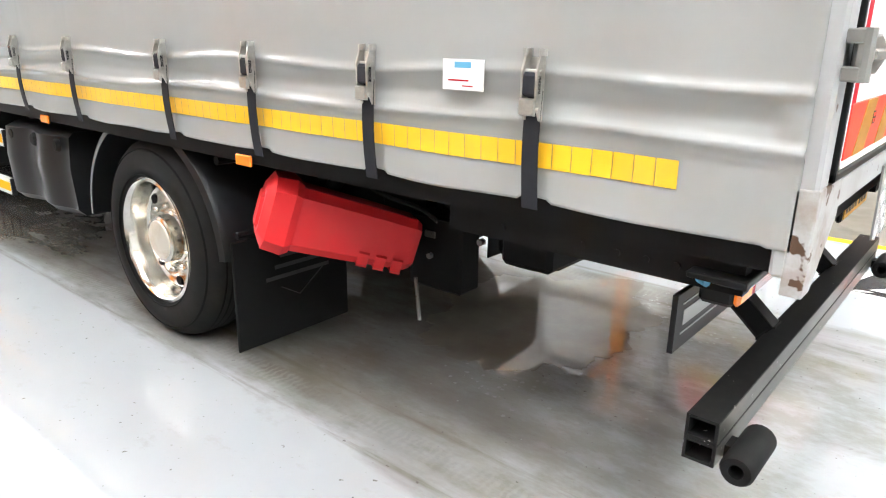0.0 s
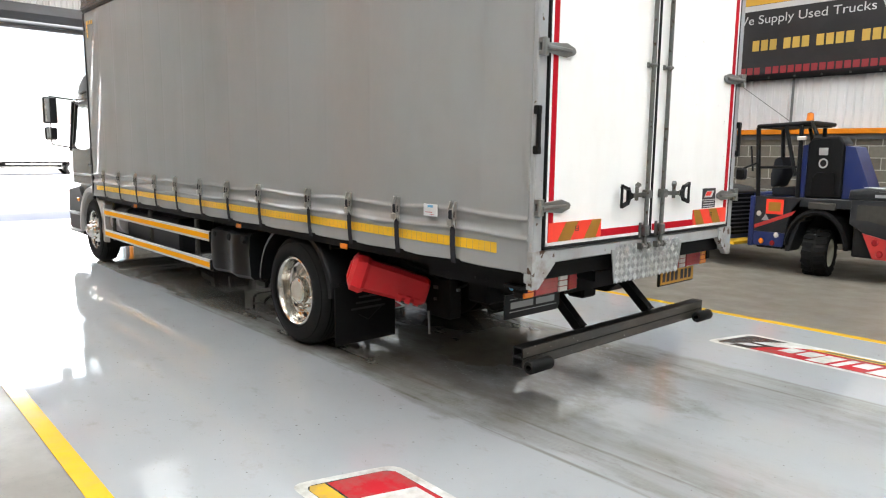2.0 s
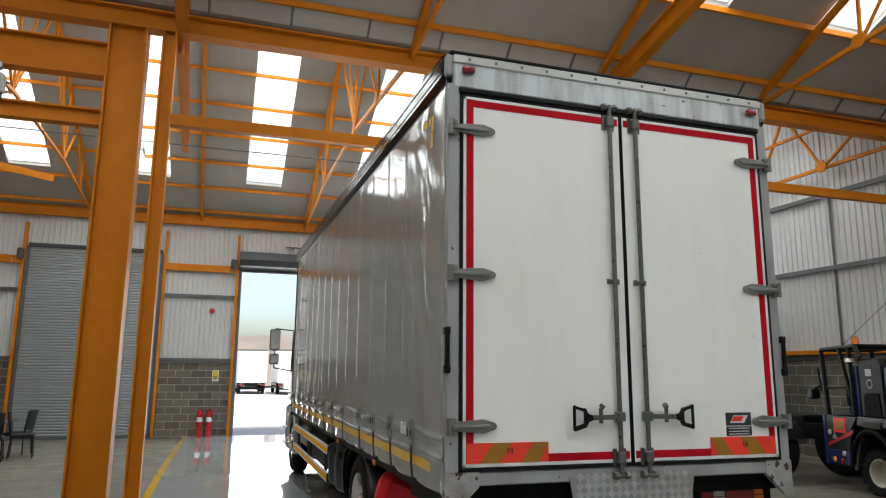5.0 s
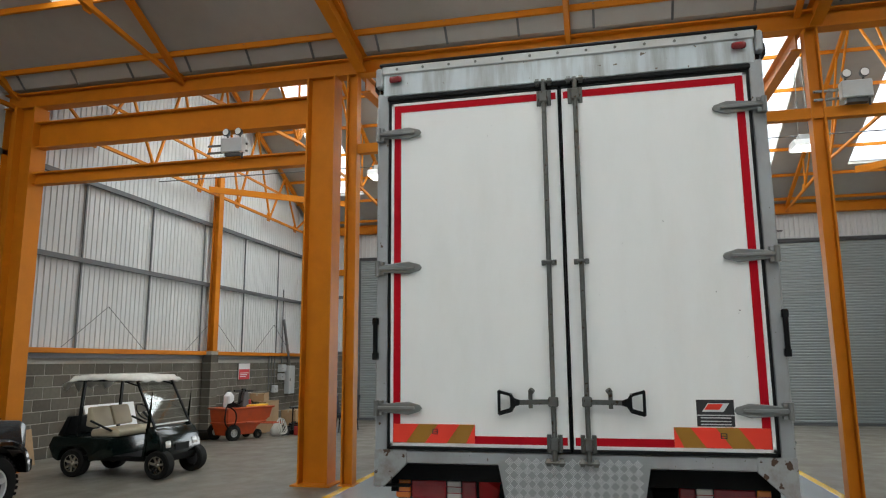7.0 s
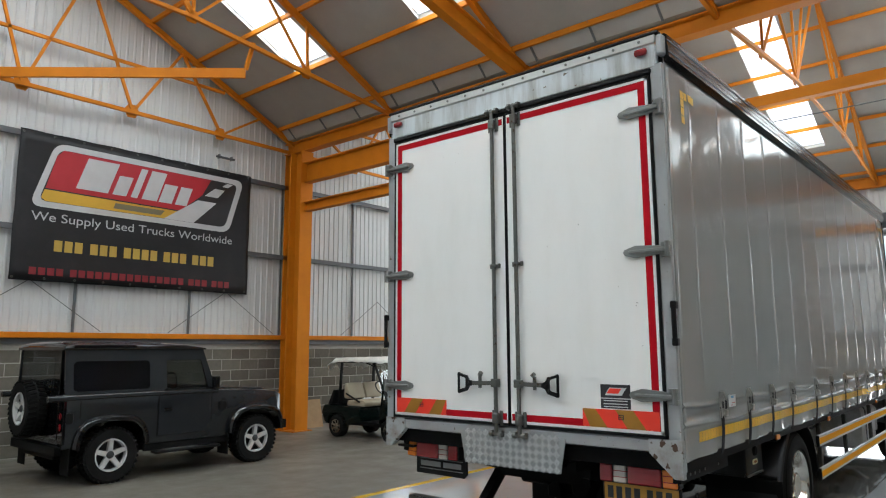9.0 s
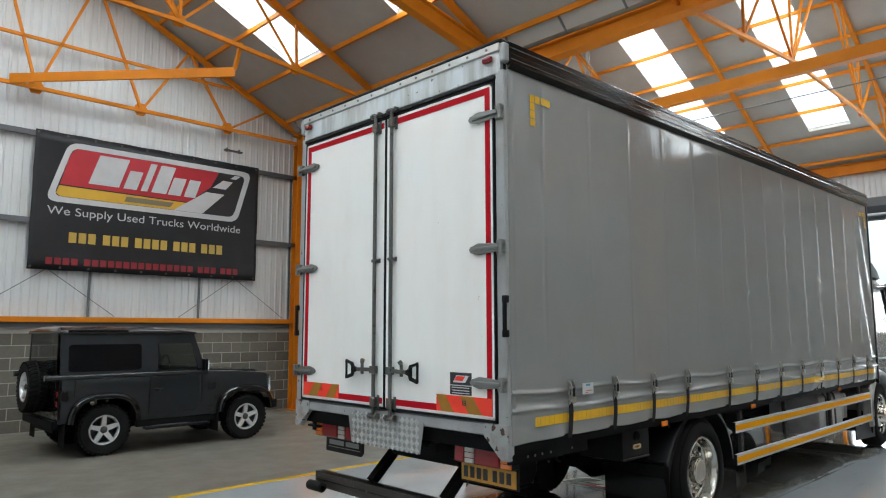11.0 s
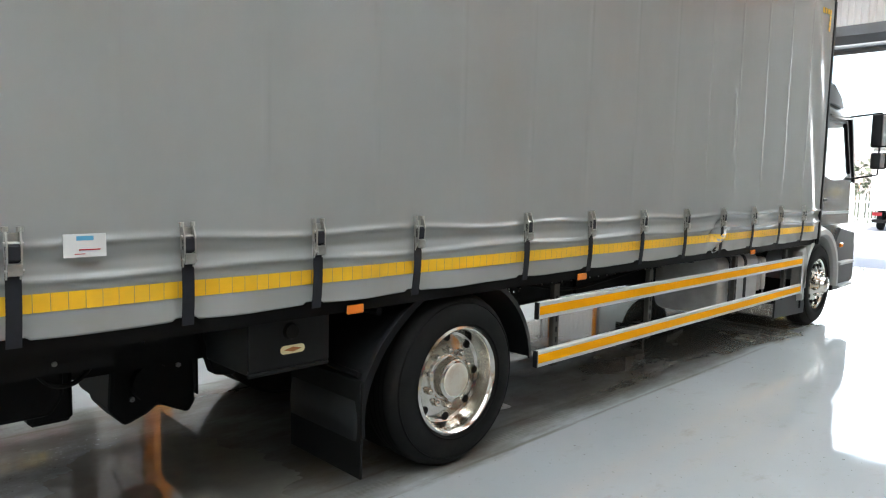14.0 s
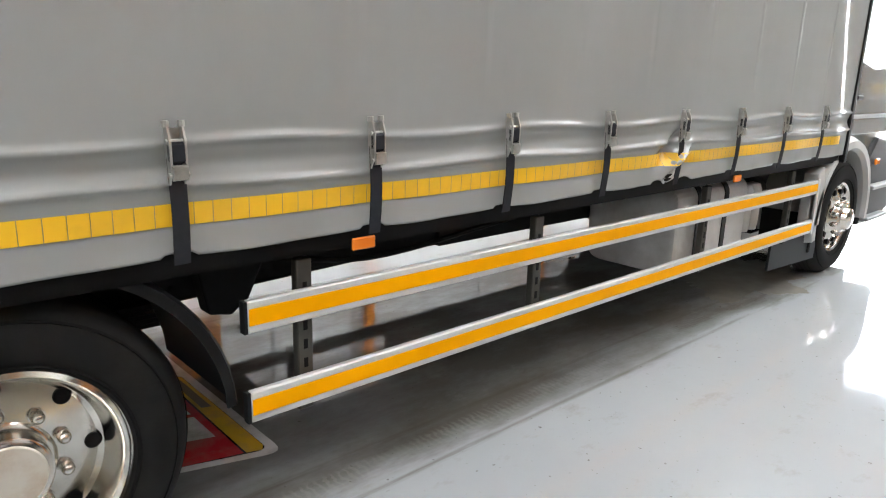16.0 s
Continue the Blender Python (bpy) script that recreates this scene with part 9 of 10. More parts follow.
    part("mirror_arm", tube((-2.14, 0.04, 1.70), (-2.40, 0.02, 1.60), 0.016, 8), K, mir)
    part("grab_handle", tube((-2.24, 0.04, 1.56), (-2.30, 0.04, 1.95), 0.018, 8), K, t)
    part("work_lamp", box(-1.50, -1.36, 0.0, 0.07, 2.04, 2.10, 0.008), M["clear_lens"], t, smooth=0)
    part("beacon", lathe([(0, 0.16), (0.05, 0.14), (0.06, 0.05), (0.06, 0.0)], "z", 16, centre=(-1.36, 0.12, 2.30)), M["amber_lens"], t, "amber beacon")
    t.matrix_world = m
    return t


forklift(pose(-0.26, 6.62, 0) @ Matrix.Diagonal((0.87, 1, 1.0, 1)))
forklift(pose(-3.30, 6.74, 0, 0, 0, -10) @ Matrix.Diagonal((0.88, 1, 0.98, 1)), True)


# black tractor unit
def tractor_unit():
    t = thing("tractor_unit", "black tractor unit with a chrome exhaust stack and silver wheel arch", "lorry", at=(0, 7.65, 0))
    W = 1.22
    K = M["tractor_black"]
    cab = [(-9.05, 0.95), (-9.05, 3.60), (-9.25, 3.84), (-10.4, 3.78), (-11.0, 3.1), (-11.3, 2.0), (-11.4, 0.6), (-10.35, 0.55)] + arch_outline(-9.72, 0.52, 0.62, 178, 30)
    part("cab", prism(cab, "y", -W, W, 0.05), K, t, "gloss black sleeper cab", smooth=35)
    for s in (-1, 1):
        yo = lambda a, b: sorted((s * (W + a), s * (W + b)))
        part("side_window", prism([(-9.75, 2.05), (-9.75, 2.75), (-10.7, 2.72), (-10.95, 2.05)], "y", *yo(0.0, 0.006)), M["privacy_glass"], t, smooth=0)
        part("side_window", box(-9.55, -9.25, *yo(0.0, 0.006), 2.15, 2.7), M["privacy_glass"], t, smooth=0)
        part("side_deflector", prism([(-9.05, 0.95), (-8.92, 1.0), (-8.92, 3.5), (-9.05, 3.6)], "y", *sorted((s * (W - 0.06), s * W)), 0.01), K, t, smooth=0)
        for z, x0, x1, mm in ((1.86, -9.15, -9.62, "mark_red"), (1.92, -9.66, -9.84, "mark_yellow"), (1.84, -9.88, -10.35, "mark_red"), (1.66, -9.6, -9.8, "mark_white")):
            part("lettering_bar", box(x1, x0, *yo(0.0, 0.005), z - 0.055, z + 0.055), M[mm], t, smooth=0)
        bm = bmesh.new()
        prev = None
        for k in range(21):
            a = radians(-8 + 196 * k / 20)
            cur = [bm.verts.new((-9.72 + r * math.cos(a), s * yy, 0.52 + r * math.sin(a))) for r, yy in ((0.56, W - 0.4), (0.56, W + 0.02), (0.58, W + 0.03), (0.64, W + 0.02), (0.66, W - 0.05))]
            if prev:
                for i in range(4):
                    bm.faces.new((prev[i], prev[i + 1], cur[i + 1], cur[i]))
            prev = cur
        part("wheel_arch", bm, M["lorry_silver"], t, "silver wheel arch", smooth=40)
        road_wheel(t, -9.70, s * (W - 0.17), 0.51, 0.51, 0.30, s, 0.30, M["chrome"], 0, 0)
        steps = part("step_panel", box(-11.36, -10.36, *yo(-0.02, 0.03), 0.42, 1.0, 0.02), K, t, "black entry step panel", smooth=0)
        for z in (0.56, 0.80):
            part("tread", box(-11.1, -10.55, *yo(0.028, 0.034), z, z + 0.05), M["lorry_silver"], steps, smooth=0)
        part("marker_lamp", box(-10.5, -10.42, *yo(0.028, 0.036), 0.70, 0.78), M["amber_lens"], t, smooth=0)
        part("window_surround", prism([(-9.66, 1.98), (-9.66, 2.82), (-10.75, 2.79), (-11.03, 1.98)], "y", *yo(-0.004, 0.003)), M["plastic"], t, smooth=0)
        part("door_seam", box(-9.70, -9.685, *yo(-0.004, 0.002), 1.1, 2.9), M["plastic"], t, smooth=0)
        mir = part("mirror", box(-11.10, -10.98, *yo(0.10, 0.26), 2.0, 2.5, 0.04, seg=2), M["chrome"], t, "bright mirror housing")
        part("mirror_arm", tube((-10.95, s * (W - 0.02), 2.62), (-11.04, s * (W + 0.18), 2.50), 0.022, 8), M["plastic"], mir)
        part("tank_step", box(-9.0, -8.60, *sorted((s * (W - 0.40), s * (W - 0.01))), 0.36, 0.98, 0.03), M["lorry_silver"], t, "silver side fairing", smooth=0)
        part("fuel_tank", prism([(s * 0.55, 0.42), (s * (W - 0.06), 0.42), (s * W, 0.50), (s * W, 0.92), (s * (W - 0.06), 0.98), (s * 0.55, 0.98)], "x", -8.52, -7.3, 0.03), M["lorry_silver"], t, "polished fuel tank", smooth=40)
        for x in (-8.3, -7.6):
            part("tank_strap", box(x - 0.03, x + 0.03, *sorted((s * 0.56, s * (W + 0.006))), 0.41, 0.99), M["plastic"], t, smooth=0)
        part("chassis_rail", box(-9.6, -5.3, s * 0.42 - 0.04, s * 0.42 + 0.04, 0.72, 0.98), M["black"], t, smooth=0)
        road_wheel(t, -6.15, s * (W - 0.30), 0.51, 0.51, 0.55, s, 0.28, M["chrome"], 0, 0)
        part("mudguard", prism(arch_outline(-6.15, 0.51, 0.60, 15, 165) + arch_outline(-6.15, 0.51, 0.58, 165, 15), "y", *sorted((s * 0.62, s * W))), M["plastic"], t, smooth=0)
    st = part("exhaust_pipe", tube((-8.80, -1.04, 1.0), (-8.80, -1.04, 3.82), 0.07, 18), M["chrome"], t, "chrome exhaust stack")
    part("stack_elbow", tube((-8.80, -1.04, 3.80), (-8.72, -1.04, 3.96), 0.07, 16), M["lorry_silver"], st)
    part("heat_shield", tube((-8.80, -1.05, 1.3), (-8.80, -1.05, 2.6), 0.10, 18), M["galv"], st, "pierced heat shield")
    for k in range(14):
        for a in (-0.8, -0.3, 0.2, 0.7):
            part("shield_hole", tube((-8.80 + 0.098 * math.sin(a + 0.6), -1.05 - 0.098 * math.cos(a + 0.6), 1.38 + k * 0.085), (-8.80 + 0.103 * math.sin(a + 0.6), -1.05 - 0.103 * math.cos(a + 0.6), 1.38 + k * 0.085), 0.016, 6), M["black"], st, smooth=0)
    part("air_lines", tube((-8.95, -0.3, 1.9), (-8.3, -0.3, 1.1), 0.03, 8), M["rubber"], t)
    part("fifth_wheel", box(-6.6, -5.8, -0.4, 0.4, 0.98, 1.10, 0.02), M["black"], t, smooth=0)
    return t


tractor_unit()

# ---- goods in the corner by the end wall ----
def cord(points, r, bm=None):
    """A slack cord through the points, joined of short round pieces."""
    bm = bm or bmesh.new()
    for p, q in zip(points, points[1:]):
        tube(p, q, r, 7, bm)
    return bm


tr = thing("garage_trolley", "orange-red wheeled trolley piled with tools and black frames", "trolley", at=(-11.25, -8.42, 0), turn=-24)
def oblong(x0, x1, w, z, c=0.05):
    return [(x0, -w + c, z), (x0 + c, -w, z), (x1 - c, -w, z), (x1, -w + c, z), (x1, w - c, z), (x1 - c, w, z), (x0 + c, w, z), (x0, w - c, z)]


part("hopper", loft([oblong(-0.26, 0.56, 0.24, 0.13), oblong(-0.34, 0.60, 0.28, 0.30), oblong(-0.68, 0.64, 0.33, 0.50), oblong(-0.74, 0.66, 0.35, 0.74)]), M["orange_bin"], tr, "orange-red moulded hopper", smooth=30)
part("rim_edge", loft([oblong(-0.76, 0.68, 0.37, 0.725), oblong(-0.78, 0.70, 0.39, 0.74), oblong(-0.78, 0.70, 0.39, 0.765)]), M["orange_bin"], tr, smooth=0)
part("waist_rib", loft([oblong(-0.52, 0.63, 0.315, 0.385), oblong(-0.56, 0.645, 0.33, 0.40), oblong(-0.58, 0.645, 0.33, 0.42), oblong(-0.58, 0.63, 0.315, 0.435)]), M["orange_bin"], tr, smooth=0)
bm = bmesh.new()
for s in (-1, 1):
    tube((0.1, s * 0.36, 0.42), (-0.75, s * 0.30, 0.34), 0.018, 8, bm)
    tube((-0.75, s * 0.30, 0.34), (-1.25, s * 0.06, 0.31), 0.018, 8, bm)
tube((-1.25, -0.14, 0.31), (-1.25, 0.14, 0.31), 0.018, 8, bm)
part("tow_bar", bm, M["orange_bin"], tr, "red tubular drawbar")
part("prop_stand", cord([(-1.18, 0.08, 0.31), (-1.15, 0.14, 0.02), (-1.05, 0.14, 0.02), (-1.05, -0.14, 0.02), (-1.15, -0.14, 0.02), (-1.18, -0.08, 0.31)], 0.012), M["galv"], tr)
part("axle", tube((0.46, -0.34, 0.19), (0.46, 0.34, 0.19), 0.016, 8), M["dark_grey"], tr)
for s in (-1, 1):
    road_wheel(tr, 0.46, s * 0.36, 0.19, 0.19, 0.10, s, 0.09, M["box_grey"], 0, 0)
    road_wheel(tr, -0.36, s * 0.22, 0.11, 0.11, 0.07, s, 0.05, M["dark_grey"], 0, 0)
fr = thing("tripod_stand", "black folded stand lying on the trolley", "stand", at=(-11.25, -8.45, 0.765))
for p, q in (((-0.2, 0.1, 0), (-0.06, 0.1, 0.42)), ((0.22, 0.1, 0), (0.08, 0.1, 0.42)), ((-0.06, 0.1, 0.42), (0.08, 0.1, 0.42)), ((-0.55, 0.05, 0.36), (0.5, 0.12, 0.40)), ((-0.15, 0.1, 0.15), (0.17, 0.1, 0.15))):
    part("bar", tube(p, q, 0.02, 8), M["plastic"], fr)
part("housing", prism([(-0.14, 0.0), (-0.08, 0.36), (0.10, 0.36), (0.18, 0.0)], "y", 0.02, 0.18, 0.02), M["dark_grey"], fr, smooth=0)
bo = thing("spray_bottle", "blue and clear spray bottle on the trolley", "bottle", at=(-11.35, -8.34, 0.765))
part("bottle", lathe([(0, 0), (0.045, 0), (0.045, 0.15), (0.02, 0.2), (0.015, 0.22)], "z", 14), M["blue_bottle"], bo)
part("trigger", box(-0.05, 0.02, -0.012, 0.012, 0.22, 0.27, 0.006), M["lamp_white"], bo, smooth=0)
jug = thing("white_jug", "white plastic jug standing behind a black frame on the trolley", "jug", at=(-11.02, -8.62, 0.765))
part("jug_body", loft([oblong(-0.12, 0.12, 0.09, 0.0, 0.03), oblong(-0.12, 0.12, 0.09, 0.26, 0.03), oblong(-0.07, 0.07, 0.05, 0.33, 0.02), oblong(-0.04, 0.04, 0.035, 0.36, 0.012)]), M["lamp_white"], jug, smooth=30)
part("jug_cap", lathe([(0, 0.40), (0.035, 0.395), (0.04, 0.36)], "z", 14), M["dark_grey"], jug)
rag = thing("yellow_tray", "yellow plastic tray edge along the trolley", "tray", at=(-11.6, -8.24, 0.765), turn=-24)
part("tray", box(-0.34, 0.34, -0.12, 0.12, 0.0, 0.05, 0.01), M["tape_yel"], rag, smooth=0)
jar = thing("tin", "dark tin can on the trolley", "tin", at=(-11.6, -8.4, 0.765))
part("can", lathe([(0, 0), (0.06, 0), (0.06, 0.16), (0.052, 0.17), (0, 0.17)], "z", 16), M["fork_red"], jar)
hose = thing("black_hose", "black hose slung over the side of the trolley", "hose", at=(-10.78, -8.36, 0.765), turn=-24)
for k in range(1):
    part("loop", cord([(0.28 - 0.16 * k + 0.16 * math.sin(a), 0.14 + 0.16 * min(1, 2 * math.sin(a / 2)), 0.03 - 0.30 * (1 - math.cos(a)) * (0.8 + 0.12 * k)) for a in np.linspace(0, 2 * math.pi, 17)], 0.017), M["rubber"], hose)
coil = thing("white_hose", "coil of white hose beside the trolley", "hose", at=(-12.35, -7.80, 0))
for k in range(4):
    part("turn", cord([(0.05 * k + 0.16 * math.cos(a), 0.05 * math.sin(2 * a + k), 0.22 + (0.18 + 0.015 * k) * math.sin(a)) for a in np.linspace(0, 2 * math.pi, 21)], 0.014), M["roof_cover"], coil)
rs5 = random.Random(12)
for k in range(9):
    w, d, h = rs5.uniform(0.08, 0.22), rs5.uniform(0.08, 0.2), rs5.uniform(0.06, 0.28)
    c = thing("odd_box", ("dark plastic case among the floor clutter", "red plastic case among the floor clutter", "grey tool case among the floor clutter")[k % 3], "case", "clutter by the table", at=(-12.5 - 0.2 * k, -7.75 + rs5.uniform(-0.2, 0.35), 0), turn=rs5.uniform(-30, 30))
    part("case", box(-w, w, -d / 2, d / 2, 0, h, 0.015), M[("dark_grey", "fork_red", "plastic")[k % 3]], c, smooth=0)
    part("case_lid", box(-w - 0.006, w + 0.006, -d / 2 - 0.006, d / 2 + 0.006, h, h + 0.025, 0.008), M["plastic"], c, smooth=0)
    part("grip", tube((-0.05, 0, h + 0.04), (0.05, 0, h + 0.04), 0.013, 8), M["plastic"], c)
for k, (x, y, mm) in enumerate(((-11.75, -8.30, "plastic"), (-11.05, -8.55, "lamp_white"), (-11.45, -8.5, "dark_grey"), (-10.95, -8.45, "plastic"))):
    c = thing("hand_tool", "dark hand tool lying on the trolley", "tool", "tools on the trolley", at=(x, y, 0.765), turn=40 * k)
    part("tool_body", prism([(-0.16, 0), (0.12, 0), (0.14, 0.06), (0.02, 0.11), (-0.14, 0.08)], "y", -0.05, 0.05, 0.012), M[mm], c, smooth=0)
    part("handle", tube((0.08, 0, 0.05), (0.20, 0, 0.14), 0.018, 8), M["rubber"], c)


def carton(x, y, z, w, d, h, turn):
    t = thing("cardboard_box", "brown cardboard box, slightly crushed", "box", "cardboard boxes", at=(x, y, z), turn=turn)
    part("carton", box(-w / 2, w / 2, -d / 2, d / 2, 0, h, 0.008), M["card"], t, smooth=0)
    part("tape", box(-w / 2 - 0.001, w / 2 + 0.001, -0.025, 0.025, h - 0.06, h + 0.002), M["beige_vinyl"], t, smooth=0)
    part("flap", bar((-w / 2, d / 2, h), (w / 2, d / 2, h), 0.02, 0.02), M["card"], t, smooth=0)


carton(-13.7, -9.1, 0, 0.9, 0.6, 0.82, 3)
carton(-12.9, -8.9, 0, 0.5, 0.45, 0.45, -6)
carton(-13.6, -9.15, 0.822, 0.5, 0.4, 0.22, 12)
carton(-15.7, -9.1, 0, 0.55, 0.5, 0.5, -4)
sack = thing("plastic_sack", "pale tied plastic sack on the floor", "sack", at=(-12.25, -7.95, 0))
bm = bmesh.new()
bmesh.ops.create_icosphere(bm, subdivisions=3, radius=0.17)
for v in bm.verts:
    v.co = Vector((v.co.x, v.co.y * 0.85, max(-0.2, v.co.z * 1.15) + 0.15)) * (1 + 0.22 * noise.noise(v.co * 6))
    v.co.z = max(0.0, v.co.z)
part("sack_body", bm, M["roof_cover"], sack)


def enclosure(x, z, w, h, d, label):
    t = thing("electrical_cabinet", label, "cabinet", "electrical cabinets", at=(x, WALL_N + 0.0, z))
    part("cabinet_body", box(-w / 2, w / 2, 0.0, d, 0, h, 0.01), M["box_grey"], t, smooth=0)
    part("cabinet_door", box(-w / 2 + 0.02, w / 2 - 0.02, d, d + 0.012, 0.02, h - 0.02, 0.004), M["box_grey"], t, smooth=0)
    part("lock", box(w / 2 - 0.06, w / 2 - 0.035, d + 0.012, d + 0.022, h * 0.45, h * 0.55), M["dark_grey"], t, smooth=0)


enclosure(-17.3, 0.76, 0.42, 0.92, 0.18, "grey steel electrical cabinet on the block wall")
enclosure(-16.75, 1.48, 0.34, 0.24, 0.15, "small grey switch box on the block wall")
enclosure(-16.72, 1.22, 0.30, 0.21, 0.14, "small grey switch box on the block wall")
enclosure(-16.25, 0.84, 0.26, 0.22, 0.13, "small grey socket box on the block wall")
for k, (x, z0, z1) in enumerate(((-16.75, 1.74, 4.2), (-17.2, 1.75, 2.4), (-16.05, 0.9, 2.1), (-15.86, 0.9, 2.1), (-16.25, 1.0, 1.98))):
    tagged(part("conduit", tube((x, WALL_N + 0.05, z0), (x, WALL_N + 0.05, z1), 0.022, 8), M["cable"]), "grey conduit running up the wall", "conduit", "wall conduits", "structure")
tagged(part("conduit", tube((-16.75, WALL_N + 0.09, 3.2), (-17.2, WALL_N + 0.12, 1.70), 0.045, 10), M["cable"]), "thick grey flexible duct", "conduit", "wall conduits", "structure")

# folding table with odds and ends, and chairs
tb = thing("work_table", "dark folding work table cluttered with tools", "table", at=(-13.6, -7.35, 0))
part("tabletop", box(-0.95, 0.95, -0.45, 0.45, 0.70, 0.74, 0.008), M["dark_grey"], tb, smooth=0)
for x in (-0.85, 0.85):
    for y in (-0.38, 0.38):
        part("leg", tube((x, y, 0.70), (x * 1.06, y, 0.0), 0.018, 8), M["plastic"], tb)
rs2 = random.Random(3)
for k in range(11):
    x, y = -13.6 + rs2.uniform(-0.85, 0.85), -7.35 + rs2.uniform(-0.25, 0.25)
    h = rs2.uniform(0.08, 0.24)
    c = thing("container", "small tin or plastic container on the work table", "container", "containers on the table", at=(x, y, 0.742))
    part("vessel", lathe([(0, 0), (0.05, 0), (0.055, h * 0.7), (0.03, h * 0.9), (0.03, h), (0, h)], "z", 14), M[("lamp_white", "fork_red", "dark_grey", "box_grey")[k % 4]], c)


def chair(x, y, turn):
    t = thing("office_chair", "black padded chair near the work table", "chair", "chairs by the table", at=(x, y, 0), turn=turn)
    part("seat", box(-0.23, 0.23, -0.23, 0.23, 0.42, 0.50, 0.03, seg=2), M["strap"], t)
    part("backrest", prism([(-0.24, 0.55), (-0.19, 0.53), (-0.26, 0.98), (-0.31, 0.98)], "y", -0.22, 0.22, 0.02), M["strap"], t)
    for px, py in ((-0.2, -0.2), (-0.2, 0.2), (0.2, -0.2), (0.2, 0.2)):
        part("leg", tube((px, py, 0.43), (px * 1.15, py * 1.15, 0), 0.014, 8), M["plastic"], t)
    for s in (-1, 1):
        part("back_stay", tube((-0.2, s * 0.18, 0.44), (-0.26, s * 0.18, 0.72), 0.013, 8), M["plastic"], t)


chair(-12.7, -6.9, 190)
chair(-14.3, -6.8, 260)
chair(-13.4, -6.5, 100)

# a loose tyre by the wall column and the aluminium stepladder
ty = thing("loose_tyre", "black car tyre lying by the wall column", "tyre", at=(-10.9, -9.3, 0))
part("tyre", lathe([(0.2, 0.02), (0.24, 0.0), (0.30, 0.01), (0.325, 0.06), (0.325, 0.14), (0.30, 0.19), (0.24, 0.2), (0.2, 0.18)], "z", 36, closed=True), M["rubber"], ty)
ld = thing("stepladder", "small aluminium stepladder standing open", "stepladder", at=(1.25, -8.3, 0), turn=90)
for s in (-1, 1):
    part("stile", bar((-0.35, s * 0.22, 0.0), (0.0, s * 0.17, 1.32), 0.03, 0.06, up=(0, 1, 0)), M["alloy"], ld, smooth=0)
    part("rear_leg", bar((0.42, s * 0.22, 0.0), (0.03, s * 0.16, 1.28), 0.025, 0.04, up=(0, 1, 0)), M["alloy"], ld, smooth=0)
for k in range(1, 5):
    part("tread", box(-0.35 + k * 0.066 - 0.06, -0.35 + k * 0.066 + 0.05, -0.20, 0.20, k * 0.25 - 0.015, k * 0.25 + 0.015, 0.004), M["alloy"], ld, smooth=0)
part("top_cap", box(-0.1, 0.1, -0.19, 0.19, 1.31, 1.34, 0.006), M["alloy"], ld, smooth=0)

# ---- concrete blockwork, block by block ----
def block_mesh(w):
    bm = box(-w / 2, w / 2, -0.03, 0.0, -0.1045, 0.1045)
    bmesh.ops.bevel(bm, geom=[e for e in bm.edges if all(abs(v.co.y) < 1e-6 for v in e.verts)], offset=0.005, segments=1, affect="EDGES")
    me = bpy.data.meshes.new("block")
    bmesh.ops.recalc_face_normals(bm, faces=bm.faces)
    bm.to_mesh(me)
    bm.free()
    me.materials.append(M["block"])
    return me


BLOCK, HALF_BLOCK = block_mesh(0.436), block_mesh(0.211)


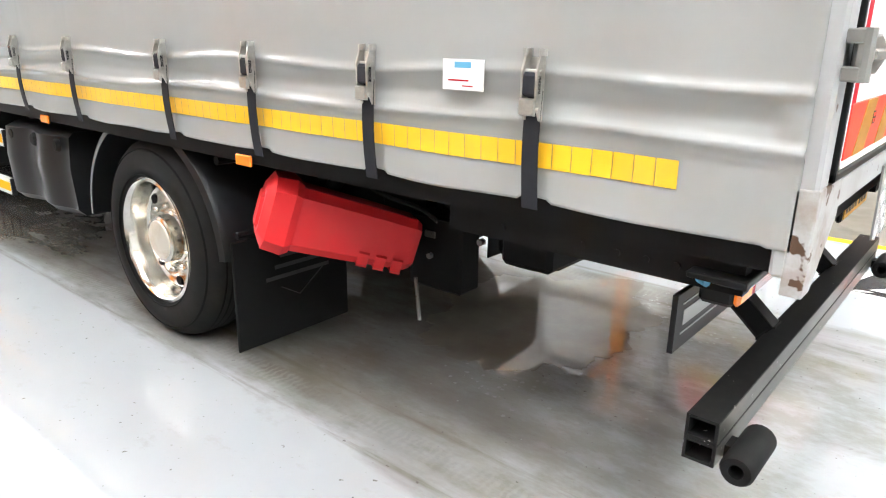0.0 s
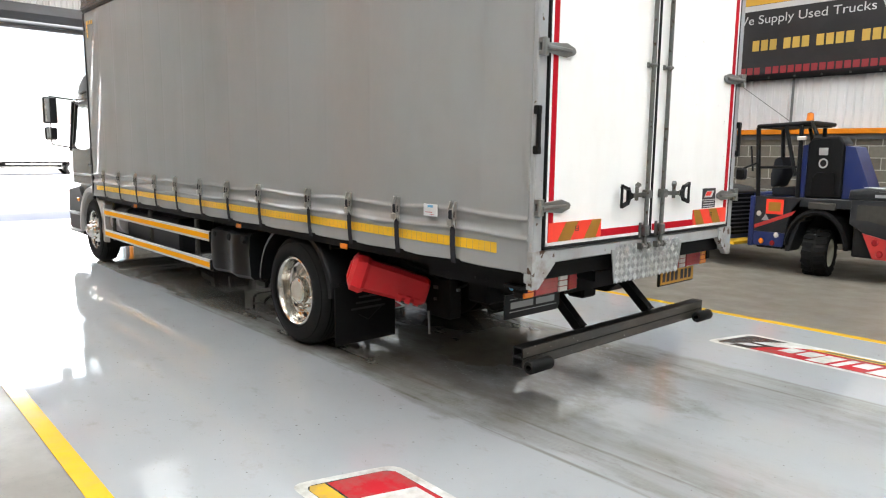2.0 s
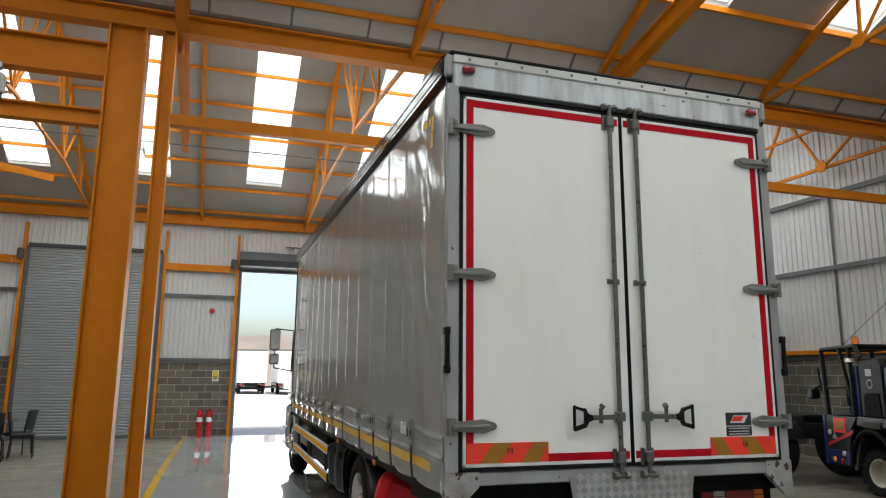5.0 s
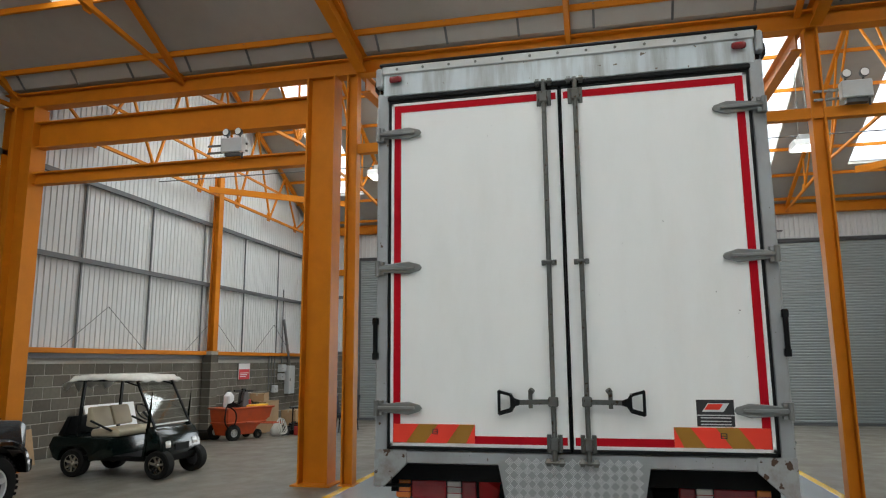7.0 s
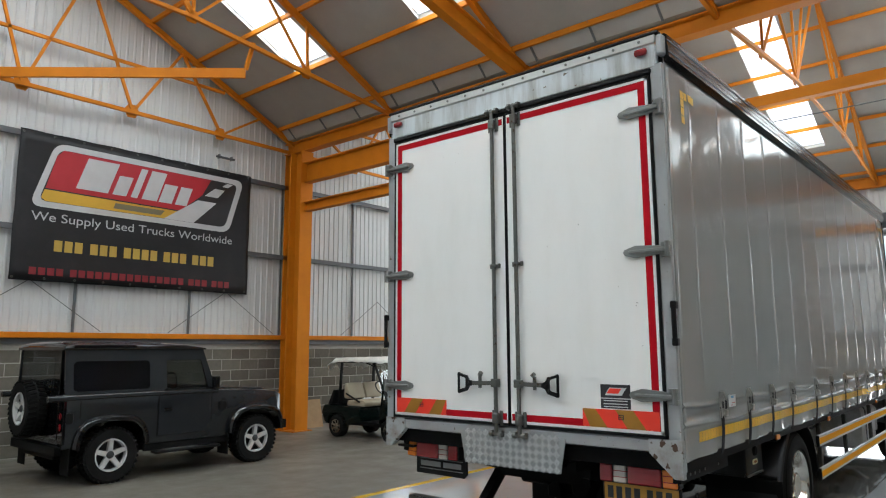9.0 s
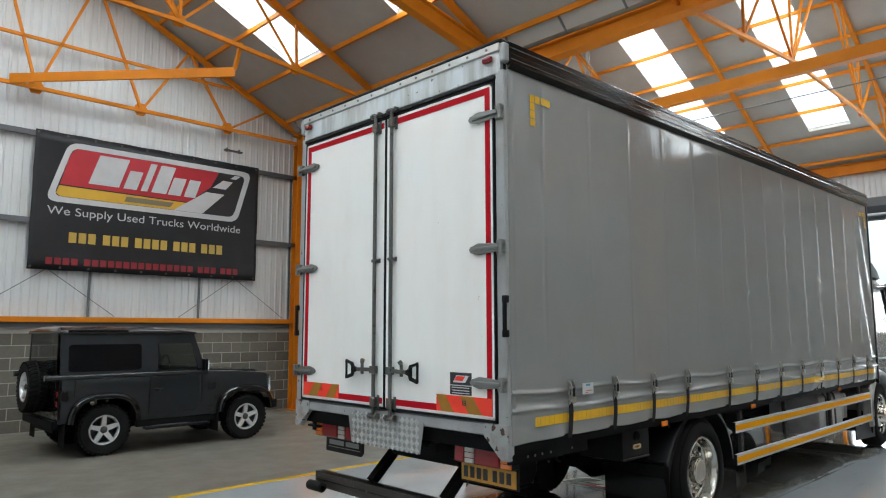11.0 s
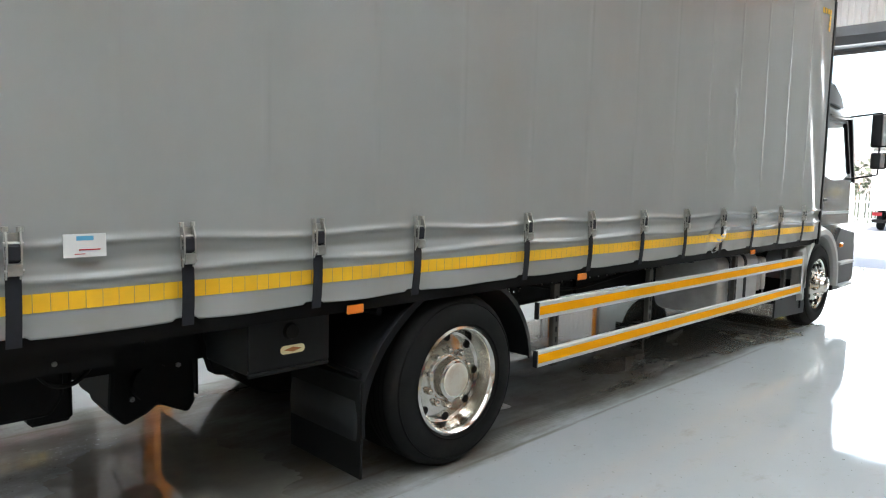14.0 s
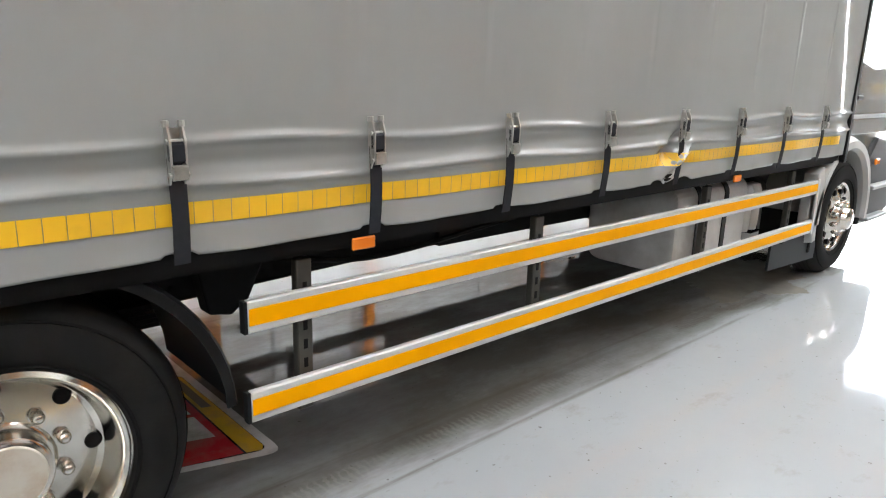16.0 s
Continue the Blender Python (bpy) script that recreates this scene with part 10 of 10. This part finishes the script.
def blockwork(wall, along, face, a, b, z1, near=(-1e9, 1e9)):
    """Courses of blocks in stretcher bond from a to b; along is the wall's direction, face maps (s, z) to a matrix."""
    far_v, far_f = [], []
    row = 0
    z = 0.1165 - 0.4464
    while z + 0.1 < z1:
        s = a + (0.22 if row % 2 == 0 else 0.0)
        cells = []
        if row % 2:
            cells.append((a + 0.1125, True))
            s = a + 0.45
        else:
            s = a + 0.225
        while s + 0.2 < b:
            cells.append((s, False))
            s += 0.45
        if row % 2 == 0 and b - (s - 0.225) > 0.2:
            cells.append((s - 0.1125, True))
        for c, half in cells:
            me = HALF_BLOCK if half else BLOCK
            m = face(c, z)
            if near[0] < c < near[1]:
                ob = new("block", me)
                ob.parent = wall
                ob.matrix_local = m
            else:
                o = len(far_v)
                far_v += [tuple(m @ v.co) for v in me.vertices]
                far_f += [tuple(o + i for i in p.vertices) for p in me.polygons]
        z += 0.2232
        row += 1
    if far_v:
        me = bpy.data.meshes.new("far_blocks")
        me.from_pydata(far_v, [], far_f)
        me.materials.append(M["block_far"])
        ob = new("far_blocks", me)
        ob.parent = wall
        tagged(ob, kind="stuff")


M["block_far"] = material("concrete_block_rows", (0.132, 0.121, 0.099), 0.9, vary=0.45, scale=2.6, bump=0.5, bump_scale=45, spec=0.2)
north, south, west = (bpy.data.objects[n] for n in ("wall_north", "wall_south", "wall_west"))
blockwork(north, "x", lambda s, z: pose(s, WALL_N - 0.024, z), FRONT, BACK, 1.99, (-9.6, 4.2))
blockwork(south, "x", lambda s, z: pose(s, WALL_S + 0.024, z, 0, 0, 180), FRONT, BACK, 2.24, (-6.6, 4.4))
part("mortar_bed", box(FRONT, BACK, WALL_N - 0.058, WALL_N - 0.028, -0.3, 1.99), M["mortar"], north, smooth=0)
part("mortar_bed", box(FRONT, BACK, WALL_S + 0.028, WALL_S + 0.058, -0.3, 2.24), M["mortar"], south, smooth=0)
for a, b in zip(edges[::2], edges[1::2]):
    part("mortar_bed", box(FRONT - 0.038, FRONT - 0.008, a + 0.02, b - 0.02, -0.3, 2.08), M["mortar"], west, smooth=0)
    blockwork(west, "y", lambda s, z: pose(FRONT - 0.004, s, z, 0, 0, -90), a + 0.02, b - 0.02, 2.08)

# things beyond the level part of the floor stand on its fall
bpy.context.view_layer.update()
for ob in bpy.data.objects:
    if ob.parent is None and ob.get("kind", "") not in ("structure",) and ob.type in ("EMPTY", "MESH") and FRONT < ob.location.x < -9.4:
        if ob.name.split(".")[0] not in ("high_bay_light", "electrical_cabinet", "red_sign", "yellow_sign", "wall_heater_bar", "shutter_motor", "alarm_bell"):
            ob.location.z += floor_z(ob.location.x)
for ob in bpy.data.objects:
    if ob.parent is None and ob.name.split(".")[0] in ("box_lorry", "palisade_fence", "bush"):
        ob.location.z += SILL_Z
